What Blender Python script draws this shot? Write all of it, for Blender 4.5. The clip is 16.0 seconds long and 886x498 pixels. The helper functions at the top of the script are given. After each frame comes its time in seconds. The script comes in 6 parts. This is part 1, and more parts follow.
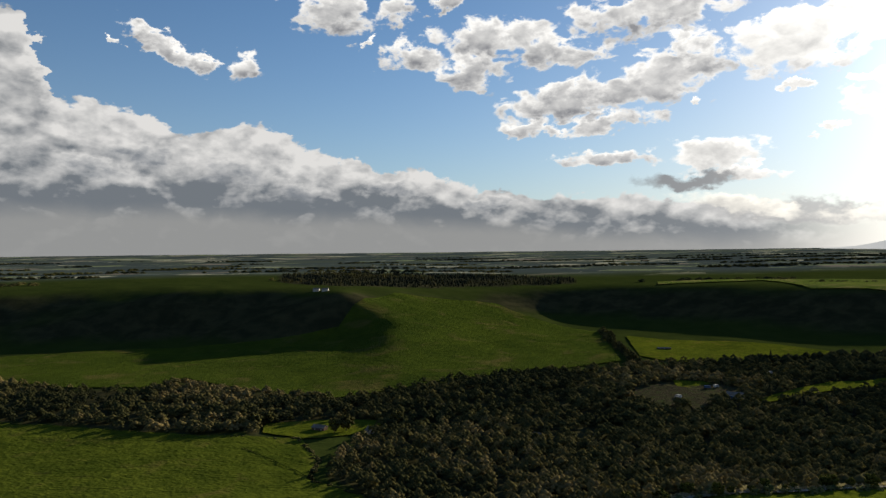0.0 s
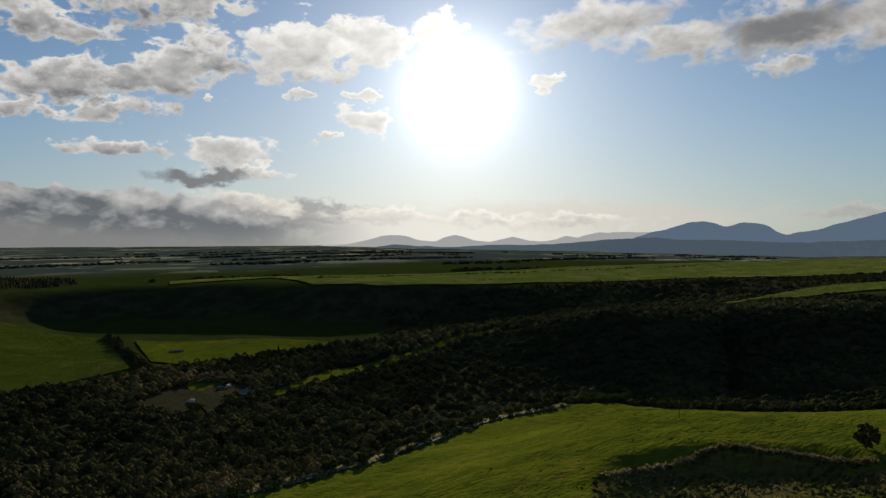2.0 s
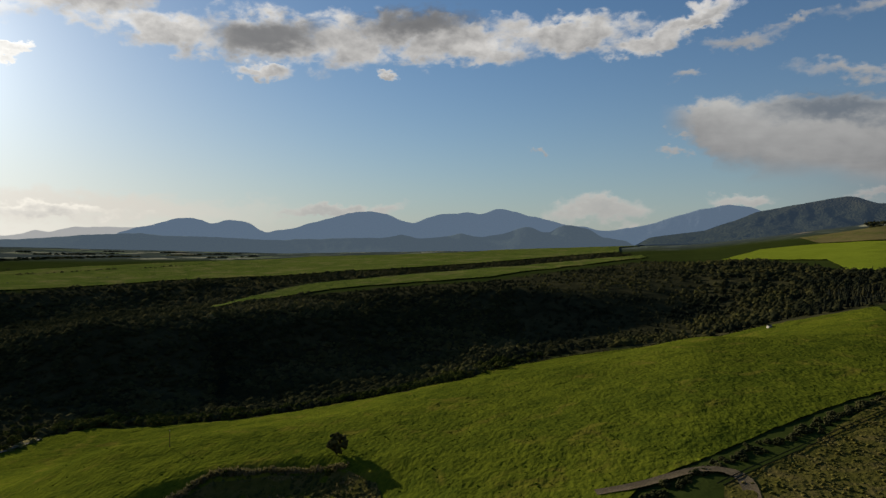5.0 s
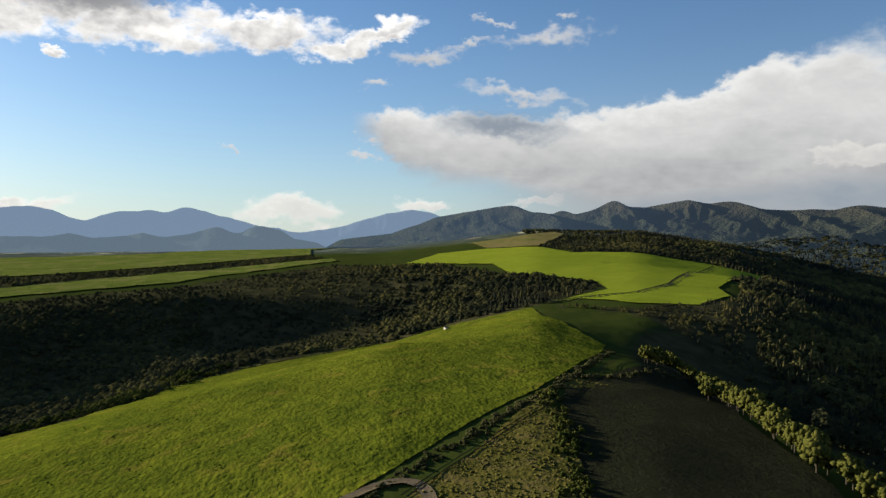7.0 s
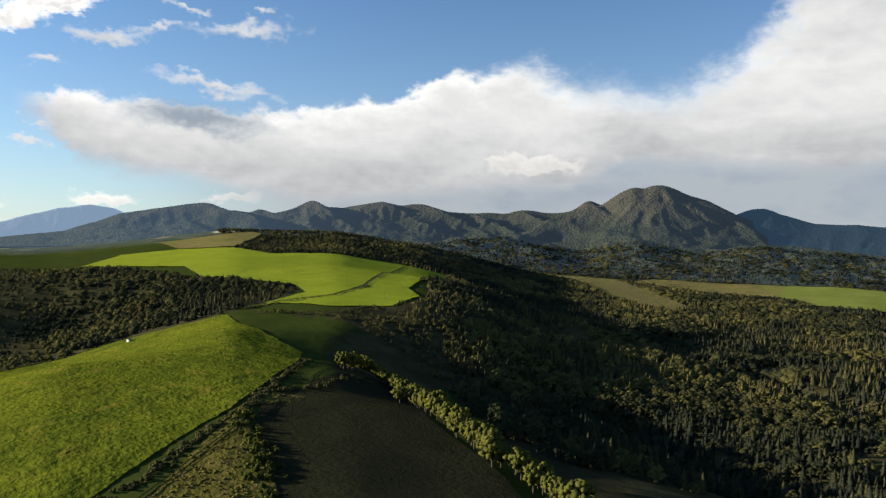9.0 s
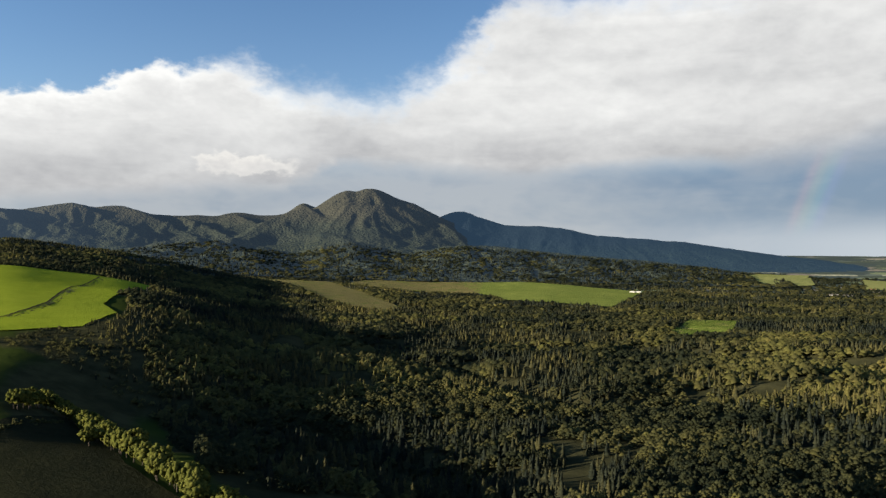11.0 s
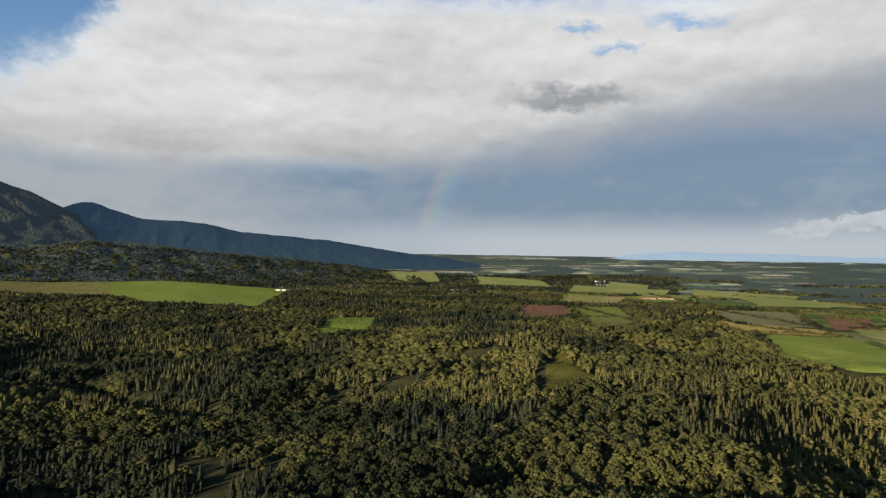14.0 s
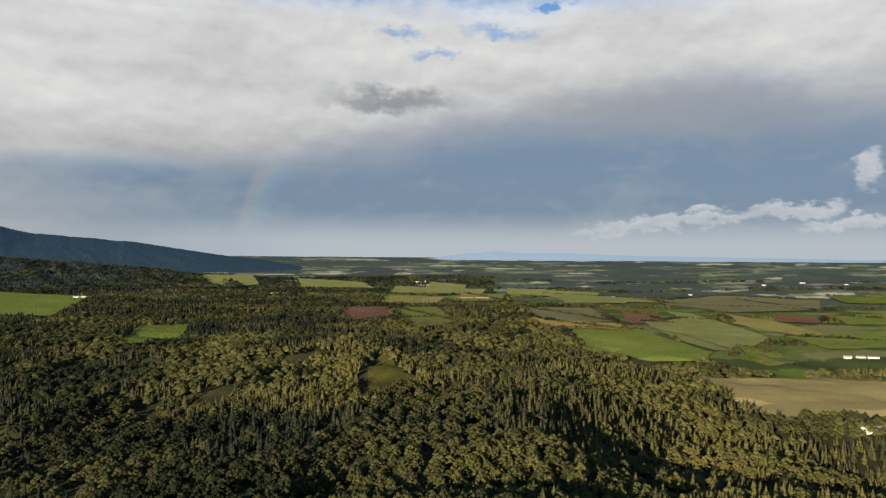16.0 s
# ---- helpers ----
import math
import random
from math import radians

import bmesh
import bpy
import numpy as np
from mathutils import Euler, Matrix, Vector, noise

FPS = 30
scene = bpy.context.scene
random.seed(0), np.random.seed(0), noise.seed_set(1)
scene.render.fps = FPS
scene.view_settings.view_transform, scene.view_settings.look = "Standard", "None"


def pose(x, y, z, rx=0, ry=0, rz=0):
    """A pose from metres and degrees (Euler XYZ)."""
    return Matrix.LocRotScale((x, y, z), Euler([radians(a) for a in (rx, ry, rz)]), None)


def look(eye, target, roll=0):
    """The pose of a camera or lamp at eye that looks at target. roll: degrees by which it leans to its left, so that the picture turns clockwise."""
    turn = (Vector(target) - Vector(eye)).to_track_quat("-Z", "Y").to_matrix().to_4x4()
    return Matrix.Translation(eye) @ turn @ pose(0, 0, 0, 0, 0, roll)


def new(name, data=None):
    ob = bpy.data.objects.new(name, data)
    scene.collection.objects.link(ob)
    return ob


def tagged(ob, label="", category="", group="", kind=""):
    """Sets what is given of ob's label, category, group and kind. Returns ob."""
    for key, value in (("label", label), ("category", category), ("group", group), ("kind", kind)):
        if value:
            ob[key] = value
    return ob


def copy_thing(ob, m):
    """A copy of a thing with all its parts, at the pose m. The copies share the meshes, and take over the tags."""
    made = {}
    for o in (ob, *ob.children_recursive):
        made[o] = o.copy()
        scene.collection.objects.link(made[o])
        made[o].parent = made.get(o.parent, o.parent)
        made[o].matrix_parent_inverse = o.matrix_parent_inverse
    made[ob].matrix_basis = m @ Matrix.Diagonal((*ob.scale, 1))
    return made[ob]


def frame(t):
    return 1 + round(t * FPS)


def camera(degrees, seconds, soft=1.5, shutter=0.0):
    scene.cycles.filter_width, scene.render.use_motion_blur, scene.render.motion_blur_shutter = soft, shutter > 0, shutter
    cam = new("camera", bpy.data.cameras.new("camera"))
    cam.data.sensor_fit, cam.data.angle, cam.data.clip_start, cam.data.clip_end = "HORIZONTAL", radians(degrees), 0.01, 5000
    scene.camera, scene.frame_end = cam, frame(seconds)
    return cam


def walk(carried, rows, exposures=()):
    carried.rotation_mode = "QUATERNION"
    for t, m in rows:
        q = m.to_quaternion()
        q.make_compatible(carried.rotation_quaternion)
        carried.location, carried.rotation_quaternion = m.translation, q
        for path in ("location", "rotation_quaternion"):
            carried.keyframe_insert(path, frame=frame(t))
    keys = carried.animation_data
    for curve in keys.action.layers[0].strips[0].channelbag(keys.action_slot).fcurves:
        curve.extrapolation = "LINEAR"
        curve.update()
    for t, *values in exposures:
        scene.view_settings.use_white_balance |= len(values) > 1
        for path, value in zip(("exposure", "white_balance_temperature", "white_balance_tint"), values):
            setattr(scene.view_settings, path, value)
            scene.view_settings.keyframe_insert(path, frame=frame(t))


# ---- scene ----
from mathutils.geometry import delaunay_2d_cdt

# ---- camera: it climbs over the ridge and turns to the right ----
cam = camera(62.84, 16.0, soft=1.4)


def gaze(x, y, z, bearing, pitch, roll):
    """The flying camera's pose: place, bearing clockwise from +y, pitch up, roll, in degrees."""
    b, p = radians(bearing), radians(pitch)
    ahead = Vector((math.sin(b) * math.cos(p), math.cos(b) * math.cos(p), math.sin(p)))
    eye = Vector((x, y, z))
    return look(eye, eye + ahead, roll)


PATH = [
    (0.0, 0.0, 0.0, 120.0, -0.01, 0.07, -0.56),
    (0.5, 0.3, 1.1, 120.8, 9.14, -0.05, -0.52),
    (1.0, 0.9, 2.2, 122.3, 18.21, -0.24, -0.48),
    (1.5, 0.6, 3.5, 123.8, 27.66, -0.37, -0.40),
    (2.0, -0.0, 4.5, 124.9, 37.18, -0.48, -0.16),
    (2.5, 1.0, 5.6, 126.3, 46.38, -0.53, -0.02),
    (3.0, 2.1, 6.6, 128.2, 53.03, -0.62, -0.04),
    (3.5, 2.3, 7.0, 130.5, 58.39, -0.72, 0.08),
    (4.0, 1.2, 7.1, 132.9, 64.26, -0.76, 0.26),
    (4.2, 0.8, 7.2, 133.9, 66.64, -0.81, 0.30),
    (6.3, 0.1, 7.0, 143.4, 91.62, -0.60, 0.96),
    (6.5, 0.2, 7.1, 144.0, 93.97, -0.59, 1.05),
    (7.0, 0.5, 7.4, 145.1, 100.17, -0.46, 1.13),
    (7.5, 0.5, 7.3, 146.4, 105.90, -0.37, 1.13),
    (8.0, 1.3, 7.0, 147.8, 111.81, -0.27, 1.22),
    (8.5, 2.8, 5.9, 149.3, 117.89, -0.18, 1.24),
    (9.0, 5.0, 4.6, 150.9, 123.64, -0.10, 1.26),
    (9.5, 7.2, 3.3, 152.6, 129.61, -0.00, 1.28),
    (9.7, 7.8, 2.7, 153.4, 132.22, -0.02, 1.10),
    (11.8, 8.5, -4.7, 161.6, 152.79, 0.17, 0.56),
    (12.0, 8.7, -5.5, 162.3, 154.56, 0.06, 0.81),
    (12.5, 9.5, -7.4, 163.4, 159.08, 0.06, 0.85),
    (13.0, 10.5, -9.3, 164.6, 164.00, 0.10, 0.87),
    (13.5, 10.9, -10.9, 165.8, 168.76, 0.13, 0.82),
    (14.0, 10.5, -12.2, 166.5, 173.24, 0.16, 0.76),
    (14.5, 9.8, -13.3, 167.0, 178.10, 0.20, 0.59),
    (15.0, 9.5, -14.2, 167.5, 182.28, 0.27, 0.48),
    (15.5, 9.7, -14.1, 168.2, 184.00, 0.31, 0.46),
    (16.0, 10.0, -13.4, 169.1, 187.23, 0.36, 0.39),
]
EXPOSURE = [(0.0, 2.15), (1.0, 1.8), (2.5, 1.6), (4.0, 1.48), (6.5, 2.42), (8.0, 2.72), (9.5, 2.85), (12.0, 2.76), (13.5, 2.66), (16.0, 2.54)]
walk(cam, [(row[0], gaze(*row[1:])) for row in PATH], EXPOSURE)

# ---- sun and sky ----
SUN_BEARING, SUN_HEIGHT = 38.4, 11.85
SKY_TINT = (0.112, 0.140, 0.168)
SUN_WAY = Vector((math.sin(radians(SUN_BEARING)) * math.cos(radians(SUN_HEIGHT)),
                  math.cos(radians(SUN_BEARING)) * math.cos(radians(SUN_HEIGHT)), math.sin(radians(SUN_HEIGHT))))
sun_data = bpy.data.lights.new("sun", "SUN")
sun_data.energy, sun_data.angle, sun_data.color = 1.85, radians(0.6), (1.0, 0.87, 0.68)
sun = new("sun", sun_data)
sun.matrix_world = look(SUN_WAY * 2000, (0, 0, 0))
tagged(sun, kind="structure")

world = bpy.data.worlds.new("sky")
scene.world = world
world.use_nodes = True
W = world.node_tree
W.nodes.clear()


class Graph:
    """Short calls for building a node tree."""

    def __init__(self, tree):
        self.tree = tree

    def put(self, socket, value):
        if isinstance(value, bpy.types.NodeSocket):
            self.tree.links.new(value, socket)
        else:
            socket.default_value = value

    def node(self, kind, **props):
        n = self.tree.nodes.new(kind)
        for k, v in props.items():
            if k == "operation":
                n.operation = v
            elif k == "data_type":
                n.data_type = v
            elif k == "blend_type":
                n.blend_type = v
        return n

    def math(self, op, a, b=0.0, c=0.0, clamp=False):
        n = self.node("ShaderNodeMath", operation=op)
        n.use_clamp = clamp
        self.put(n.inputs[0], a), self.put(n.inputs[1], b), self.put(n.inputs[2], c)
        return n.outputs[0]

    def vec(self, op, a, b=(0, 0, 0)):
        n = self.node("ShaderNodeVectorMath", operation=op)
        self.put(n.inputs[0], a), self.put(n.inputs[1], b)
        return n.outputs["Value"] if op in ("LENGTH", "DOT_PRODUCT", "DISTANCE") else n.outputs["Vector"]

    def xyz(self, x, y, z=0.0):
        n = self.node("ShaderNodeCombineXYZ")
        self.put(n.inputs[0], x), self.put(n.inputs[1], y), self.put(n.inputs[2], z)
        return n.outputs[0]

    def step(self, x, lo, hi, a=0.0, b=1.0):
        n = self.node("ShaderNodeMapRange")
        n.interpolation_type = "SMOOTHSTEP"
        for i, v in enumerate((x, lo, hi, a, b)):
            self.put(n.inputs[i], v)
        return n.outputs[0]

    def mix(self, f, a, b):
        n = self.node("ShaderNodeMix", data_type="RGBA")
        self.put(n.inputs[0], f), self.put(n.inputs[6], a), self.put(n.inputs[7], b)
        return n.outputs[2]

    def blend(self, f, a, b):
        n = self.node("ShaderNodeMix", data_type="FLOAT")
        self.put(n.inputs[0], f), self.put(n.inputs[2], a), self.put(n.inputs[3], b)
        return n.outputs[0]

    def noise(self, at, scale, detail=6.0, rough=0.55, warp=0.0):
        n = self.node("ShaderNodeTexNoise")
        self.put(n.inputs["Vector"], at)
        n.inputs["Scale"].default_value, n.inputs["Detail"].default_value = scale, detail
        n.inputs["Roughness"].default_value, n.inputs["Distortion"].default_value = rough, warp
        return n.outputs[0]

    def cells(self, at, scale, feature="F1", smooth=0.0):
        n = self.node("ShaderNodeTexVoronoi")
        n.feature = feature
        self.put(n.inputs["Vector"], at)
        n.inputs["Scale"].default_value = scale
        return n

    def placed(self, at, place, size, tilt=0.0):
        n = self.node("ShaderNodeMapping")
        n.vector_type = "TEXTURE"
        self.put(n.inputs["Vector"], at)
        n.inputs["Location"].default_value = (place[0], place[1], 0)
        n.inputs["Rotation"].default_value = (0, 0, radians(tilt))
        n.inputs["Scale"].default_value = (size[0], size[1], 1)
        return n.outputs[0]


G = Graph(W)
MIDDLE = 94.0
way = G.node("ShaderNodeTexCoord").outputs["Generated"]
ahead_part = G.vec("DOT_PRODUCT", way, (math.sin(radians(MIDDLE)), math.cos(radians(MIDDLE)), 0))
right_part = G.vec("DOT_PRODUCT", way, (math.cos(radians(MIDDLE)), -math.sin(radians(MIDDLE)), 0))
up_part = G.vec("DOT_PRODUCT", way, (0, 0, 1))
bearing = G.math("ADD", G.math("DEGREES", G.math("ARCTAN2", right_part, ahead_part)), MIDDLE)
rise = G.math("DEGREES", G.math("ARCSINE", up_part))
dome = G.xyz(bearing, rise)
from_sun = G.math("DEGREES", G.math("ARCCOSINE", G.vec("DOT_PRODUCT", way, tuple(SUN_WAY))))

# clear sky
air = G.node("ShaderNodeTexSky")
air.sky_type, air.sun_disc = "NISHITA", False
air.sun_elevation, air.sun_rotation = radians(SUN_HEIGHT), radians(SUN_BEARING)
air.altitude, air.air_density, air.dust_density, air.ozone_density = 200, 1.0, 0.1, 2.5
clear = G.vec("MULTIPLY", air.outputs[0], SKY_TINT)
sky_colour = clear

# cloud texture, in degrees of bearing and rise
lie = G.vec("MULTIPLY", dome, (0.1, 0.16, 0.1))
lit_from = G.vec("ADD", lie, (-0.03, 0.13, 0.0))


def swell(at, scale, detail, rough, warp=0.3):
    """Noise about zero, roughly from -1 to 1."""
    return G.math("MULTIPLY", G.math("SUBTRACT", G.noise(at, scale, detail, rough, warp), 0.5), 2.4)


billow = swell(lie, 2.2, 10.0, 0.60)
tuft = swell(G.vec("ADD", lie, (3.0, 9.0, 0)), 5.0, 6.0, 0.56)
sweep = swell(G.vec("MULTIPLY", lie, (0.35, 1.0, 1.0)), 2.6, 7.0, 0.58, 0.6)
mass = G.math("SUBTRACT", swell(lie, 2.2, 3.0, 0.55), swell(lit_from, 2.2, 3.0, 0.55))
crumb = G.math("SUBTRACT", swell(lie, 7.0, 5.0, 0.6), swell(lit_from, 7.0, 3.0, 0.6))
broad = G.math("ADD", G.math("MULTIPLY", swell(G.vec("ADD", lie, (7.0, 3.0, 0)), 0.9, 5.0, 0.55), 0.42), 0.5)


def stir(scale, detail, width, tall):
    """A ragged shift of the sky's places, in degrees."""
    n = G.node("ShaderNodeTexNoise")
    G.put(n.inputs["Vector"], lie)
    n.inputs["Scale"].default_value, n.inputs["Detail"].default_value, n.inputs["Roughness"].default_value = scale, detail, 0.62
    return G.vec("MULTIPLY", G.vec("SUBTRACT", n.outputs["Color"], (0.5, 0.5, 0.5)), (width, tall, 0))


ragged_dome = G.vec("ADD", dome, G.vec("ADD", stir(2.4, 4.0, 6.0, 3.2), stir(8.0, 6.0, 2.2, 1.7)))
split = G.node("ShaderNodeSeparateXYZ")
G.put(split.inputs[0], ragged_dome)
ragged_bearing, ragged_rise = split.outputs[0], split.outputs[1]


def edge(name):
    """The rise of a bank's edge at each bearing."""
    pts = EDGES[name]
    n = G.node("ShaderNodeValToRGB")
    r = n.color_ramp
    r.interpolation = "EASE"
    for k, (b, e) in enumerate(pts):
        where, v = (b + 50) / 300, (e + 5) / 40
        stop = r.elements[k] if k < 2 else r.elements.new(where)
        stop.position, stop.color = where, (v, v, v, 1)
    G.put(n.inputs[0], G.math("DIVIDE", G.math("ADD", ragged_bearing, 50.0), 300.0))
    return G.math("SUBTRACT", G.math("MULTIPLY", n.outputs[0], 40.0), 5.0)


def veil(colour, place, size, tilt, thick, soft, ragged, under):
    """A soft bank of cloud or rain laid over what lies behind it."""
    q = G.math("SUBTRACT", 1.0, G.vec("LENGTH", G.placed(ragged_dome, place, size, tilt)))
    q = G.math("ADD", q, G.math("MULTIPLY", G.math("SUBTRACT", broad, 0.5), ragged))
    cover = G.math("MULTIPLY", G.step(q, 0.0, soft), thick)
    return G.mix(cover, under, (*colour, 1))


CHAIN = [rise]


def depth_in(clouds):
    """How deep inside the nearest of some oval clouds each way of the sky lies (1 at a middle, 0 at an edge), and how high in it."""
    far, high = 4.0, 0.0
    for b, r, w, h, tilt in clouds:
        # each oval waits for the one before it, which keeps the shader's memory small
        after = G.node("ShaderNodeVectorMath", operation="MULTIPLY_ADD")
        G.put(after.inputs[0], CHAIN[-1]), G.put(after.inputs[1], (1e-7, 1e-7, 0)), G.put(after.inputs[2], ragged_dome)
        at = G.placed(after.outputs[0], (b, r), (w, h), tilt)
        length = G.vec("LENGTH", at)
        part_of = G.node("ShaderNodeSeparateXYZ")
        G.put(part_of.inputs[0], at)
        high = G.blend(G.step(G.math("SUBTRACT", length, far), 0.25, -0.25), high, part_of.outputs[1])
        far = G.math("SMOOTH_MIN", length, far, 0.12)
        CHAIN.append(far)
        CHAIN.append(high)
    return G.math("SUBTRACT", 1.0, far), high


def heap(clouds, white, grey, under, ragged=0.3, soft=0.25, shade=0.5, relief=0.3, lift=0.35, thick=1.0):
    """Heaped clouds with ragged edges, bright crowns and grey hearts."""
    inner, high = depth_in(clouds)
    q = G.math("ADD", inner, G.math("MULTIPLY", tuft, ragged))
    cover = G.math("MULTIPLY", G.step(q, 0.0, soft), thick)
    light = G.math("SUBTRACT", 0.85, G.math("MULTIPLY", G.step(q, 0.1, 0.8), shade))
    light = G.math("ADD", light, G.math("MULTIPLY", high, lift))
    light = G.math("ADD", light, G.math("ADD", G.math("MULTIPLY", mass, relief), G.math("MULTIPLY", crumb, relief * 0.6)), clamp=True)
    return G.mix(cover, under, G.mix(light, (*grey, 1), (*white, 1)))


CLOUDS = {}   # (bearing, rise, half width, half height, tilt), in degrees
CLOUDS["scatter"] = [(-8.2, 17.9, 3.5, 1.59, 0), (-4, 18.2, 2.75, 1.16, 0), (0.4, 18.7, 1.52, 0.8, 0), (-2.3, 15.2, 2.58, 1.34, 0), (4.4, 15.9, 5.77, 1.87, 3), (2.4, 13.9, 3.39, 1.43, 0), (8.4, 15.2, 4.37, 1.33, -4), (10.1, 11.6, 5.85, 1.67, 8), (16, 12.2, 4.95, 2.23, 12), (19.5, 13.8, 3.58, 2.02, 0), (16.1, 17.3, 6.81, 1.8, 0), (26.5, 13.6, 3.94, 1.8, 8), (27.6, 15.7, 4.22, 1.43, 0), (12.2, 9.8, 5.12, 0.96, 4), (7.2, 9.4, 2.46, 0.66, 0), (12.7, 6.9, 3.57, 0.87, 4), (-20.5, 14.8, 3.13, 0.84, -28), (-15.1, 13.6, 1.5, 1.21, 0), (-18.2, 13.8, 1.45, 0.59, -15)]
CLOUDS["scatter2"] = [(20.5, 7.0, 3.6, 1.2, 0), (-24.2, 15.1, 0.52, 0.45, 0), (23.1, 5.7, 2.8, 0.74, 0), (26.3, 11.2, 1.08, 0.4, 0), (19.5, 10.7, 0.44, 0.29, 0), (-5.8, 15.7, 0.53, 0.36, 0), (31, 11.6, 1.16, 0.6, 0), (31, 9.5, 2.66, 1.29, -12), (27.9, 8, 0.96, 0.42, 0), (26.2, 11.3, 0.94, 0.38, 0), (45.2, 12.2, 1.43, 0.54, 4), (26.2, 14.7, 4.32, 2.18, 0), (31.8, 15.4, 3.35, 1.9, 0), (19.1, 10.7, 0.49, 0.32, 0), (36.5, 16.6, 2.6, 1.76, 0)]
CLOUDS["streak"] = [(48.9, 16.5, 7.58, 1.96, 10), (55.1, 14.7, 7.42, 1.59, -6), (62.3, 14.9, 5.78, 2.32, -4), (68.6, 14.8, 4.97, 2.4, 6), (73.7, 15.5, 5.63, 1.74, 4), (62.8, 12.7, 2.71, 0.77, 0), (72, 12.9, 1.38, 0.36, 4), (76.1, 15.2, 7.81, 2.03, 0), (86.4, 15.5, 6.31, 1.68, 4), (92.1, 14.8, 4.35, 1.05, 8), (95.3, 15.4, 3.08, 0.63, 10), (78.1, 14.5, 6.34, 1.48, 0), (85.8, 15.7, 7.52, 1.42, -6), (94.7, 15.9, 4.45, 1.07, 14)]
CLOUDS["wisps"] = [(98.7, 14.4, 3.34, 0.66, 6), (107.8, 15.8, 4.51, 0.9, 4), (101.7, 15.4, 1.99, 0.44, 10), (103.5, 17, 1.45, 0.39, 0), (109.7, 17.3, 0.96, 0.47, 0), (94.3, 12.2, 1.25, 0.54, 8), (94.2, 8, 0.76, 0.31, 0), (93.6, 6.4, 1.07, 0.4, 0), (106.1, 11.5, 5.01, 0.69, -6), (83.6, 7.2, 0.49, 0.32, 0)]
CLOUDS["low"] = [(88.5, 2.3, 4.71, 1.31, 4), (99, 2.9, 3.12, 0.67, 0), (107.5, 3.4, 2.63, 0.62, 0), (68.2, 2.1, 6.25, 0.58, 6)]
CLOUDS["glow"] = [(32.6, 2.3, 6.0, 0.85, -3), (40.0, 1.9, 5.5, 0.7, -2), (47.5, 1.7, 6.5, 0.65, -2), (22.5, 3.2, 5.6, 0.9, -8)]
CLOUDS["front"] = [(-25.8, 5.9, 3.4, 1.2, -14), (-22.6, 7.4, 3.2, 1.3, -6), (-15.6, 6.2, 3.6, 1.4, -10), (-10.4, 4.7, 2.6, 1.2, -16), (-4.2, 4.9, 3.0, 1.0, -8), (3.4, 3.6, 3.4, 0.8, -6)]
CLOUDS["small"] = [(130.6, 6.4, 3.69, 1.06, 4), (128.7, 6.6, 1.77, 0.89, 0)]
CLOUDS["right"] = [(204.4, 2.3, 7.75, 0.68, 5), (212.5, 3.3, 4.38, 0.73, 6), (217.1, 2.4, 4.37, 0.7, 0), (217.9, 5.9, 1.45, 1.46, 0), (207.2, 3.4, 1.58, 0.5, 0)]
CLOUDS["gap"] = [(191.4, 17.3, 4, 0.89, -8), (186.9, 15.3, 2.23, 0.71, 0), (196, 19, 1.74, 0.53, 0), (183.4, 16.8, 2.67, 0.62, 0)]
EDGES = {}    # (bearing, rise) along the edge of a bank
EDGES["lefttop"] = [(-33.2, 17.08), (-31.3, 16.7), (-30, 16.01), (-28.9, 13.05), (-27.6, 10.84), (-22.5, 10.52), (-19.4, 9.15), (-14.5, 10.01), (-10.7, 8.28), (-7.2, 7.41), (-2.8, 6.36), (0.8, 5.36), (5.2, 4.59), (9.6, 4.15), (17.2, 3.78), (25.7, 3), (31.2, 2.41)]
EDGES["leftbase"] = [(-33.3, 3.2), (-22.6, 3.13), (-7.3, 2.62), (3, 2.09), (13.8, 1.19), (21.9, 0.73), (29.2, 0.41), (31.2, 0.27)]
EDGES["righttop"] = [(90.1, 7.17), (93.6, 10.2), (96.2, 10.93), (101.6, 10.37), (109.5, 10.13), (111.7, 10.7), (117.9, 11.47), (121.8, 13.05), (124.9, 14.05), (125.5, 13.35), (129, 14.31), (130.2, 14.32), (133.3, 12.7), (138.4, 12.2), (141.3, 12.1), (144.8, 13.7), (147.1, 15.4), (149.4, 17.6), (151.2, 19.84)]
EDGES["rightbase"] = [(93.6, 8.26), (97.2, 5.74), (100.8, 4.85), (109.6, 3.95), (113.9, 3.67), (115.4, 3.95), (124.3, 4.19), (133.1, 4.98), (138.3, 6.95), (146.5, 6.17), (155.2, 6.26), (164.2, 6.47), (174.9, 6.66), (177.3, 7.12), (180.9, 7.75), (183.4, 8), (188.8, 9.36), (194.5, 9.89), (201, 10.57), (209.1, 11.17), (216.4, 9.82)]

# haze along the horizon
low_air = G.math("EXPONENT", G.math("DIVIDE", G.math("ABSOLUTE", rise), -6.5))
sky_colour = G.mix(G.math("MULTIPLY", low_air, 0.72), sky_colour, (0.68, 0.74, 0.78, 1))

under_sun = G.math("MULTIPLY", G.math("EXPONENT", G.math("MULTIPLY", G.math("POWER", G.math("DIVIDE", G.math("SUBTRACT", bearing, 36.0), 26.0), 2.0), -1.0)),
                   G.math("EXPONENT", G.math("DIVIDE", G.math("ABSOLUTE", rise), -8.0)))
sky_colour = G.mix(G.math("MULTIPLY", under_sun, 0.85), sky_colour, (1.5, 1.44, 1.34, 1))

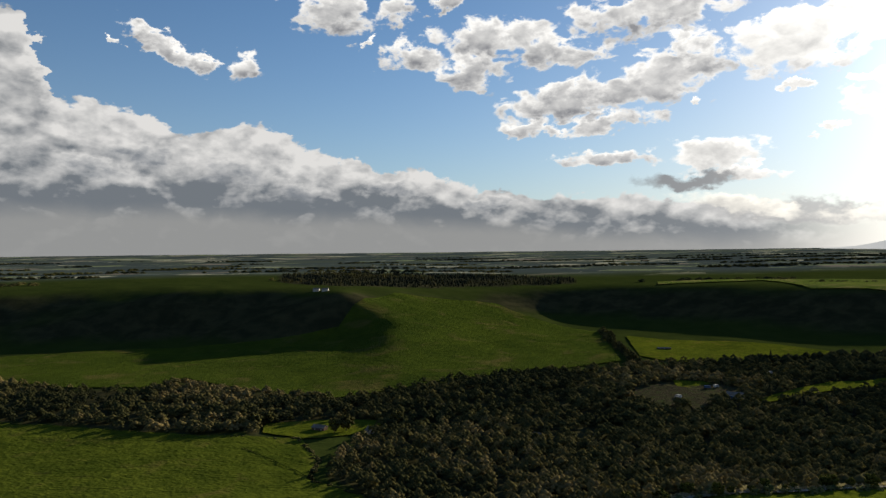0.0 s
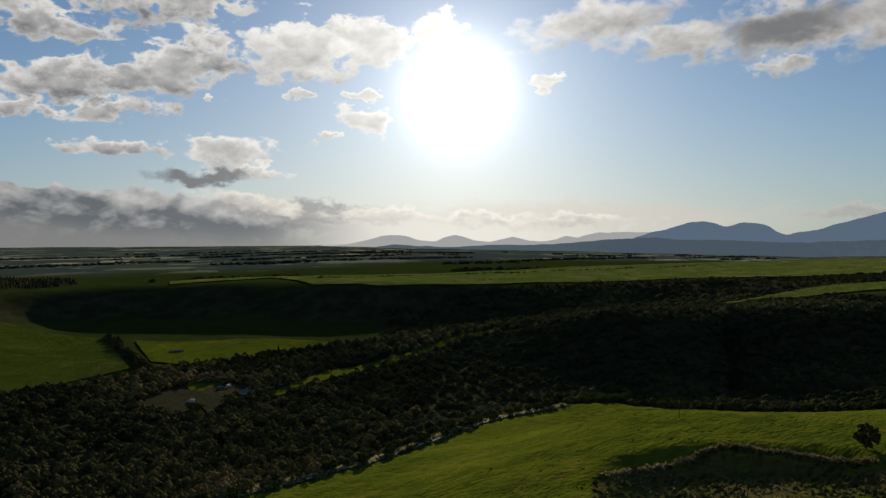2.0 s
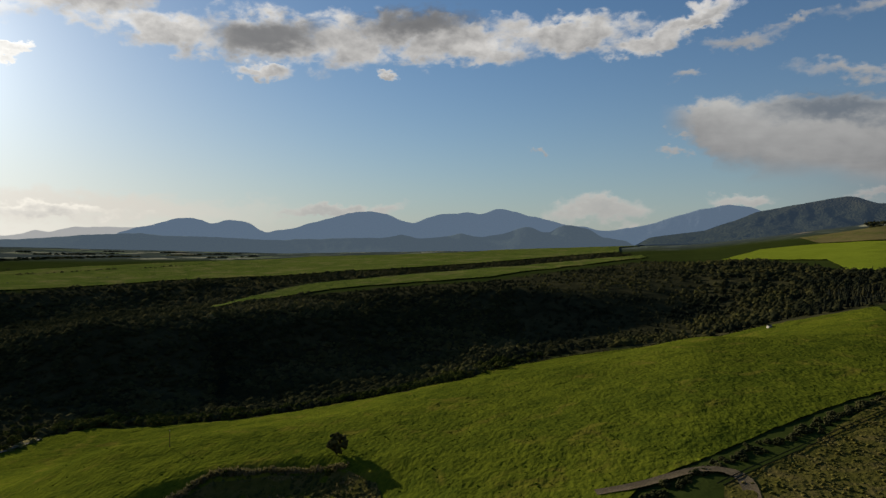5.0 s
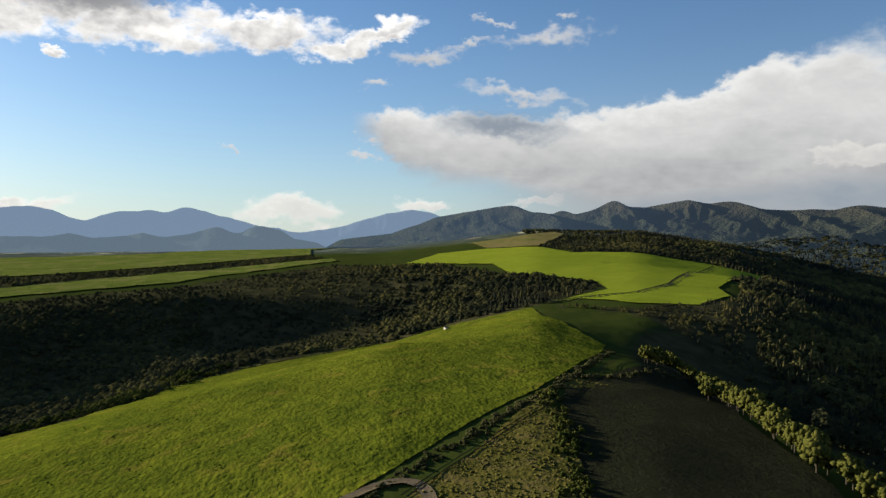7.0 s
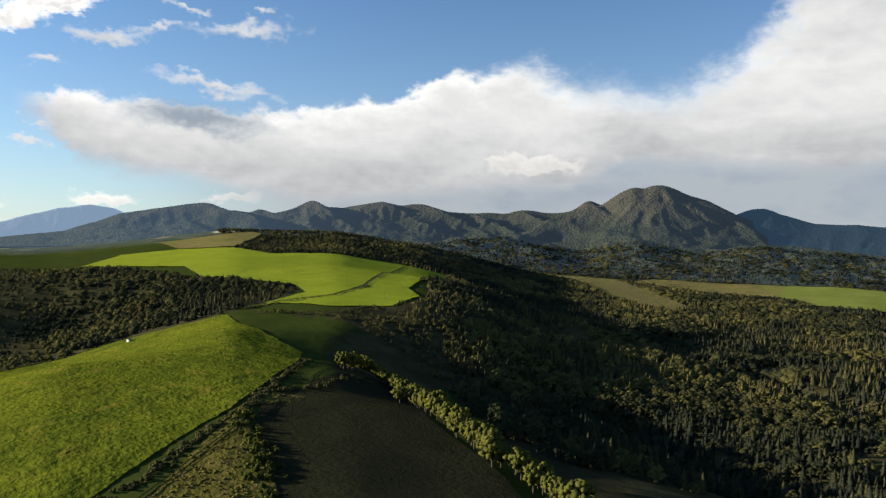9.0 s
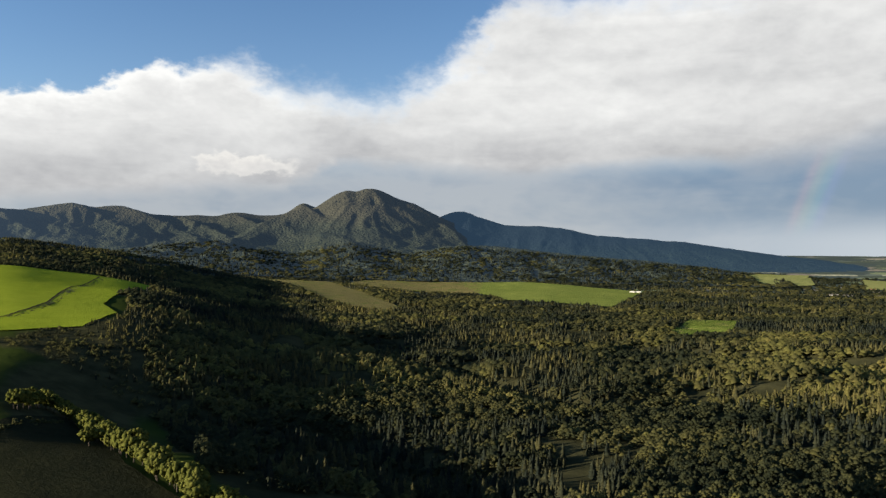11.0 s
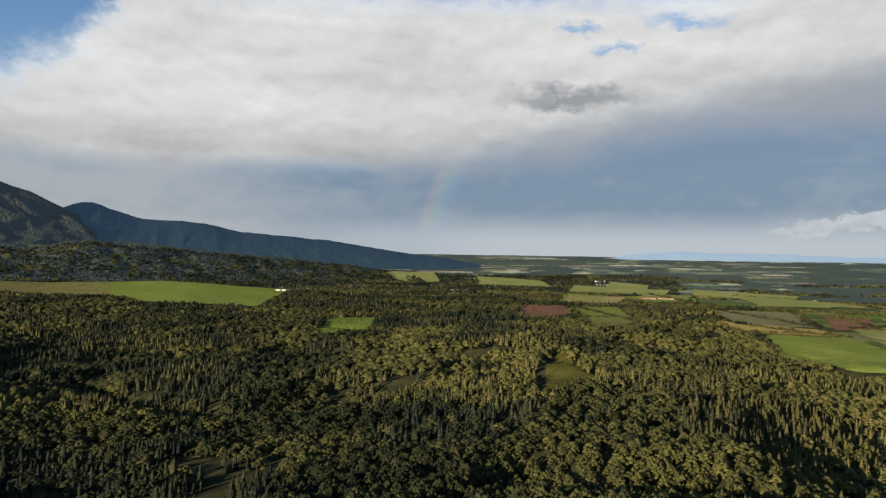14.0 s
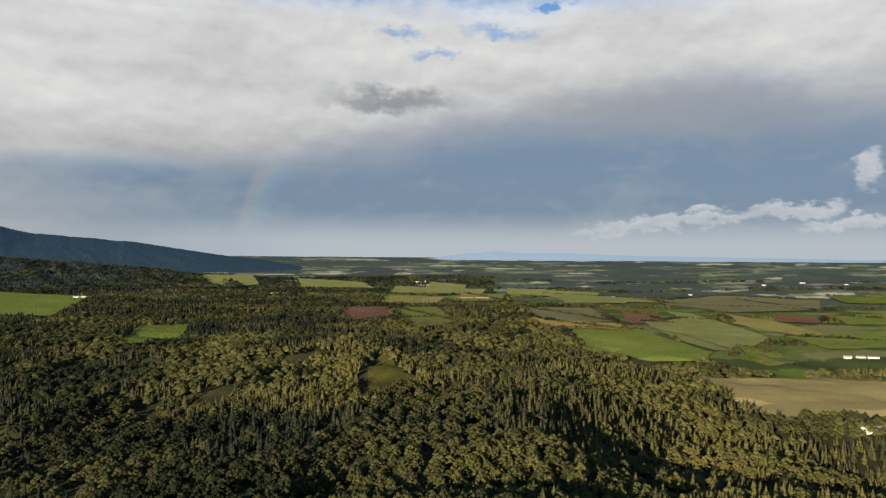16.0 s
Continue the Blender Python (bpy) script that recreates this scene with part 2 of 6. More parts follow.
# the long bank ahead of the sun: bright crown, blue-grey belly, grey rain beneath
top = G.math("ADD", edge("lefttop"), G.math("MULTIPLY", tuft, 0.25))
below = G.math("SUBTRACT", top, ragged_rise)
ending = G.step(bearing, 34.0, 22.0)
cover = G.math("MULTIPLY", G.step(below, 0.0, 0.35), ending)
floor_line = G.math("ADD", edge("leftbase"), G.math("MULTIPLY", billow, 0.6))
belly = G.step(G.math("SUBTRACT", G.math("ADD", G.math("MULTIPLY", rise, 0.6), G.math("MULTIPLY", ragged_rise, 0.4)), floor_line), 3.8, 0.9)
light = G.math("SUBTRACT", 1.0, G.math("MULTIPLY", G.step(below, 0.4, 3.4), 0.5))
light = G.math("SUBTRACT", light, G.math("MULTIPLY", belly, 0.60))
light = G.math("ADD", light, G.math("ADD", G.math("MULTIPLY", mass, 1.05), G.math("MULTIPLY", crumb, 0.34)), clamp=True)
bank = G.mix(light, (0.25, 0.28, 0.315, 1), (1.12, 1.10, 1.07, 1))
rain = G.step(G.math("SUBTRACT", floor_line, rise), -0.7, 1.0)
bank = G.mix(G.math("MULTIPLY", rain, 0.9), bank, (0.46, 0.463, 0.455, 1))
sky_colour = G.mix(cover, sky_colour, bank)
# nearer white heaps standing out from the bank's belly
sky_colour = heap(CLOUDS["front"], (1.12, 1.10, 1.07), (0.34, 0.37, 0.41), sky_colour, 0.8, 0.7, 0.55, 0.5, 0.55, 0.9)

# scattered heaps between the bank and the sun, and the dark lens below them
sky_colour = heap(CLOUDS["scatter"], (1.55, 1.52, 1.46), (0.36, 0.37, 0.40), sky_colour, 1.1, 0.35, 0.50, 0.42)
sky_colour = heap(CLOUDS["scatter2"], (1.7, 1.66, 1.58), (0.60, 0.60, 0.60), sky_colour, 0.6, 0.35, 0.4, 0.35)
sky_colour = veil((0.33, 0.34, 0.36), (18.9, 5.2), (4.6, 0.8), 3, 0.95, 0.6, 0.3, sky_colour)
sky_colour = veil((1.25, 1.18, 1.05), (46.0, 2.0), (22.0, 1.5), -1, 0.85, 0.7, 0.9, sky_colour)
sky_colour = veil((0.52, 0.52, 0.53), (27.0, 2.6), (9.0, 1.0), -3, 0.85, 0.6, 0.6, sky_colour)
# low clouds behind the hills
sky_colour = heap(CLOUDS["low"], (1.15, 1.10, 1.02), (0.70, 0.69, 0.68), sky_colour, 0.4, 0.6, 0.4, 0.2, 0.3, 0.85)
sky_colour = heap(CLOUDS["glow"], (1.75, 1.66, 1.46), (0.80, 0.78, 0.74), sky_colour, 0.5, 0.6, 0.3, 0.35, 0.6, 0.85)
# the long streaked cloud beside the sun, and the wisps that follow it
sky_colour = heap(CLOUDS["streak"], (1.50, 1.46, 1.40), (0.42, 0.42, 0.43), sky_colour, 0.6, 0.6, 0.42, 0.40, 0.28)
sky_colour = veil((0.27, 0.28, 0.30), (62.9, 15.1), (6.2, 1.9), 4, 0.85, 0.8, 0.8, sky_colour)
sky_colour = veil((0.26, 0.27, 0.29), (74.2, 16.3), (6.4, 1.5), 5, 0.85, 0.8, 0.8, sky_colour)
sky_colour = heap(CLOUDS["wisps"], (0.90, 0.88, 0.86), (0.55, 0.56, 0.58), sky_colour, 0.6, 0.9, 0.35, 0.3, 0.35, 0.85)

# the great bank over the volcano, and the blue-grey rain beneath it
right_side = G.step(bearing, 97.0, 118.0)
rain_air = G.math("MULTIPLY", G.step(rise, G.blend(G.step(bearing, 165.0, 185.0), 12.0, 17.0), G.blend(G.step(bearing, 165.0, 185.0), 5.0, 11.0)), right_side)
sky_colour = G.mix(G.math("MULTIPLY", rain_air, 0.92), sky_colour, G.mix(G.math("ADD", G.step(bearing, 150.0, 174.0), G.math("ADD", G.math("MULTIPLY", G.math("SUBTRACT", broad, 0.5), 0.9), G.math("ADD", G.math("MULTIPLY", sweep, 0.46), G.math("MULTIPLY", mass, 0.34))), clamp=True), (0.42, 0.45, 0.49, 1), (0.20, 0.275, 0.38, 1)))
sky_colour = G.mix(G.math("MULTIPLY", G.math("MULTIPLY", G.step(rise, 3.6, 0.6), G.step(bearing, 150.0, 180.0)), 0.85), sky_colour, (0.58, 0.63, 0.67, 1))
top = G.math("ADD", edge("righttop"), G.math("MULTIPLY", tuft, 0.2))
base = G.math("ADD", edge("rightbase"), G.math("MULTIPLY", G.math("SUBTRACT", broad, 0.5), 2.4))
below = G.math("SUBTRACT", top, ragged_rise)
over = G.math("SUBTRACT", rise, base)
cover = G.math("MULTIPLY", G.step(below, G.blend(G.step(bearing, 122.0, 134.0), 0.0, -1.4), G.blend(G.step(bearing, 122.0, 140.0), 0.9, 2.6)), G.step(over, G.blend(G.step(bearing, 160.0, 186.0), -0.8, -2.6), G.blend(G.step(bearing, 160.0, 186.0), 0.9, 3.4)))
cover = G.math("MULTIPLY", cover, G.step(bearing, 92.5, 95.5))
light = G.math("ADD", 0.22, G.math("MULTIPLY", G.step(over, -0.5, 5.5), 0.42))
light = G.math("ADD", light, G.math("MULTIPLY", G.step(below, 2.6, 0.3), 0.36))
light = G.math("ADD", light, G.math("ADD", G.math("MULTIPLY", G.math("SUBTRACT", broad, 0.5), 0.7), G.math("MULTIPLY", sweep, 0.22)))
light = G.math("ADD", light, G.math("ADD", G.math("MULTIPLY", mass, 0.16), G.math("MULTIPLY", crumb, 0.07)), clamp=True)
bank = G.mix(light, (0.39, 0.397, 0.415, 1), (0.95, 0.95, 0.93, 1))
holes = G.math("ADD", depth_in(CLOUDS["gap"])[0], G.math("MULTIPLY", tuft, 0.5))
cover = G.math("SUBTRACT", cover, G.math("MULTIPLY", G.step(holes, 0.0, 0.9), 0.7), clamp=True)
sky_colour = G.mix(cover, sky_colour, bank)
sky_colour = veil((0.25, 0.31, 0.39), (105.0, 9.0), (7.0, 1.5), -2, 0.9, 0.9, 0.5, sky_colour)
sky_colour = veil((0.36, 0.39, 0.44), (205, 10.5), (14, 3.6), -4, 0.7, 0.8, 0.7, sky_colour)
sky_colour = heap(CLOUDS["small"], (0.86, 0.84, 0.80), (0.55, 0.55, 0.56), sky_colour, 0.3, 0.5, 0.3, 0.3)
sky_colour = veil((0.33, 0.345, 0.375), (183.2, 11.9), (8.2, 1.15), -3, 0.95, 0.9, 0.6, sky_colour)
sky_colour = heap(CLOUDS["right"], (0.78, 0.80, 0.80), (0.42, 0.47, 0.53), sky_colour, 0.3, 0.6, 0.3, 0.3, 0.3, 0.8)
# a faint stub of rainbow at its true angle round the point opposite the sun
round_bow = G.math("SUBTRACT", 180.0, from_sun)
for angle, colour in ((48.6, (0.16, 0.05, 0.02)), (48.1, (0.10, 0.11, 0.02)), (47.6, (0.02, 0.09, 0.06)), (47.1, (0.03, 0.03, 0.10))):
    ring = G.math("EXPONENT", G.math("MULTIPLY", G.math("POWER", G.math("DIVIDE", G.math("SUBTRACT", round_bow, angle), 0.32), 2.0), -1.0))
    ring = G.math("MULTIPLY", ring, G.math("MULTIPLY", G.step(rise, 0.8, 3.0), G.math("MULTIPLY", G.step(rise, 8.0, 5.5), G.step(bearing, 180.0, 176.0))))
    sky_colour = G.vec("ADD", sky_colour, G.vec("MULTIPLY", G.xyz(ring, ring, ring), tuple(c * 0.45 for c in colour)))
# light scattered round the sun by the air in front of it all
halo = G.math("ADD", G.math("MULTIPLY", G.math("EXPONENT", G.math("MULTIPLY", G.math("POWER", G.math("DIVIDE", from_sun, 2.8), 2.0), -1.0)), 3.6),
              G.math("ADD", G.math("MULTIPLY", G.math("EXPONENT", G.math("DIVIDE", from_sun, -4.2)), 1.25), G.math("MULTIPLY", G.math("EXPONENT", G.math("DIVIDE", from_sun, -8.5)), 1.05)))
sky_colour = G.vec("ADD", sky_colour, G.vec("MULTIPLY", G.xyz(halo, halo, halo), (1.0, 0.97, 0.91)))

back = G.node("ShaderNodeBackground")
G.put(back.inputs[0], sky_colour)
back.inputs[1].default_value = 0.15
end = G.node("ShaderNodeOutputWorld")
W.links.new(back.outputs[0], end.inputs[0])

# ---- materials ----
def surface(name, dark, light, patch=60.0, grain=3.0, rough=0.9, bump=0.4, third=None, share=0.35, streak=None, island=False, shine=0.0, weave=0.5, hues=None, lumps=None):
    """A natural surface: two colours mixed in patches and in grain, a third in spots, with relief."""
    m = bpy.data.materials.new(name)
    m.use_nodes = True
    g = Graph(m.node_tree)
    bsdf = m.node_tree.nodes["Principled BSDF"]
    at = g.node("ShaderNodeTexCoord").outputs["Object"]
    if island:
        kind = g.node("ShaderNodeAttribute")
        kind.attribute_name = "tint"
        geo = g.node("ShaderNodeNewGeometry")
        lot = g.math("ADD", g.math("MULTIPLY", kind.outputs["Fac"], 0.84), g.math("MULTIPLY", geo.outputs["Random Per Island"], 0.16))
        lot = g.math("ADD", lot, g.math("MULTIPLY", g.math("SUBTRACT", g.noise(at, 1 / patch, 3), 0.5), 0.8), clamp=True)
    else:
        wide = g.noise(at, 1 / patch, 5, 0.6, 0.4)
        fine = g.noise(at, 1 / grain, 6, 0.65)
        middle = g.noise(at, 6 / patch, 5, 0.65, 0.3)
        wide = g.math("ADD", g.math("MULTIPLY", wide, 0.55), g.math("MULTIPLY", middle, 0.45))
        lot = g.math("ADD", g.math("MULTIPLY", g.math("SUBTRACT", wide, 0.5), 2.4), g.math("ADD", 0.5, g.math("MULTIPLY", g.math("SUBTRACT", fine, 0.5), 2.0 * weave)), clamp=True)
    colour = g.mix(lot, (*dark, 1), (*light, 1))
    if hues:
        ramp = g.node("ShaderNodeValToRGB")
        for k, c in enumerate(hues):
            stop = ramp.color_ramp.elements[k] if k < 2 else ramp.color_ramp.elements.new(k / (len(hues) - 1))
            stop.position, stop.color = k / (len(hues) - 1), (*c, 1)
        g.put(ramp.inputs[0], lot)
        colour = ramp.outputs[0]
    if third:
        spots = g.noise(g.vec("ADD", at, (311, 97, 0)), 1 / (patch * 0.45), 6, 0.62, 0.6)
        colour = g.mix(g.math("MULTIPLY", g.step(spots, 0.62 - share * 0.4, 0.78 - share * 0.4), 0.8), colour, (*third, 1))
    if streak:
        turn, pitch, amount = streak
        rows = g.node("ShaderNodeTexWave")
        spun = g.node("ShaderNodeMapping")
        g.put(spun.inputs[0], at)
        spun.inputs["Rotation"].default_value = (0, 0, radians(turn))
        g.put(rows.inputs["Vector"], spun.outputs[0])
        rows.inputs["Scale"].default_value, rows.inputs["Distortion"].default_value = 0.314 / pitch, 1.2
        rows.inputs["Detail"].default_value, rows.inputs["Detail Scale"].default_value = 2.0, 0.6
        colour = g.mix(g.math("MULTIPLY", rows.outputs[1], amount), colour, (*dark, 1))
    g.put(bsdf.inputs["Base Color"], colour)
    bsdf.inputs["Roughness"].default_value = rough
    bsdf.inputs["Specular IOR Level"].default_value = shine
    if bump:
        b = g.node("ShaderNodeBump")
        b.inputs["Strength"].default_value, b.inputs["Distance"].default_value = min(1.0, bump * 1.2), grain * 0.7
        g.put(b.inputs["Height"], g.noise(g.vec("MULTIPLY", at, (0.7, 1.0, 1.0)), 1.0 / lumps, 2.5, 0.5) if lumps else g.noise(at, 1.0 / grain, 6, 0.72))
        if lumps:
            b.inputs["Strength"].default_value, b.inputs["Distance"].default_value = 1.0, lumps * 0.36
        g.put(bsdf.inputs["Normal"], b.outputs[0])
    if island:
        # leaves let some of the sun through
        thin, both = g.node("ShaderNodeBsdfTranslucent"), g.node("ShaderNodeMixShader")
        g.put(thin.inputs[0], g.vec("MULTIPLY", colour, (1.15, 1.1, 0.7)))
        both.inputs[0].default_value = 0.30
        m.node_tree.links.new(bsdf.outputs[0], both.inputs[1])
        m.node_tree.links.new(thin.outputs[0], both.inputs[2])
        m.node_tree.links.new(both.outputs[0], m.node_tree.nodes["Material Output"].inputs[0])
    return m


M = {
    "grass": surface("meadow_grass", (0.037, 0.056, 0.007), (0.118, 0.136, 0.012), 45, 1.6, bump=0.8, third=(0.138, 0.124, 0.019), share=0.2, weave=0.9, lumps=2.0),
    # a darker copy of the meadow grass, with shade in its colour
    "low_grass": surface("shaded_meadow_grass", (0.032, 0.049, 0.006), (0.086, 0.104, 0.012), 60, 1.8, bump=0.8, third=(0.099, 0.094, 0.020), share=0.2, weave=0.9, lumps=2.0),
    "ripe": surface("ripe_grain", (0.26, 0.19, 0.055), (0.36, 0.27, 0.085), 90, 6, bump=0.2, weave=0.3),
    "fallow": surface("fallow_field", (0.125, 0.118, 0.058), (0.19, 0.175, 0.09), 90, 6, bump=0.2),
    "meadow": surface("valley_meadow", (0.030, 0.048, 0.008), (0.063, 0.085, 0.011), 110, 5, bump=0.5, third=(0.094, 0.083, 0.024), share=0.25),
    "lush": surface("lush_crop", (0.150, 0.198, 0.015), (0.222, 0.265, 0.026), 160, 6, bump=0.25, weave=0.35),
    "crop": surface("green_crop", (0.122, 0.156, 0.030), (0.186, 0.212, 0.050), 160, 6, bump=0.25, weave=0.35),
    "pasture": surface("dry_pasture", (0.067, 0.104, 0.018), (0.140, 0.168, 0.032), 130, 7, bump=0.4, third=(0.181, 0.173, 0.054)),
    "rough": surface("rough_pasture", (0.044, 0.049, 0.010), (0.109, 0.095, 0.024), 22, 2.2, bump=1.0, third=(0.109, 0.090, 0.031), lumps=1.6),
    # the pasture's shade is painted into this near-black grass
    "dark_grass": surface("shaded_grass", (0.015, 0.017, 0.010), (0.029, 0.030, 0.015), 40, 3, bump=0.7),
    "stubble": surface("stubble", (0.130, 0.119, 0.041), (0.198, 0.164, 0.065), 120, 7, bump=0.3, third=(0.102, 0.123, 0.027), share=0.3),
    "pale": surface("ripe_grass", (0.151, 0.174, 0.052), (0.250, 0.250, 0.090), 120, 8, bump=0.2),
    "tan": surface("harvested_field", (0.265, 0.212, 0.086), (0.350, 0.278, 0.115), 90, 6, bump=0.2, streak=(62, 5.0, 0.25), weave=0.3),
    "soil": surface("red_soil", (0.140, 0.072, 0.046), (0.215, 0.118, 0.076), 60, 5, bump=0.4, streak=(20, 5.0, 0.3)),
    "dirt": surface("yard_dirt", (0.030, 0.028, 0.016), (0.062, 0.053, 0.033), 9, 1.5, bump=0.5, third=(0.045, 0.064, 0.018)),
    "track": surface("track_gravel", (0.085, 0.068, 0.042), (0.165, 0.135, 0.088), 9, 0.8, bump=0.3),
    "leaf": surface("broadleaf", (0.030, 0.040, 0.010), (0.101, 0.101, 0.030), 90, 2, bump=0, island=True, rough=0.7, hues=((0.022, 0.027, 0.016), (0.046, 0.049, 0.022), (0.077, 0.074, 0.028), (0.095, 0.090, 0.031), (0.127, 0.122, 0.036), (0.172, 0.146, 0.048))),
    "willow": surface("pale_leaf", (0.041, 0.049, 0.013), (0.140, 0.132, 0.033), 40, 2, bump=0, island=True, rough=0.7, hues=((0.037, 0.049, 0.011), (0.087, 0.093, 0.022), (0.153, 0.146, 0.034))),
    "needle": surface("conifer_needle", (0.018, 0.027, 0.013), (0.063, 0.063, 0.022), 120, 2, bump=0, island=True, rough=0.75, hues=((0.017, 0.022, 0.018), (0.032, 0.036, 0.022), (0.056, 0.054, 0.025), (0.091, 0.082, 0.031), (0.125, 0.114, 0.035))),
    "scrub": surface("scrub_leaf", (0.053, 0.065, 0.027), (0.210, 0.206, 0.078), 50, 2, bump=0, island=True, rough=0.8, hues=((0.053, 0.069, 0.032), (0.111, 0.131, 0.053), (0.235, 0.225, 0.090))),
    "reed": surface("pale_reed", (0.122, 0.110, 0.061), (0.512, 0.464, 0.317), 20, 2, bump=0, island=True, rough=0.8),
    "tuft": surface("grass_tuft", (0.042, 0.076, 0.006), (0.110, 0.150, 0.012), 30, 2, bump=0, island=True, rough=0.9),
    "bark": surface("bark", (0.05, 0.04, 0.03), (0.13, 0.11, 0.085), 2, 0.3, bump=0.6),
    "whitewash": surface("white_wall", (0.50, 0.47, 0.41), (0.66, 0.63, 0.56), 4, 0.5, bump=0.1),
    "roof": surface("grey_roof_sheet", (0.12, 0.11, 0.095), (0.24, 0.22, 0.195), 3, 0.4, bump=0.1, rough=0.5),
    "red_roof": surface("red_roof_sheet", (0.22, 0.07, 0.045), (0.34, 0.12, 0.08), 3, 0.4, bump=0.1, rough=0.5),
    "timber": surface("weathered_timber", (0.05, 0.04, 0.03), (0.13, 0.10, 0.075), 2, 0.3, bump=0.3),
    "glazing": surface("dark_glazing", (0.015, 0.018, 0.02), (0.04, 0.045, 0.05), 2, 0.3, bump=0, rough=0.15, shine=0.5),
    "rubber": surface("dark_rubber", (0.015, 0.015, 0.015), (0.03, 0.03, 0.03), 1, 0.2, bump=0),
    "blue_paint": surface("blue_paint", (0.05, 0.09, 0.16), (0.08, 0.13, 0.22), 2, 0.3, bump=0, rough=0.4),
}


def ground_material():
    """Open ground: rough grass, woodland floor and the far patchwork of the plain with haze in its colours, shared out
    by the land's cover.
    """
    m = bpy.data.materials.new("open_ground")
    m.use_nodes = True
    g = Graph(m.node_tree)
    bsdf = m.node_tree.nodes["Principled BSDF"]
    at = g.node("ShaderNodeTexCoord").outputs["Object"]
    cover = g.node("ShaderNodeAttribute")
    cover.attribute_name = "cover"
    share = g.node("ShaderNodeSeparateColor")
    g.put(share.inputs[0], cover.outputs["Color"])
    wide, mid, fine = g.noise(at, 1 / 150, 5, 0.6, 0.5), g.noise(at, 1 / 26, 6, 0.62, 0.3), g.noise(at, 1 / 3.0, 5, 0.65)
    grass = g.mix(g.math("ADD", g.math("MULTIPLY", wide, 0.6), g.math("MULTIPLY", g.math("SUBTRACT", mid, 0.3), 0.8), clamp=True), (0.018, 0.030, 0.007, 1), (0.057, 0.072, 0.016, 1))
    grass = g.mix(g.math("MULTIPLY", fine, 0.35), grass, (0.024, 0.036, 0.008, 1))
    floor_ = g.mix(g.step(mid, 0.35, 0.7), (0.027, 0.028, 0.014, 1), (0.054, 0.052, 0.024, 1))
    # strips and blocks of the far plain, greyed and blued by painted haze
    wave = g.vec("ADD", g.vec("MULTIPLY", at, (1, 1, 0)), g.vec("MULTIPLY", g.xyz(wide, mid, 0.0), (160, 160, 0)))
    lots = g.cells(g.vec("MULTIPLY", wave, (0.75, 1.35, 0)), 1 / 112.0)
    pick = g.node("ShaderNodeSeparateColor")
    g.put(pick.inputs[0], lots.outputs["Color"])
    kind = g.node("ShaderNodeValToRGB")
    ramp = kind.color_ramp
    ramp.interpolation = "CONSTANT"
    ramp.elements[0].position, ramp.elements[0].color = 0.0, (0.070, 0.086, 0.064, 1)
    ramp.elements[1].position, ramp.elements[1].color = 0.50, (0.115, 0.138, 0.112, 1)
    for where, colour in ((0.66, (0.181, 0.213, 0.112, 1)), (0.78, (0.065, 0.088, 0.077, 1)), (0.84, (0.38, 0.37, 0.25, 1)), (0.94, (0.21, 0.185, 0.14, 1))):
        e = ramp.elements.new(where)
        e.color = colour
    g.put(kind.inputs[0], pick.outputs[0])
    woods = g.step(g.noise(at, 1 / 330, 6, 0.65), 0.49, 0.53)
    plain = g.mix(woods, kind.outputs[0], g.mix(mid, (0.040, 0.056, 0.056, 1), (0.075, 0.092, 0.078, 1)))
    colour = g.mix(share.outputs[1], grass, floor_)
    tilled = g.node("ShaderNodeValToRGB")
    tilled.color_ramp.interpolation = "CONSTANT"
    for k, (where, tone) in enumerate(((0.0, (0.073, 0.098, 0.030)), (0.32, (0.131, 0.156, 0.045)), (0.55, (0.100, 0.147, 0.027)), (0.72, (0.206, 0.198, 0.083)), (0.86, (0.053, 0.069, 0.027)))):
        stop = tilled.color_ramp.elements[k] if k < 2 else tilled.color_ramp.elements.new(where)
        stop.position, stop.color = where, (*tone, 1)
    g.put(tilled.inputs[0], pick.outputs[1])
    colour = g.mix(share.outputs[0], colour, g.mix(g.math("MULTIPLY", mid, 0.5), tilled.outputs[0], (0.070, 0.088, 0.030, 1)))
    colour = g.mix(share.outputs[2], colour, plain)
    g.put(bsdf.inputs["Base Color"], colour)
    bsdf.inputs["Roughness"].default_value, bsdf.inputs["Specular IOR Level"].default_value = 0.95, 0.0
    b = g.node("ShaderNodeBump")
    b.inputs["Strength"].default_value, b.inputs["Distance"].default_value = 0.6, 2.0
    g.put(b.inputs["Height"], mid)
    g.put(bsdf.inputs["Normal"], b.outputs[0])
    return m


M["alder"] = surface("alder_leaf", (0.032, 0.035, 0.016), (0.237, 0.208, 0.079), 60, 2, bump=0, island=True, rough=0.8, hues=((0.036, 0.040, 0.018), (0.074, 0.073, 0.027), (0.128, 0.110, 0.040), (0.210, 0.161, 0.066), (0.290, 0.234, 0.092)))
M["brush"] = surface("brown_brush", (0.05, 0.045, 0.02), (0.16, 0.13, 0.05), 30, 2, bump=0, island=True, rough=0.85, hues=((0.042, 0.046, 0.019), (0.085, 0.082, 0.034), (0.150, 0.130, 0.056)))
M["bank"] = surface("pale_gravel", (0.24, 0.21, 0.16), (0.46, 0.42, 0.34), 8, 0.9, bump=0.5, third=(0.10, 0.11, 0.05), share=0.4)
M["weed"] = surface("pale_weed", (0.05, 0.055, 0.02), (0.22, 0.21, 0.10), 12, 2, bump=0, island=True, rough=0.85, hues=((0.045, 0.052, 0.018), (0.115, 0.122, 0.042), (0.25, 0.235, 0.115)))
M["ground"] = ground_material()


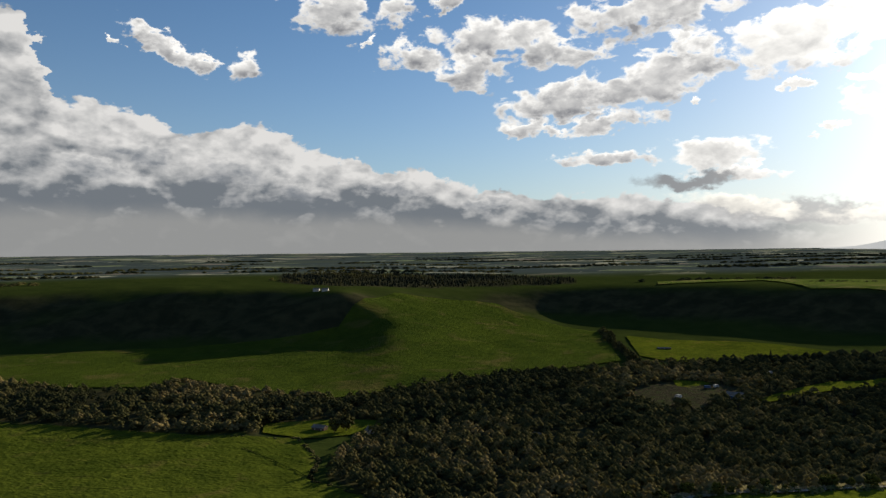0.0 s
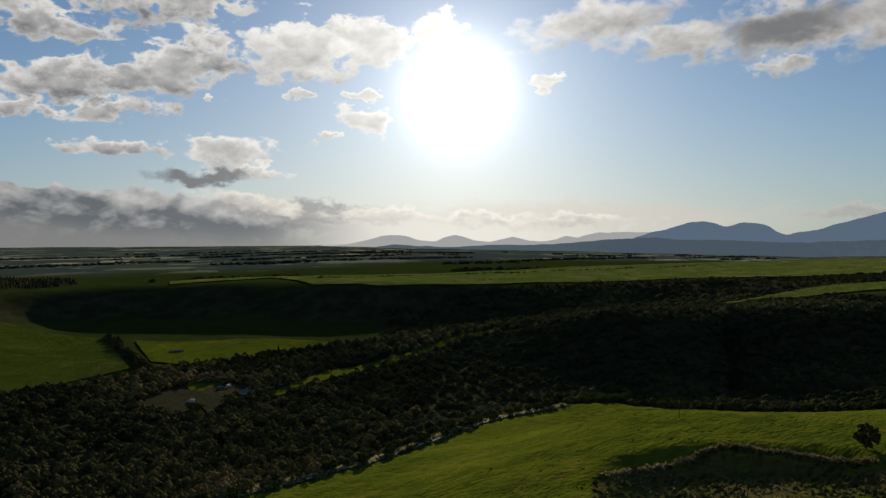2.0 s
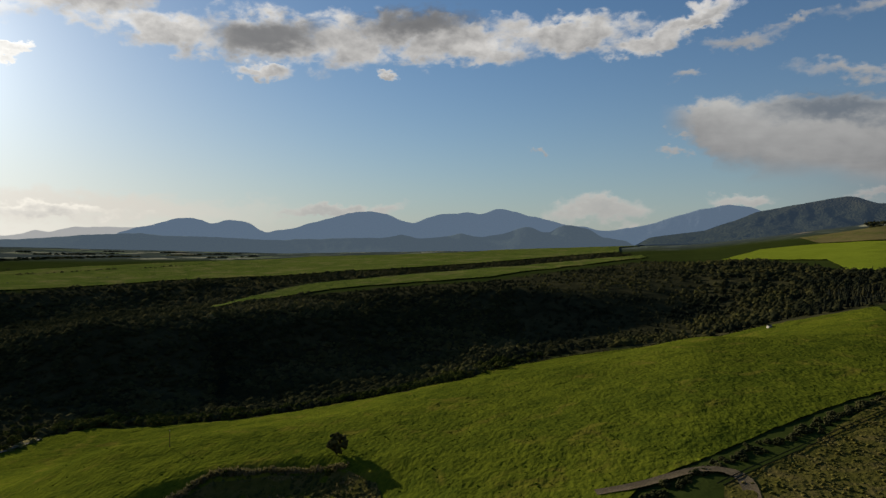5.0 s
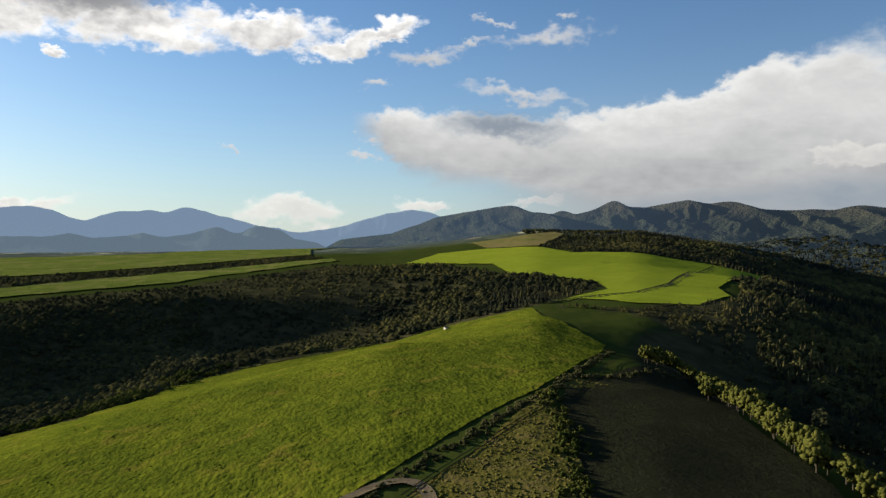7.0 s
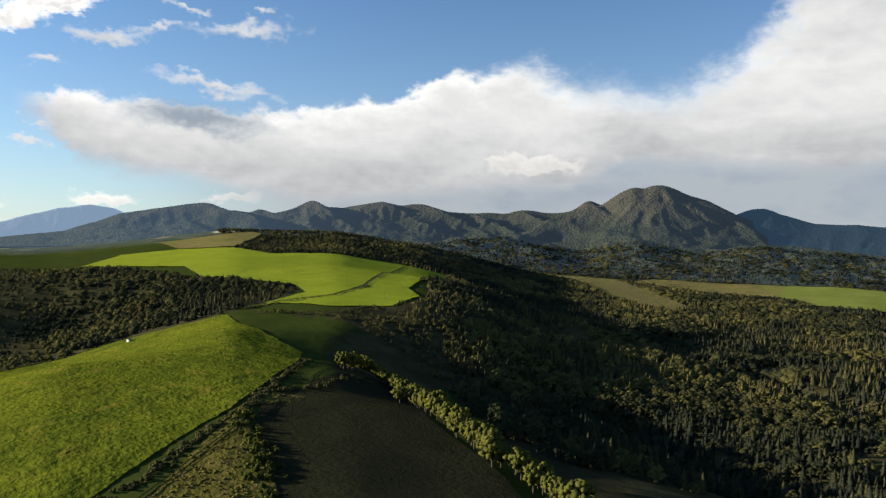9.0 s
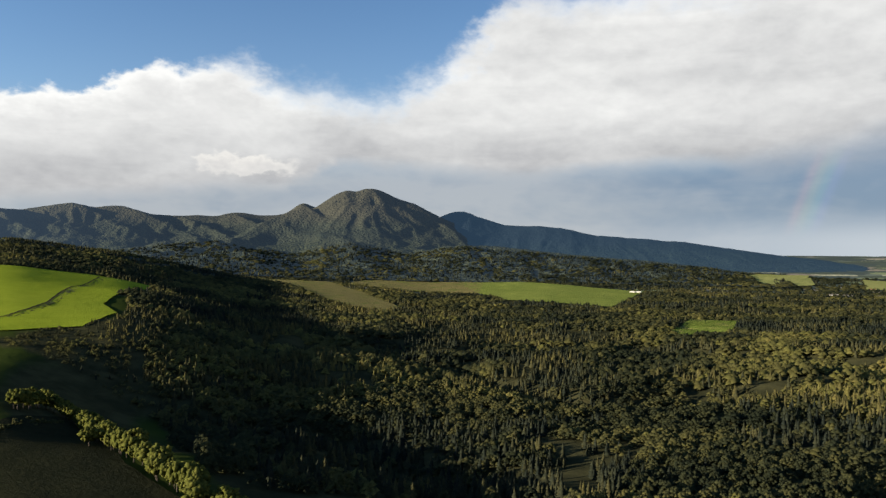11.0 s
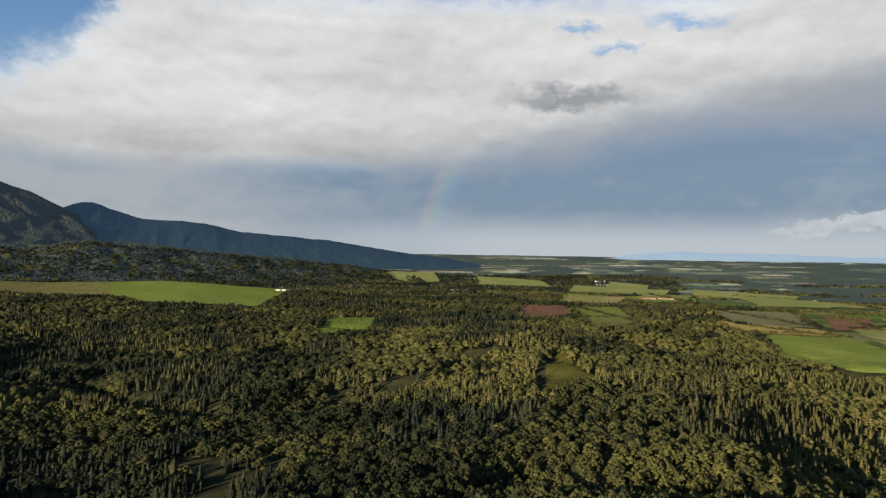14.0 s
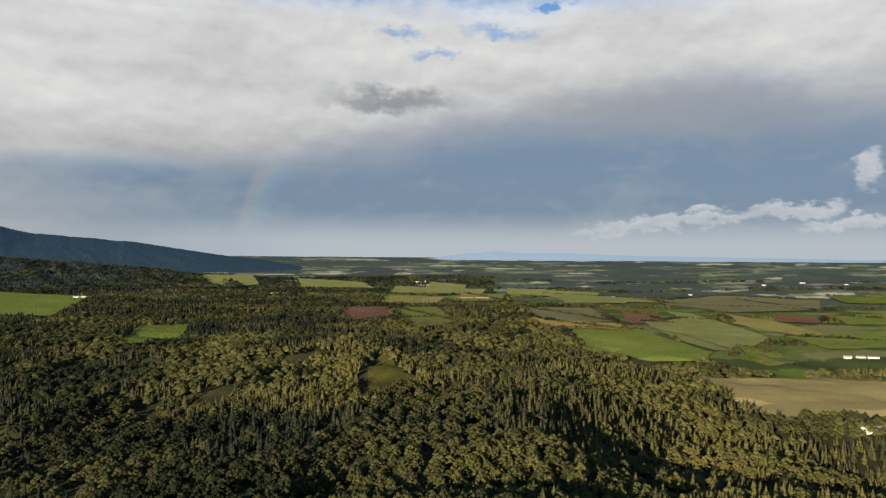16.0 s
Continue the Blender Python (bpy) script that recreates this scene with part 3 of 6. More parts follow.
def mountain_material(name, dark, light, bare, air=None, canopy=6.0):
    """Wooded slopes with paler, barer upper flanks, and painted haze where air is given."""
    m = bpy.data.materials.new(name)
    m.use_nodes = True
    g = Graph(m.node_tree)
    bsdf = m.node_tree.nodes["Principled BSDF"]
    at = g.node("ShaderNodeTexCoord").outputs["Object"]
    part = g.node("ShaderNodeSeparateXYZ")
    g.put(part.inputs[0], at)
    wide, fine = g.noise(at, 1 / 150, 7, 0.66, 0.4), g.noise(at, 1 / 14, 5, 0.7)
    colour = g.mix(g.math("ADD", 0.5, g.math("ADD", g.math("MULTIPLY", g.math("SUBTRACT", wide, 0.5), 1.3), g.math("MULTIPLY", g.math("SUBTRACT", fine, 0.5), 2.2)), clamp=True), (*dark, 1), (*light, 1))
    # the lower slopes carry lighter broadleaf woods
    low = g.step(g.math("ADD", part.outputs[2], g.math("MULTIPLY", wide, 120)), 300, 190)
    colour = g.mix(g.math("MULTIPLY", low, 0.9), colour, g.mix(g.step(fine, 0.3, 0.7), tuple(c * 1.2 for c in dark) + (1,), tuple(c * 1.25 for c in light[:2]) + (light[2] * 0.8, 1)))
    high = g.step(g.math("ADD", part.outputs[2], g.math("MULTIPLY", wide, 140)), 340, 470)
    colour = g.mix(g.math("MULTIPLY", high, 0.8), colour, (*bare, 1))
    g.put(bsdf.inputs["Base Color"], colour)
    bsdf.inputs["Roughness"].default_value, bsdf.inputs["Specular IOR Level"].default_value = 0.95, 0.0
    b = g.node("ShaderNodeBump")
    b.inputs["Strength"].default_value, b.inputs["Distance"].default_value = 1.0, canopy
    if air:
        # haze painted as emission: the glow of air in front of the farthest backdrop
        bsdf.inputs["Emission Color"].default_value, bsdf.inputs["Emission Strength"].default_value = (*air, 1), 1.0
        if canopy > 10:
            # stronger painted haze on the chain's northern end, as if it lay farther off
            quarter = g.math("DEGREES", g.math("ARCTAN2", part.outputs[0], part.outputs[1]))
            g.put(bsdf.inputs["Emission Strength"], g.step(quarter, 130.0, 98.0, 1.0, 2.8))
    g.put(b.inputs["Height"], g.noise(at, 1 / 13, 2.5, 0.55))
    g.put(bsdf.inputs["Normal"], b.outputs[0])
    return m


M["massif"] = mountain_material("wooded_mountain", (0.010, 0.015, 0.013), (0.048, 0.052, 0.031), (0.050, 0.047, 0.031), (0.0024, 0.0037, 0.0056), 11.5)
# cloud shade over the ridge is put into its darker base colours
M["ridge"] = mountain_material("shaded_conifer_ridge", (0.007, 0.012, 0.017), (0.017, 0.025, 0.030), (0.018, 0.026, 0.031), (0.003, 0.006, 0.010))
# haze is mixed into the base colours and emission of these ranges
M["range"] = mountain_material("hazed_blue_range", (0.045, 0.060, 0.080), (0.065, 0.080, 0.100), (0.065, 0.080, 0.100), (0.030, 0.042, 0.058))
M["hazed_faint_range"] = mountain_material("hazed_faint_range", (0.06, 0.07, 0.08), (0.07, 0.08, 0.09), (0.07, 0.08, 0.09), (0.040, 0.058, 0.080))
M["skirt"] = mountain_material("hazed_hills", (0.030, 0.042, 0.050), (0.046, 0.060, 0.068), (0.046, 0.060, 0.068), (0.020, 0.027, 0.034))
M["hazed_pale_range"] = mountain_material("hazed_pale_range", (0.10, 0.11, 0.12), (0.12, 0.13, 0.14), (0.12, 0.13, 0.14), (0.112, 0.111, 0.108))


def link_mesh(name, verts, faces, material, parent=None, label="", smooth=False):
    """A mesh object from arrays of corners and triangles (or quads)."""
    verts, faces = np.asarray(verts, np.float32), np.asarray(faces, np.int32)
    me = bpy.data.meshes.new(name)
    n, k = faces.shape
    me.vertices.add(len(verts))
    me.vertices.foreach_set("co", verts.ravel())
    me.loops.add(n * k)
    me.loops.foreach_set("vertex_index", faces.ravel())
    me.polygons.add(n)
    me.polygons.foreach_set("loop_start", np.arange(0, n * k, k, dtype=np.int32))
    if smooth:
        me.polygons.foreach_set("use_smooth", np.ones(n, bool))
    me.update(calc_edges=True)
    me.validate()
    me.materials.append(material)
    ob = new(name, me)
    if parent:
        ob.parent = parent
    if label:
        tagged(ob, label)
    return ob


def part(name, bm, material, parent=None, label=""):
    """One bmesh as one mesh object under its thing."""
    me = bpy.data.meshes.new(name)
    bm.to_mesh(me)
    bm.free()
    me.materials.append(material)
    ob = new(name, me)
    if parent:
        ob.parent = parent
    if label:
        tagged(ob, label)
    return ob

# ---- the lie of the land: cross-sections of the ground by bearing from the flight point ----
EYE = 120.0          # height of the flight point over the valley floor
REACH = 4940.0
SECTIONS = {}


def section(bearing, *steps):
    """Ground heights along one bearing: (distance, height) pairs."""
    SECTIONS[bearing] = np.array(steps, float)


section(-60, (0, 42), (250, 14), (600, 4), (1200, 20), (1500, 60), (2500, 66), (REACH, 104))
section(-36, (0, 42), (200, 16), (380, 3), (520, 0), (690, 2), (900, 6), (1120, 10), (1195, 60), (1400, 64), (2500, 70), (REACH, 104))
section(-20, (0, 42), (200, 16), (380, 3), (500, 0), (680, 2), (900, 8), (1005, 11), (1075, 66), (1250, 68), (2500, 70), (REACH, 104))
section(-8, (0, 42), (200, 16), (380, 3), (500, 0), (640, 2), (800, 9), (890, 13), (960, 70), (1150, 66), (2500, 70), (REACH, 104))
section(-4, (0, 42), (200, 16), (380, 3), (500, 0), (620, 2), (760, 12), (900, 34), (1080, 62), (1400, 62), (2500, 70), (REACH, 104))
section(3, (0, 42), (200, 16), (380, 3), (500, 0), (650, 3), (850, 11), (1040, 28), (1220, 56), (1400, 58), (2500, 70), (REACH, 104))
section(9, (0, 42), (200, 18), (380, 4), (500, 1), (700, 4), (980, 9), (1150, 16), (1250, 54), (1400, 56), (2500, 72), (REACH, 104))
section(18, (0, 42), (200, 22), (380, 6), (500, 2), (700, 4), (960, 6), (1100, 10), (1215, 58), (1400, 58), (2500, 74), (REACH, 104))
section(30, (0, 42), (190, 30), (330, 14), (420, 4), (600, 2), (800, 5), (1020, 8), (1130, 61), (1400, 60), (2500, 80), (REACH, 106))
section(40, (0, 42), (180, 38), (300, 32), (400, 12), (520, 3), (690, 6), (840, 26), (940, 18), (1060, 16), (1150, 60), (1400, 62), (2500, 84), (REACH, 108))
section(50, (0, 42), (150, 42), (260, 45), (345, 44), (450, 12), (590, 2), (670, 10), (770, 57), (900, 40), (1120, 36), (1200, 60), (1400, 62), (2200, 86), (REACH, 108))
section(65, (0, 42), (140, 44), (230, 49), (330, 50), (430, 28), (590, 4), (745, 10), (830, 60), (960, 62), (1050, 58), (1180, 70), (1700, 82), (2500, 104), (REACH, 110))
section(80, (0, 42), (130, 45), (260, 53), (395, 53), (480, 36), (640, 8), (845, 15), (960, 68), (1060, 70), (1150, 66), (1300, 76), (1800, 92), (2500, 112), (REACH, 112))
section(95, (0, 42), (130, 46), (300, 58), (470, 62), (560, 46), (700, 22), (890, 26), (1010, 50), (1150, 70), (1400, 84), (2000, 108), (2600, 128), (REACH, 118))
section(107, (0, 42), (120, 46), (300, 58), (610, 63), (680, 58), (740, 64), (900, 72), (1400, 108), (1900, 142), (2450, 194), (3000, 150), (REACH, 110))
section(115, (0, 42), (120, 44), (250, 52), (420, 54), (540, 46), (690, 60), (760, 66), (1000, 82), (1350, 102), (1800, 138), (2350, 190), (2900, 140), (REACH, 100))
section(122, (0, 44), (120, 44), (250, 46), (340, 47), (450, 26), (560, 14), (650, 36), (740, 62), (1000, 76), (1150, 82), (1350, 76), (1800, 100), (2350, 145), (2900, 110), (REACH, 100))
section(127, (0, 44), (120, 42), (250, 43), (340, 43), (450, 16), (560, 8), (700, 32), (850, 46), (1100, 54), (1350, 48), (1800, 58), (2350, 98), (2900, 70), (REACH, 100))
section(132, (0, 44), (100, 42), (220, 40), (330, 32), (450, 2), (600, -2), (800, 16), (1000, 22), (1500, 16), (2200, 42), (2800, 44), (3300, 66), (REACH, 100))
section(145, (0, 44), (100, 42), (200, 36), (300, 18), (430, -10), (600, -20), (1000, -5), (1600, -14), (2400, -8), (3000, 10), (3400, 40), (REACH, 104))
section(160, (0, 44), (100, 42), (180, 32), (280, 10), (420, -6), (600, -14), (1500, -16), (2600, -16), (3200, 0), (REACH, 104))
section(180, (0, 44), (100, 42), (180, 32), (300, 8), (520, -5), (750, 2), (1000, 2), (1300, -14), (1700, -20), (2800, -18), (3600, 20), (REACH, 105))
section(194, (0, 44), (100, 42), (180, 34), (320, 6), (520, 0), (720, -2), (900, -24), (1300, -34), (2800, -28), (3600, 20), (REACH, 105))
section(206, (0, 44), (100, 40), (180, 28), (330, -4), (520, -20), (700, -34), (900, -36), (1600, -36), (2800, -28), (3600, 20), (REACH, 105))
section(222, (0, 44), (100, 38), (200, 14), (330, -10), (560, -30), (900, -36), (1600, -36), (2800, -28), (3600, 20), (REACH, 105))
section(260, (0, 42), (200, 24), (500, 4), (1200, 2), (2400, 4), (REACH, 104))


def fade(a, b, x):
    t = np.clip((x - a) / (b - a), 0, 1)
    return t * t * (3 - 2 * t)


def lattice(ix, iy, seed):
    h = np.sin(ix * 127.1 + iy * 311.7 + seed * 74.7) * 43758.5453
    return h - np.floor(h)


def vnoise(x, y, seed=0):
    """Smooth value noise, -1 to 1."""
    ix, iy = np.floor(x), np.floor(y)
    fx, fy = x - ix, y - iy
    fx, fy = fx * fx * fx * (fx * (fx * 6 - 15) + 10), fy * fy * fy * (fy * (fy * 6 - 15) + 10)
    a, b = lattice(ix, iy, seed), lattice(ix + 1, iy, seed)
    c, d = lattice(ix, iy + 1, seed), lattice(ix + 1, iy + 1, seed)
    return 2 * (a + (b - a) * fx + (c - a + (a - b - c + d) * fx) * fy) - 1


def fbm(x, y, size, octaves=4, seed=0):
    total, gain = 0.0, 1.0
    for k in range(octaves):
        total = total + gain * vnoise(x / size + 17.3 * k, y / size - 9.1 * k, seed + k)
        size, gain = size / 2.03, gain * 0.5
    return total / 1.9


RINGS = np.concatenate([[0.0], np.geomspace(12, REACH, 210)])


def ground_table():
    keys = sorted(SECTIONS)
    bearings = np.concatenate([keys, [keys[0] + 360]])
    rows = np.array([np.interp(RINGS, SECTIONS[k][:, 0], SECTIONS[k][:, 1]) for k in keys])
    rows = np.vstack([rows, rows[:1]])
    steps = np.arange(-60, 300.01, 0.5)
    table = np.array([np.interp(steps, bearings, rows[:, j]) for j in range(len(RINGS))]).T
    soft = np.exp(-np.linspace(-2, 2, 9) ** 2)
    soft /= soft.sum()
    wrapped = np.vstack([table[-5:-1], table, table[1:5]])
    table = sum(w * wrapped[i:i + len(table)] for i, w in enumerate(soft))
    thin = soft[1:-1:2] / soft[1:-1:2].sum()
    padded = np.pad(table, ((0, 0), (1, 2)), mode="edge")
    return steps, sum(w * padded[:, i:i + table.shape[1]] for i, w in enumerate(thin))


STEPS, TABLE = ground_table()


# the land climbs to the right of the ridge: (bearing, lift, tilt in degrees)
RISE = np.array([(0, 0.0, 0), (28, 3.8, 0), (37, 4.9, -0.17), (46, 6.3, -0.38), (53, 8.2, -0.62), (64, 12.8, -1), (94, 24.0, -0.62), (112, 27.8, -0.53), (130, 32.7, -0.5), (154, 42.1, 0.03), (173, 46.5, -0.08), (187, 49.0, -0.14), (222, 49, -0.1), (262, 0, 0)])


def height(x, y):
    """Height of the bare ground at a place of the plan."""
    x, y = np.asarray(x, float), np.asarray(y, float)
    r = np.hypot(x, y)
    b = np.degrees(np.arctan2(x, y))
    b = np.where(b < -60, b + 360, b)
    i = np.clip((b + 60) / 0.5, 0, len(STEPS) - 1.001)
    j = np.interp(r, RINGS, np.arange(len(RINGS))).clip(0, len(RINGS) - 1.001)
    i0, j0 = i.astype(int), j.astype(int)
    u, v = i - i0, j - j0
    z = (TABLE[i0, j0] * (1 - u) + TABLE[i0 + 1, j0] * u) * (1 - v) + (TABLE[i0, j0 + 1] * (1 - u) + TABLE[i0 + 1, j0 + 1] * u) * v
    z = z + (np.interp(b, RISE[:, 0], RISE[:, 1]) + r * np.tan(np.radians(np.interp(b, RISE[:, 0], RISE[:, 2])))) * fade(50, 190, r)
    # ravines in the wooded valley floor
    vale = fade(126, 138, b) * fade(226, 212, b) * fade(300, 420, r) * fade(1500, 1000, r)
    z = z + vale * (9 * fbm(x, y, 190, 3, 41) - 16 * np.clip(0.22 - np.abs(fbm(x, y, 260, 3, 43)), 0, 1) / 0.22)
    # the weedy hollow beside the ridge field
    z = z - 7 * fade(1.15, 0.6, np.hypot((x - 199) / 42, (y - 113) / 54))
    return z + fbm(x, y, 160, 4, 3) * 2.2 * fade(60, 500, r) + fbm(x, y, 34, 3, 9) * 0.8


def slope_of(x, y, d=12.0):
    return np.hypot(height(x + d, y) - height(x - d, y), height(x, y + d) - height(x, y - d)) / (2 * d)

# ---- land parcels: outlines on the plan, in metres from the flight point ----
PARCELS = []


def outline(name, kind, *corners):
    PARCELS.append((name, kind, np.array(corners, float)))


ROUTES, SPOTS = {}, {}


def route(name, *points):
    ROUTES[name] = np.array(points, float)


def spots(name, *points):
    SPOTS[name] = np.array(points, float)


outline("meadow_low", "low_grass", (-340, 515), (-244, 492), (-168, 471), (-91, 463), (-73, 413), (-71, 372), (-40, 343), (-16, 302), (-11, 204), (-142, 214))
outline("farm_green", "grass", (-124, 502), (-91, 512), (-39, 513), (-55, 477), (-89, 463), (-120, 476))
outline("meadow_main", "meadow", (-510, 774), (-455, 805), (-349, 835), (-254, 844), (-128, 882), (-69, 1047), (81, 1102), (201, 941), (176, 720), (103, 682), (7, 646), (-41, 613), (-85, 582), (-161, 615), (-238, 668), (-262, 626), (-324, 624), (-438, 665))
outline("meadow_bright", "grass", (226, 903), (274, 862), (328, 847), (371, 806), (398, 741), (375, 711), (319, 724), (273, 706), (224, 703), (202, 749))
outline("spur_strip", "grass", (232, 539), (315, 598), (362, 605), (409, 617), (480, 636), (544, 619), (535, 605), (473, 616), (396, 592), (345, 578), (302, 564), (231, 525))
outline("yard", "dirt", (193, 590), (226, 597), (233, 560), (207, 535), (196, 531), (171, 495), (179, 529))
outline("knoll", "dirt", (155, 589), (183, 604), (193, 584), (180, 536), (159, 517), (141, 548))
outline("glade", "grass", (194, 616), (216, 611), (222, 599), (196, 583), (189, 591))
outline("plateau_field", "pasture", (624, 1229), (828, 1152), (1406, 1175), (2127, 963), (2369, 412), (4902, 23), (2001, 13), (1652, 289), (1364, 558), (1114, 796), (776, 875), (595, 953), (522, 1029), (541, 1229), (442, 1186), (350, 1186), (369, 1250), (477, 1281))
outline("strip_field", "pasture", (820, 513), (925, 536), (1006, 506), (1190, 417), (1411, 255), (1792, -39), (1668, -48), (1281, 183), (1209, 219), (1064, 373), (949, 478), (859, 498), (784, 491))
outline("upper_field", "pasture", (2846, 421), (4883, 415), (4866, -571), (4870, -534), (2488, -17), (1999, 236), (1749, 476), (1907, 519))
outline("ridge_field", "grass", (64, 293), (104, 311), (131, 312), (152, 311), (194, 318), (248, 339), (322, 365), (389, 366), (418, 352), (422, 299), (425, 248), (450, 209), (461, 179), (459, 143), (556, 138), (577, 138), (650, 125), (687, 63), (737, -59), (737, -128), (698, -209), (546, -193), (478, -195), (420, -167), (304, -90), (254, -44), (221, -15), (205, 1), (172, 12), (163, -10), (156, 33), (161, 57), (59, 178), (50, 231))
outline("rough_pasture", "rough", (337, -118), (312, -133), (304, -92), (246, -84), (188, -69), (157, -57), (168, -16), (202, -20), (236, -49), (293, -89))
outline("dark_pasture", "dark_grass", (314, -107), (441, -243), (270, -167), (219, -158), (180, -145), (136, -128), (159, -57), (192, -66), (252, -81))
outline("bright_field", "lush", (1446, -177), (1691, -284), (1710, -408), (1604, -502), (1437, -524), (1330, -770), (1240, -830), (1010, -640), (823, -487), (734, -449), (665, -372), (689, -311), (750, -278), (736, -244), (823, -343), (896, -357), (1061, -286), (1258, -309), (1372, -240))
outline("beige_field", "stubble", (2013, -433), (2104, -714), (2033, -717), (1655, -518), (1740, -415))
outline("tan_meadow", "stubble", (1751, -1955), (1951, -2418), (1759, -2640), (1499, -2492), (1209, -1973), (1448, -1911))
outline("green_meadow", "crop", (1722, -2593), (810, -2401), (645, -1652), (986, -1759), (1207, -1972))
outline("tan_lower", "stubble", (2060, -1811), (1833, -1959), (1057, -1376), (1013, -1255), (1166, -1283), (1782, -1679))
outline("clearing", "pasture", (373, -1203), (403, -1438), (318, -1481), (281, -1212), (331, -1144))
outline("pale_field", "pale", (740, -3422), (459, -3464), (375, -3008), (532, -2825), (632, -2920))
outline("pale_strip", "pale", (246, -3317), (-40, -3129), (-84, -2886), (204, -2898))
outline("red_soil", "soil", (29, -1915), (-95, -1995), (-86, -1700), (19, -1583))
outline("small_green", "crop", (-102, -1985), (-236, -2028), (-223, -1595), (-129, -1550))
outline("big_tan", "tan", (-431, -902), (-613, -891), (-648, -835), (-728, -811), (-589, -661), (-407, -666), (-396, -708), (-414, -785))
outline("right_tan", "tan", (-593, -849), (-799, -871), (-711, -775), (-629, -781))
outline("long_green", "crop", (-429, -1496), (-591, -1475), (-570, -1116), (-513, -1047), (-430, -1081), (-384, -1216))
outline("orange_field", "ripe", (-419, -1736), (-599, -1592), (-556, -1442), (-417, -1455))
outline("grey_field", "fallow", (-489, -2051), (-676, -2009), (-601, -1630), (-437, -1669))
outline("red_strip", "soil", (-731, -1935), (-803, -1874), (-718, -1602), (-619, -1602))
outline("olive_field", "pale", (-665, -1623), (-794, -1709), (-860, -1654), (-823, -1470), (-790, -1310), (-607, -1123), (-589, -1149), (-593, -1285))
outline("lower_green", "pasture", (-664, -1210), (-681, -1113), (-649, -1009), (-589, -990), (-576, -1067))
outline("gold_strip", "ripe", (-974, -1855), (-987, -1687), (-945, -1388), (-886, -1303), (-868, -1409), (-865, -1589))
outline("far_olive", "fallow", (-1006, -2314), (-1316, -2513), (-1552, -2266), (-1329, -1943), (-1057, -2023))
outline("far_lime", "crop", (-288, -2500), (-579, -2716), (-504, -2303), (-340, -2272))
outline("far_pale", "pale", (-617, -2889), (-934, -2686), (-850, -2504), (-577, -2703))
outline("far_brown", "soil", (-1100, -1828), (-1162, -1702), (-1067, -1565), (-990, -1604))
outline("yellow_field", "pale", (-853, -1917), (-892, -1845), (-829, -1576), (-770, -1624))
outline("yellow_strip", "pale", (-959, -1821), (-994, -1656), (-949, -1364), (-828, -1424))
outline("right_green", "crop", (-836, -1338), (-1340, -1473), (-1051, -1159), (-799, -1152))
outline("far_green", "pasture", (-1660, -2395), (-2225, -2382), (-1940, -2078), (-1572, -2157))
outline("far_strip", "pale", (-709, -2687), (-941, -2480), (-997, -2232), (-681, -2301))
outline("clear_slope", "rough", (-9, -806), (-25, -918), (-42, -919), (-47, -791), (-64, -784), (-36, -715), (-16, -680), (2, -647), (7, -658), (-7, -715))
outline("tan_strip", "stubble", (-109, -1651), (-213, -1693), (-224, -1558), (-113, -1410))
outline("strip_f", "pale", (-639, -2864), (-801, -2784), (-717, -2555), (-566, -2621))
outline("strip_g", "pale", (-335, -3160), (-477, -3025), (-420, -2796), (-280, -2850))
outline("strip_h", "pale", (-786, -2604), (-982, -2502), (-854, -2214), (-665, -2261))
outline("strip_i", "crop", (-118, -2606), (-246, -2519), (-195, -2173), (-81, -2194))
outline("belt_wood", "wood", (-438, 665), (-322, 620), (-258, 617), (-235, 660), (-159, 608), (-83, 572), (-41, 609), (7, 641), (102, 676), (185, 691), (257, 711), (357, 747), (387, 721), (459, 716), (509, 674), (593, 675), (532, 596), (458, 598), (308, 433), (196, 327), (160, 315), (119, 305), (84, 263), (55, 229), (-10, 249), (-40, 348), (-60, 373), (-63, 431), (-39, 511), (-91, 514), (-126, 502), (-121, 476), (-169, 473), (-246, 495), (-342, 518))
outline("hill_wood", "scrub", (404, 606), (534, 593), (757, 708), (896, 661), (951, 549), (881, 322), (968, 143), (670, 100), (568, 189), (491, 224), (438, 256), (427, 360), (387, 376), (330, 374), (252, 345), (198, 324), (157, 314), (190, 399), (289, 527))
outline("shrub_ground", "rough", (184, 165), (204, 158), (228, 146), (235, 127), (235, 98), (225, 84), (205, 73), (171, 62), (158, 87), (153, 138))
outline("shrub_patch", "scrub", (184, 165), (206, 160), (230, 147), (237, 128), (235, 98), (226, 85), (205, 73), (171, 62), (158, 87), (153, 138))
outline("valley_wood", "wood", (426, 269), (431, 252), (443, 192), (477, 148), (590, 141), (656, 126), (696, 64), (752, -60), (759, -132), (714, -214), (748, -260), (875, -361), (1118, -267), (1390, -224), (1411, -161), (1533, -44), (1146, 208), (1016, 357), (915, 461), (705, 442))
outline("right_wood", "wood", (703, -232), (638, -288), (570, -301), (516, -309), (461, -315), (246, -187), (206, -173), (169, -163), (127, -151), (33, -278), (-294, -310), (-2631, -2599), (-483, -3539), (622, -3309), (1492, -3384), (3019, -3871), (2685, -3398), (3595, -3335), (4369, -2214), (4529, -1867), (4661, -1510), (4763, -1147), (4796, -1003), (1953, -697), (1520, -568), (2734, -1604), (2350, -1556), (712, -443), (663, -300))
outline("brow_wood", "wood", (1380, -450), (2400, -690), (2300, -1220), (1970, -1540), (1150, -965), (930, -676), (900, -545), (1070, -530), (1190, -580), (1440, -540), (1560, -540))
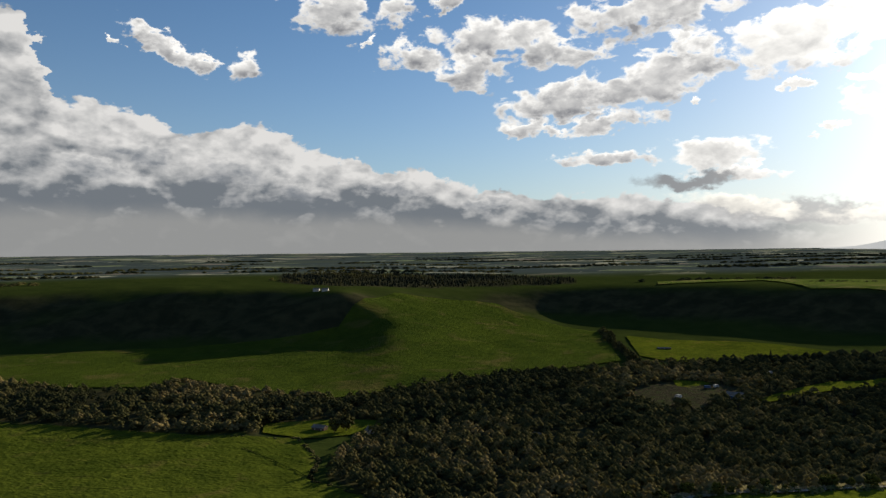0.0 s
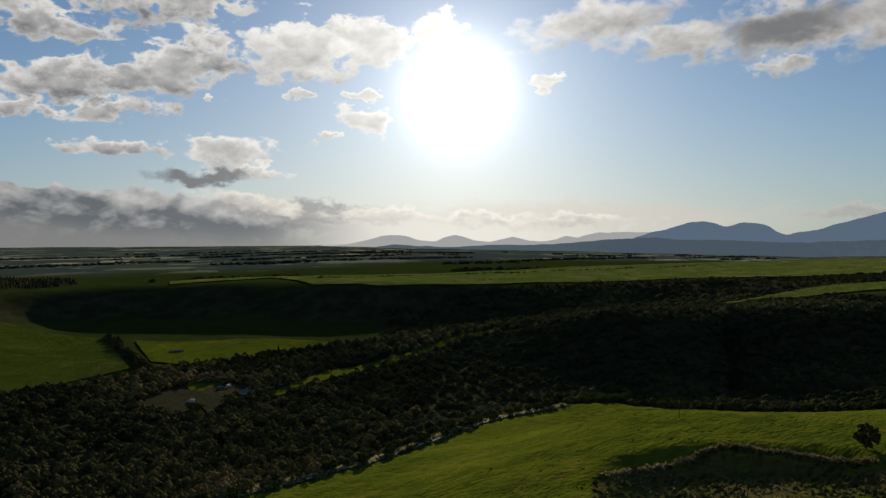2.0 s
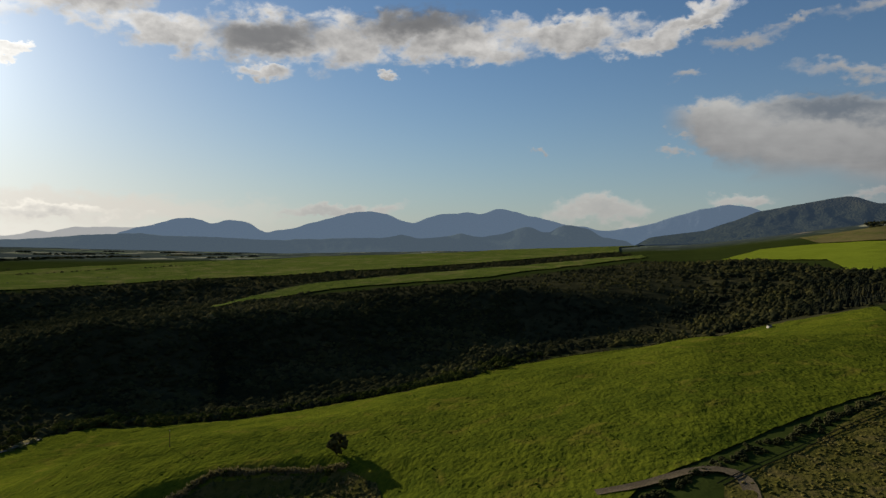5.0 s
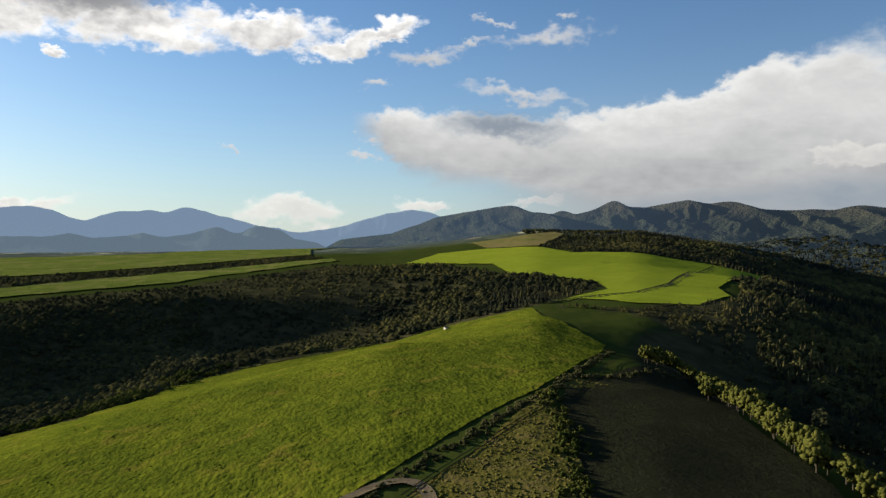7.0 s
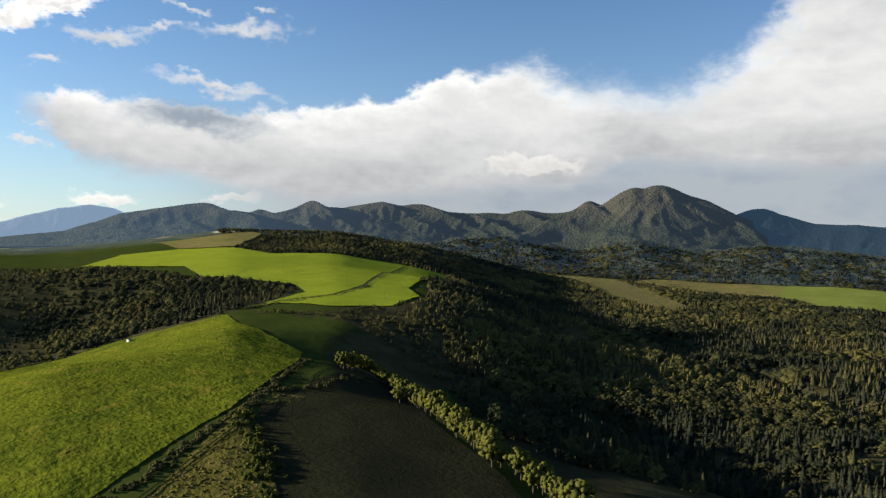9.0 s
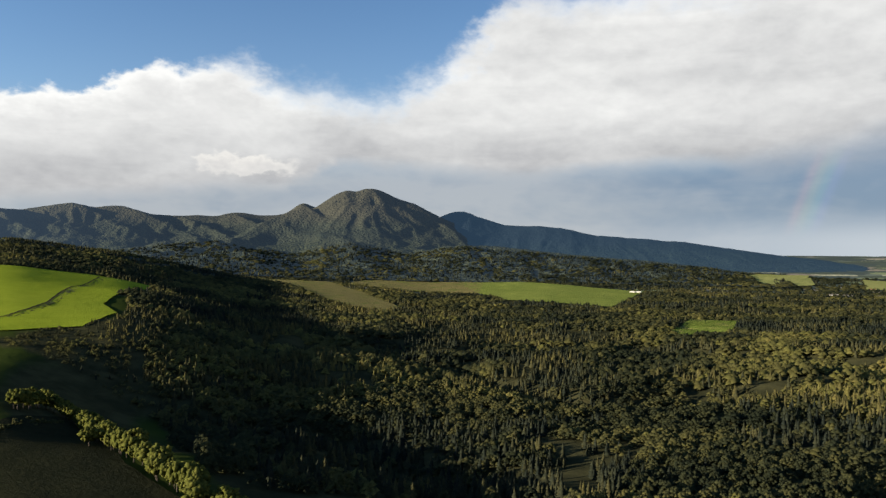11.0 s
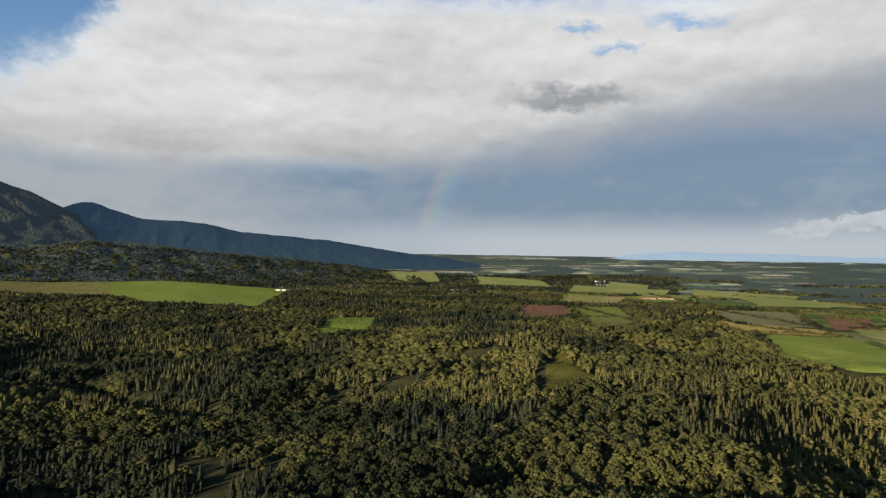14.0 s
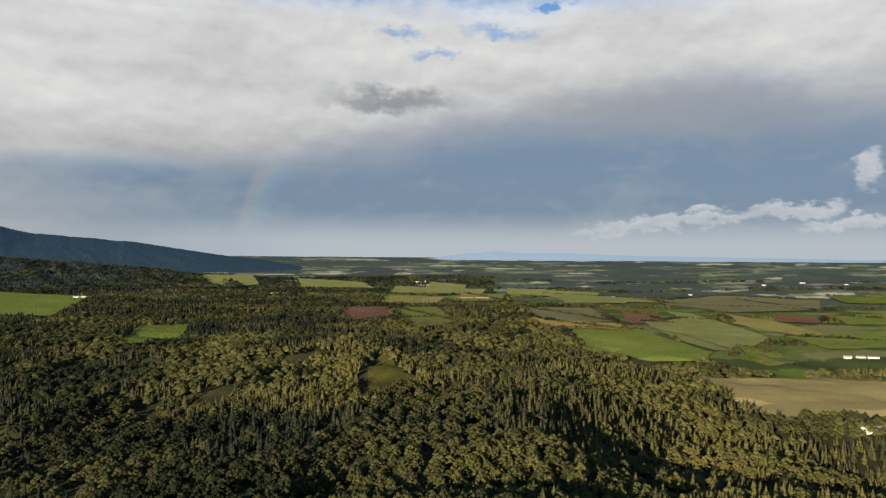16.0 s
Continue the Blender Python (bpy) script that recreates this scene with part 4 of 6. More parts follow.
outline("bank_wood", "scrub", (430, 372), (438, 262), (470, 192), (500, 158), (660, 142), (715, 66), (765, -60), (800, -40), (750, 110), (690, 190), (570, 240), (510, 330), (480, 410))
outline("crest_scrub", "scrub", (395, 640), (560, 880), (760, 860), (980, 640), (1010, 455), (900, 420), (700, 520), (560, 600))
outline("gap_wood", "scrub", (830, 560), (940, 548), (1020, 520), (1205, 432), (1425, 270), (1800, -20), (1960, 20), (1640, 275), (1350, 540), (1100, 780), (790, 850), (700, 700))
outline("strip_a", "pale", (-171, -2967), (-527, -2870), (-463, -2639), (-133, -2676))
outline("strip_b", "fallow", (-961, -2194), (-1294, -2351), (-1291, -1918), (-1004, -1859))
outline("strip_c", "pale", (-411, -2716), (-567, -2633), (-480, -2323), (-315, -2329))
outline("strip_d", "crop", (-1221, -1746), (-1736, -1864), (-1384, -1489), (-1116, -1539))
outline("strip_e", "tan", (-121, -2462), (-316, -2480), (-239, -2152), (-88, -2147))
route("tree_row", (417, -195), (455, -233), (406, -225), (298, -179), (258, -168), (233, -164), (214, -160), (196, -157), (179, -155), (158, -149))
route("field_hedge", (442, -184), (306, -99), (256, -56), (227, -29), (207, -11), (189, 4))
route("track", (426, -180), (300, -100), (251, -57), (223, -31), (205, -15))
route("gully_hedge", (301, -93), (267, -86), (233, -79), (210, -72), (188, -65), (170, -59))
route("cross_hedge", (337, -118), (338, -133), (345, -151), (392, -208))
route("farm_road", (201, 13), (204, 2), (210, -8), (214, -15), (214, -22), (208, -26), (196, -26), (169, -23))
route("river_bank", (64, 289), (104, 308), (131, 310), (152, 309), (194, 316), (248, 337), (322, 363), (385, 364))
route("bank_scrub", (405, 384), (438, 362), (446, 300), (448, 250), (470, 216), (482, 190), (490, 165), (560, 158), (650, 145), (700, 90))
route("near_bank", (187, 164), (205, 159), (213, 155), (231, 148), (237, 128), (237, 99))
route("bright_track", (732, -242), (758, -308), (770, -363), (847, -441), (1060, -590), (1290, -765))
route("field_wall", (565, 144), (582, 139), (653, 126), (692, 63), (745, -60), (743, -129))
route("low_wall", (-338, 512), (-244, 491), (-167, 469), (-93, 462), (-72, 413), (-70, 372), (-39, 341), (-16, 301))
route("double_hedge", (205, 941), (194, 805), (185, 691))
route("meadow_rut", (-122, 437), (-94, 406), (-71, 374))
route("plateau_row", (579, 1138), (729, 1114), (961, 1090), (1243, 1063), (1542, 1012))
route("plateau_hedge", (726, 943), (1118, 935), (1556, 779), (1769, 436), (1892, 88))
route("strip_hedge", (930, 538), (1010, 508), (1203, 422), (1436, 260), (1647, 68))
route("right_road", (-618, -1625), (-639, -1390), (-630, -1108), (-626, -997))
outline("grove", "wood", (-660, -1317), (-782, -1412), (-887, -1310), (-848, -1207), (-664, -1056), (-697, -1205))
spots("hut", (718, -126))
spots("shed", (-84, 487))
spots("gable_huts", (-50, 482), (57, 448))
spots("farm_trees", (-73, 480), (-66, 485), (-122, 502), (-129, 492), (-34, 504))
spots("long_shed", (240, 792))
spots("yard_building", (218, 544))
spots("vehicles", (210, 579), (218, 582), (210, 542), (213, 538), (176, 547), (286, 639))
spots("crest_houses", (-179, 1021), (-165, 1012))
spots("white_sheds", (826, -2313), (808, -2319), (773, -2281), (751, -2285), (726, -2273))
spots("long_roof", (-374, -2454), (-443, -2457))
spots("white_farm", (-756, -1052), (-782, -1057), (-795, -1046))
spots("big_shed", (-456, -610))
spots("far_houses", (268, -2542), (228, -2531), (-269, -3010), (-296, -2997), (141, -2535))
spots("village", (288, -2933), (244, -2937), (188, -2915), (119, -2842), (-278, -3176), (-325, -3197), (-1243, -2573), (-1682, -2816), (-1878, -2855), (-1989, -2732), (-928, -2528), (-600, -2734), (-1380, -2430))
spots("pole", (260, 185))
outline("plateau_wood", "wood", (-350, 1576), (-192, 1754), (46, 1682), (265, 1493), (244, 1320), (34, 1240), (-154, 1087), (-268, 1209))
# ---- skylines of the ranges: (bearing, rise) in degrees ----
RANGES = {}
RANGES["pale"] = [(24.8, -1.46), (27.3, -0.16), (29.9, 0.05), (31.2, 0.31), (32.5, 0.67), (33.4, 0.71), (34.3, 0.62), (35.2, 0.3), (36.6, 0.17), (37.4, 0.56), (38.1, 0.7), (38.8, 0.56), (39.5, 0.29), (41, 0.15), (42.1, 0.42), (42.6, 0.59), (43.1, 0.41), (43.9, 0.23), (45, 0.19), (46.1, 0.31), (46.7, 0.62), (47.6, 0.44), (48.5, 0.7), (49.3, 0.87), (50, 0.82), (50.6, 0.86), (51.8, 0.85), (53.1, 0.85), (54.3, 1.05), (55.1, 1.17), (56.7, 0.53), (58.3, -0.07), (60.8, -1.37)]
RANGES["blue"] = [(48.5, -1.18), (51, 0.12), (53.1, 0.8), (54.3, 1.05), (55.1, 1.3), (55.9, 1.54), (56.9, 1.66), (57.6, 1.52), (58.3, 1.22), (58.9, 1.26), (59.3, 1.5), (59.8, 1.5), (60.6, 1.44), (61.3, 1.23), (61.8, 0.82), (62.5, 0.57), (63.2, 0.73), (64.6, 0.91), (65.5, 1.26), (66, 1.37), (68.7, 2.14), (69.4, 2.24), (70.4, 2.33), (71.4, 2.17), (71.9, 2), (72.4, 1.78), (73.7, 1.39), (74.4, 1.65), (74.9, 1.87), (76, 2.15), (77.2, 2.19), (77.9, 2.3), (79.1, 2.17), (79.7, 2.36), (80.2, 2.59), (81, 2.58), (81.5, 2.42), (82.3, 2.24), (82.9, 2), (83.5, 1.97), (84.1, 1.78), (84.7, 1.62), (86, 1.31), (87.2, 1.26), (88.1, 0.97), (89, 0.9), (89.8, 1.05), (92, 1.41), (93.1, 1.83), (93.7, 2.03), (94.2, 2.17), (94.6, 2.27), (95.9, 2.61), (96.4, 2.66), (97.5, 2.91), (98.2, 2.79), (99, 2.72), (100.8, 2.04), (102.2, 1.18), (104.7, -0.12)]
RANGES["skirt"] = [(28.3, -1.64), (30.8, -0.34), (33.4, -0.04), (35.7, -0.18), (37.9, -0.28), (41, -0.06), (43.7, -0.11), (45.4, -0.07), (48, 0.14), (51, 0.35), (53.5, 0.46), (55.1, 0.29), (59.1, 0.19), (62.8, 0.01), (68.7, 0.23), (70.7, 0.23), (71.8, 0.33), (72.8, 0.52), (74.2, 0.23), (75.7, 0.34), (76.6, 0.44), (77.6, 0.71), (78.3, 0.48), (79.1, 0.41), (80.7, 0.62), (81.5, 0.85), (82.1, 1.11), (82.7, 1.26), (83.3, 1.1), (83.9, 0.82), (84.5, 0.79), (85.1, 1.19), (85.6, 1.37), (86.2, 1.39), (86.8, 1.23), (87.7, 0.95), (88.5, 0.44), (90.3, 0.17), (92.8, -1.13)]
RANGES["green"] = [(89.5, -0.85), (92, 0.45), (96, 1.06), (98.2, 1.82), (99.5, 2.38), (100.8, 2.63), (102.6, 2.93), (103.9, 3.18), (105.3, 3.37), (105.9, 3.3), (107, 2.87), (107.9, 2.84), (108.6, 2.76), (109.2, 3.07), (109.7, 2.99), (110.3, 2.74), (111.6, 3.06), (112.2, 3.32), (112.9, 3.72), (113.3, 3.85), (113.7, 3.73), (114.4, 3.38), (115.6, 3.35), (116.4, 3.52), (117.2, 3.66), (118.1, 3.83), (118.7, 3.91), (119.3, 3.78), (120.1, 3.62), (121, 3.74), (122, 3.78), (122.8, 3.57), (123.9, 3.24), (125.8, 3.17), (127.1, 3.25), (128.5, 3.19), (129.1, 3.39), (129.8, 3.49), (130.5, 3.46), (131.6, 3.31), (132.5, 3.32), (133.4, 3.43), (133.9, 3.71), (134.3, 4.02), (134.7, 4.3), (135.1, 4.26), (135.8, 3.96), (137.4, 3.28), (139.1, 2.43), (141.6, 1.13)]
RANGES["volcano"] = [(126, -0.22), (128.5, 1.08), (130.3, 1.75), (131.6, 2.22), (132.9, 2.7), (134.3, 3.17), (135.4, 3.8), (136, 4.12), (136.7, 4.62), (137.3, 5.02), (138, 5.34), (138.4, 5.38), (138.9, 5.26), (139.5, 5.48), (140, 5.53), (140.6, 5.44), (141.1, 5.27), (141.7, 4.97), (142.5, 4.67), (143.4, 4.38), (144, 4.08), (144.6, 3.78), (145.3, 3.45), (146.1, 3.07), (147.5, 2.49), (149.9, 1.59), (152.7, 0.98), (155.2, -0.32)]
RANGES["long"] = [(140.1, 0.15), (142.6, 1.45), (144.2, 2.69), (145.5, 3.3), (146.1, 3.56), (146.7, 3.74), (147.3, 3.74), (147.9, 3.57), (148.7, 3.24), (149.5, 3), (150.7, 2.67), (151.9, 2.6), (153.4, 2.57), (155.2, 2.38), (157.7, 1.83), (161.2, 1.58), (164.4, 1.28), (169.3, 0.53), (173.8, -0.02), (177, -0.37)]
RANGES["knoll"] = [(113.8, -0.25), (116.3, 1.05), (118, 1.61), (119.7, 1.48), (121.4, 1.35), (123.2, 1.66), (124.9, 2.01), (127.2, 2.29), (129.4, 2.21), (131.2, 1.84), (133, 1.35), (134.8, 1.12), (136.5, 1.42), (138.3, 1.63), (139.6, 1.4), (141.7, 0.83), (143.4, 0.6), (144.7, 0.89), (145.9, 1.17), (147.6, 1.38), (149.2, 1.24), (150.7, 1.02), (153, 0.74), (156, 0.4), (158.8, 0.16), (161, 0), (166, -0.5), (171, -1.4), (173.5, -2.7)]
RANGES["hump"] = [(113.8, -1.5), (116.3, -0.2), (118.9, 0.12), (121.5, 0.44), (124.1, 0.23), (126.8, 0.65), (129.4, 1.06), (131.2, 1.01), (133, 0.47), (134.8, -0.07), (137, -0.19), (139.2, 0.04), (141.3, -0.08), (143.5, -0.29), (146, 0.04), (148.4, 0.27), (151.5, -0.07), (155.3, -0.36), (158.8, -0.48), (163.8, -0.98), (168.8, -1.88), (171.3, -3.18)]
RANGES["faint"] = [(174.1, -1.56), (176.6, -0.26), (182.8, -0.04), (184.5, 0.07), (186.7, 0.28), (188.3, 0.56), (190, 0.67), (191.2, 0.77), (192.4, 0.7), (193.6, 0.64), (196.3, 0.67), (198.9, 0.59), (201.7, 0.51), (204.7, 0.48), (215.7, 0.35), (218.7, 0.3), (222.7, 0.27), (225.2, -1.03)]

# ---- ground: one sheet to the horizon ----
def inside(corners, x, y):
    """Which of the places lie within an outline."""
    hit = np.zeros(np.shape(x), bool)
    px, py = corners[:, 0], corners[:, 1]
    for i in range(len(corners)):
        x0, y0, x1, y1 = px[i - 1], py[i - 1], px[i], py[i]
        if y0 != y1:
            hit ^= ((y0 > y) != (y1 > y)) & (x < (x1 - x0) * (y - y0) / (y1 - y0) + x0)
    return hit


WOODS = {name: corners for name, kind, corners in PARCELS if kind in ("wood", "scrub")}


def build_ground():
    angle = np.radians(np.concatenate([np.arange(-36, 222, 0.5), np.arange(222, 323.5, 2.0)]))
    n = len(angle)
    x, y = RINGS[1:, None] * np.sin(angle), RINGS[1:, None] * np.cos(angle)
    verts = np.concatenate([[[0, 0, float(height(0.0, 0.0))]], np.stack([x, y, height(x, y)], -1).reshape(-1, 3)])
    rows = len(RINGS) - 1
    a = (np.arange(rows - 1)[:, None] * n + np.arange(n)) + 1
    b = (np.arange(rows - 1)[:, None] * n + (np.arange(n) + 1) % n) + 1
    quads = np.stack([a, a + n, b + n, b], -1).reshape(-1, 4)[:, ::-1]
    # close the middle with a ring of slivers round the foot of the flight
    first = np.arange(n)
    middle = np.stack([np.zeros(n, int), first + 1, (first + 1) % n + 1], -1)[:, ::-1]
    tris = np.concatenate([quads[:, [0, 1, 2]], quads[:, [0, 2, 3]], middle])
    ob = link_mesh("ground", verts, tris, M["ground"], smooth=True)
    r = np.hypot(verts[:, 0], verts[:, 1])
    wood = np.zeros(len(verts))
    for corners in WOODS.values():
        wood = np.maximum(wood, inside(corners, verts[:, 0], verts[:, 1]))
    steep = fade(0.16, 0.30, slope_of(verts[:, 0], verts[:, 1])) * fade(3000, 2000, r)
    cover = ob.data.attributes.new("cover", "FLOAT_COLOR", "POINT")
    b = np.degrees(np.arctan2(verts[:, 0], verts[:, 1]))
    b = np.where(b < -60, b + 360, b)
    hollow = fade(31, 37, b) * fade(67, 62, b) * fade(600, 660, r) * fade(1170, 1130, r)
    wood = np.maximum(wood, np.maximum(steep, hollow))
    # distance from which the plain's hazed colours take over
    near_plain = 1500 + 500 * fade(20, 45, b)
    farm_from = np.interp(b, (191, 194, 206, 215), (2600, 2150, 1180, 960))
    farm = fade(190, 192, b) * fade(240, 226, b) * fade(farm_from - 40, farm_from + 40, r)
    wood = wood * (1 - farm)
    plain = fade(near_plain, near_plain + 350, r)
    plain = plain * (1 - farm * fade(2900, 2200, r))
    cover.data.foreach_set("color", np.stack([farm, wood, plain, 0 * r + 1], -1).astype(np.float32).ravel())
    return tagged(ob, "rolling valley of rough grass and woodland reaching the horizon", "ground", kind="structure")


ground = build_ground()


def build_parcel(name, kind, corners):
    """A field laid over the ground as its own sheet, with an uneven margin."""
    span = np.hypot(*corners.mean(0))
    size = float(np.sqrt(np.ptp(corners[:, 0]) * np.ptp(corners[:, 1])))
    near = name in ("ridge_field", "meadow_low", "rough_pasture")
    step = 1.95 if name == "ridge_field" else 2.6 if near else max(4.0, size / 80)
    edge = []
    for a, b in zip(corners, np.roll(corners, -1, 0)):
        k = max(1, int(np.hypot(*(b - a)) / step))
        edge += [a + (b - a) * i / k for i in range(k)]
    edge = np.array(edge)
    wob = min(2.0, step * 0.3)
    edge = edge + wob * np.stack([fbm(edge[:, 0], edge[:, 1], 14, 2, 21), fbm(edge[:, 0], edge[:, 1], 14, 2, 22)], -1)
    lo, hi = corners.min(0), corners.max(0)
    gx, gy = np.meshgrid(np.arange(lo[0], hi[0], step), np.arange(lo[1], hi[1], step))
    gx, gy = gx.ravel() + step * 0.2 * vnoise(gx.ravel(), gy.ravel(), 5), gy.ravel() + step * 0.2 * vnoise(gx.ravel(), gy.ravel(), 6)
    keep = inside(edge, gx, gy)
    pts = np.concatenate([edge, np.stack([gx[keep], gy[keep]], -1)])
    loop = [(i, (i + 1) % len(edge)) for i in range(len(edge))]
    flat, _, tris, _, _, _ = delaunay_2d_cdt([Vector(p) for p in pts], loop, [], 1, 0.01)
    flat = np.array([(p.x, p.y) for p in flat])
    r = np.hypot(flat[:, 0], flat[:, 1])
    z = height(flat[:, 0], flat[:, 1]) + 0.25 + r * 0.0011 + (0.2 if name == "shrub_ground" else 0)
    if near:
        # grazed, trodden turf: low humps lying across the slope
        u, v = flat[:, 0] * 0.8 + flat[:, 1] * 0.6, flat[:, 1] * 0.8 - flat[:, 0] * 0.6
        z += 0.55 * fbm(u / 1.6, v, 4.2, 3, 71) + 0.12 * fbm(u, v, 24, 2, 73)
    verts = np.column_stack([flat, z])
    tris = np.array([t for t in tris if len(t) == 3])
    nz = np.cross(verts[tris[:, 1], :2] - verts[tris[:, 0], :2], verts[tris[:, 2], :2] - verts[tris[:, 0], :2])
    tris[nz < 0] = tris[nz < 0][:, ::-1]
    ob = link_mesh("field", verts, tris, M[kind], smooth=True)
    tagged(ob, FIELD_WORDS[kind], "field", kind="structure")


FIELD_WORDS = {
    "lush": "vivid yellow-green crop field on the hilltop",
    "low_grass": "green meadow beside a riverside wood, shade painted into its colour", "ripe": "golden ripe grain field", "fallow": "olive-beige fallow field",
    "grass": "sunlit green meadow of short grazed grass", "meadow": "wide green valley meadow below a shaded slope", "crop": "bright green crop field edged by woods",
    "pasture": "yellow-green pasture on the plateau", "rough": "rough pasture with pale tussocks", "dark_grass": "dark grass field, its shade painted into the colour",
    "stubble": "tan stubble field among woods", "pale": "pale ripe grass field", "tan": "harvested tan field with faint rows",
    "soil": "ploughed red-brown soil field", "dirt": "bare dirt yard with wheel marks",
}
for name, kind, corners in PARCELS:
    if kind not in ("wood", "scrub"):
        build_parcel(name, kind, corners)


# ---- mountains round the horizon ----
def build_mountain(name, line, foot, crest, back, power, gully, material, label, seed, canopy=3.0, fine=0.14):
    """A range whose crest follows a skyline, with spurs and gullies running down from it under a rough canopy."""
    line = np.array(line)
    b = np.arange(line[0, 0], line[-1, 0] + 0.01, fine)
    top = np.interp(b, line[:, 0], line[:, 1])
    top = np.convolve(np.pad(top, 2, mode="edge"), np.array([1, 2, 3, 2, 1]) / 9, "valid")
    top = top + 0.05 * fbm(b, 0 * b, 0.9, 4, seed + 20)
    r = np.concatenate([np.linspace(foot, crest, int((crest - foot) / (11 if fine > 0.12 else 7.5))), np.linspace(crest, back, 10)[1:]])
    B, R = np.meshgrid(np.radians(b), r, indexing="ij")
    x, y = R * np.sin(B), R * np.cos(B)
    base = height(x, y) - 8
    t = np.where(R <= crest, (R - foot) / (crest - foot), 1 - 0.9 * (R - crest) / (back - crest))
    t = np.clip(t, 0, 1)
    peak = EYE + crest * np.tan(np.radians(top))
    rise_ = np.clip(peak[:, None] - base, 0, None)
    # spurs: the slope is steeper in the gullies, which wander as they fall
    wander = np.degrees(B) + 1.6 * fbm(x, y, 520, 3, seed + 5) + 0.9 * (1 - t) * vnoise(np.degrees(B) * 0.3, 0 * B, seed)
    spur = 1 - 2 * np.abs(vnoise(wander * 0.55, t * 1.1, seed + 1)) + 0.55 * (1 - 2 * np.abs(vnoise(wander * 1.35, t * 2.0, seed + 2)))
    mid = 4 * t * (1 - t)
    z = base + rise_ * np.clip(t ** power + gully * mid * (0.7 * spur + 1.3 * fbm(x, y, 260, 5, seed + 9)), 0, 1.0)
    z += np.clip(6 * t, 0, 1) * canopy * fbm(x, y, 22, 3, seed + 12)
    z = np.minimum(z, EYE + R * np.tan(np.radians(top))[:, None] + 0.6 * canopy * vnoise(x / 14, y / 14, seed + 4))
    n, k = B.shape
    i = np.arange(n - 1)[:, None] * k + np.arange(k - 1)
    quads = np.stack([i, i + 1, i + k + 1, i + k], -1).reshape(-1, 4)
    ob = link_mesh(name, np.stack([x, y, z], -1).reshape(-1, 3), quads, material, smooth=True)
    return tagged(ob, label, "mountain", kind="structure")


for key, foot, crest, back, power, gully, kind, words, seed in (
        ("pale", 4450, 4780, 4900, 1.2, 0.04, "hazed_pale_range", "pale far peaks with the sun's haze painted on", 31),
        ("faint", 4600, 4800, 4920, 1.2, 0.04, "hazed_faint_range", "faint hills at the end of the plain, blue with painted haze", 67),
        ("blue", 4380, 4700, 4880, 1.2, 0.05, "range", "mountain range along the horizon with painted blue haze", 37),
        ("skirt", 3900, 4300, 4380, 1.2, 0.04, "skirt", "wooded hills at the foot of the blue range, dimmed by painted haze", 41),
        ("long", 3550, 4420, 4650, 1.2, 0.035, "ridge", "long conifer ridge falling to the plain, cloud shade painted into its colour", 53)):
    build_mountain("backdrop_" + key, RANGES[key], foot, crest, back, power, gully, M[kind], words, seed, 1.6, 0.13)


def smooth_max(layers, k):
    """The upper envelope of some heights, rounded where they meet."""
    top = np.maximum.reduce(layers)
    return top + k * np.log(sum(np.exp((z - top) / k) for z in layers)) - 0.25 * k


# spurs running down from the summits: (bearing, rise, distance) along each crest
SPURS = [
    [(135.0, 3.75, 4200), (137.0, 2.5, 3990), (139.2, 1.15, 3780), (141.4, 0.05, 3560)],
    [(133.9, 3.4, 4200), (131.2, 2.05, 4000), (129.4, 0.94, 3780), (127.6, -0.4, 3450)],
    [(140.1, 4.9, 4250), (141.8, 2.7, 4060), (143.1, 0.9, 3850)],
    [(143.5, 4.0, 4250), (145.8, 2.3, 4090), (147.6, 0.95, 3880)],
    [(138.0, 4.5, 4230), (137.6, 3.1, 4080)],
    [(113.2, 4.1, 4540), (114.6, 2.7, 4290), (116.0, 1.8, 4080)],
    [(118.6, 3.9, 4540), (120.9, 2.5, 4290), (123.2, 1.6, 4050)],
    [(121.4, 3.7, 4540), (125.4, 2.2, 4240), (127.7, 0.9, 3900)],
    [(105.0, 4.0, 4540), (107.0, 2.9, 4300), (109.5, 1.9, 4000)],
    [(126.0, 2.8, 4420), (128.5, 1.8, 4120), (130.3, 0.5, 3700)],
    [(130.0, 3.0, 4460), (131.6, 2.3, 4260)],
]
PEAK = (140.0, 4250.0)
MASSIF = []


def footing(x, y):
    """Height of the ground or of the mountain slope that lies over it."""
    z = height(x, y)
    b, r, top = MASSIF
    q, d = np.degrees(np.arctan2(x, y)), np.hypot(x, y)
    on = (q > b[0]) & (q < b[-1]) & (d > r[0]) & (d < r[-1])
    i = np.clip((q - b[0]) / (b[1] - b[0]), 0, len(b) - 1.001)
    j = np.interp(d, r, np.arange(len(r))).clip(0, len(r) - 1.001)
    i0, j0 = i.astype(int), j.astype(int)
    u, v = i - i0, j - j0
    m = (top[i0, j0] * (1 - u) + top[i0 + 1, j0] * u) * (1 - v) + (top[i0, j0 + 1] * (1 - u) + top[i0 + 1, j0 + 1] * u) * v
    return np.where(on, np.maximum(z, m), z)


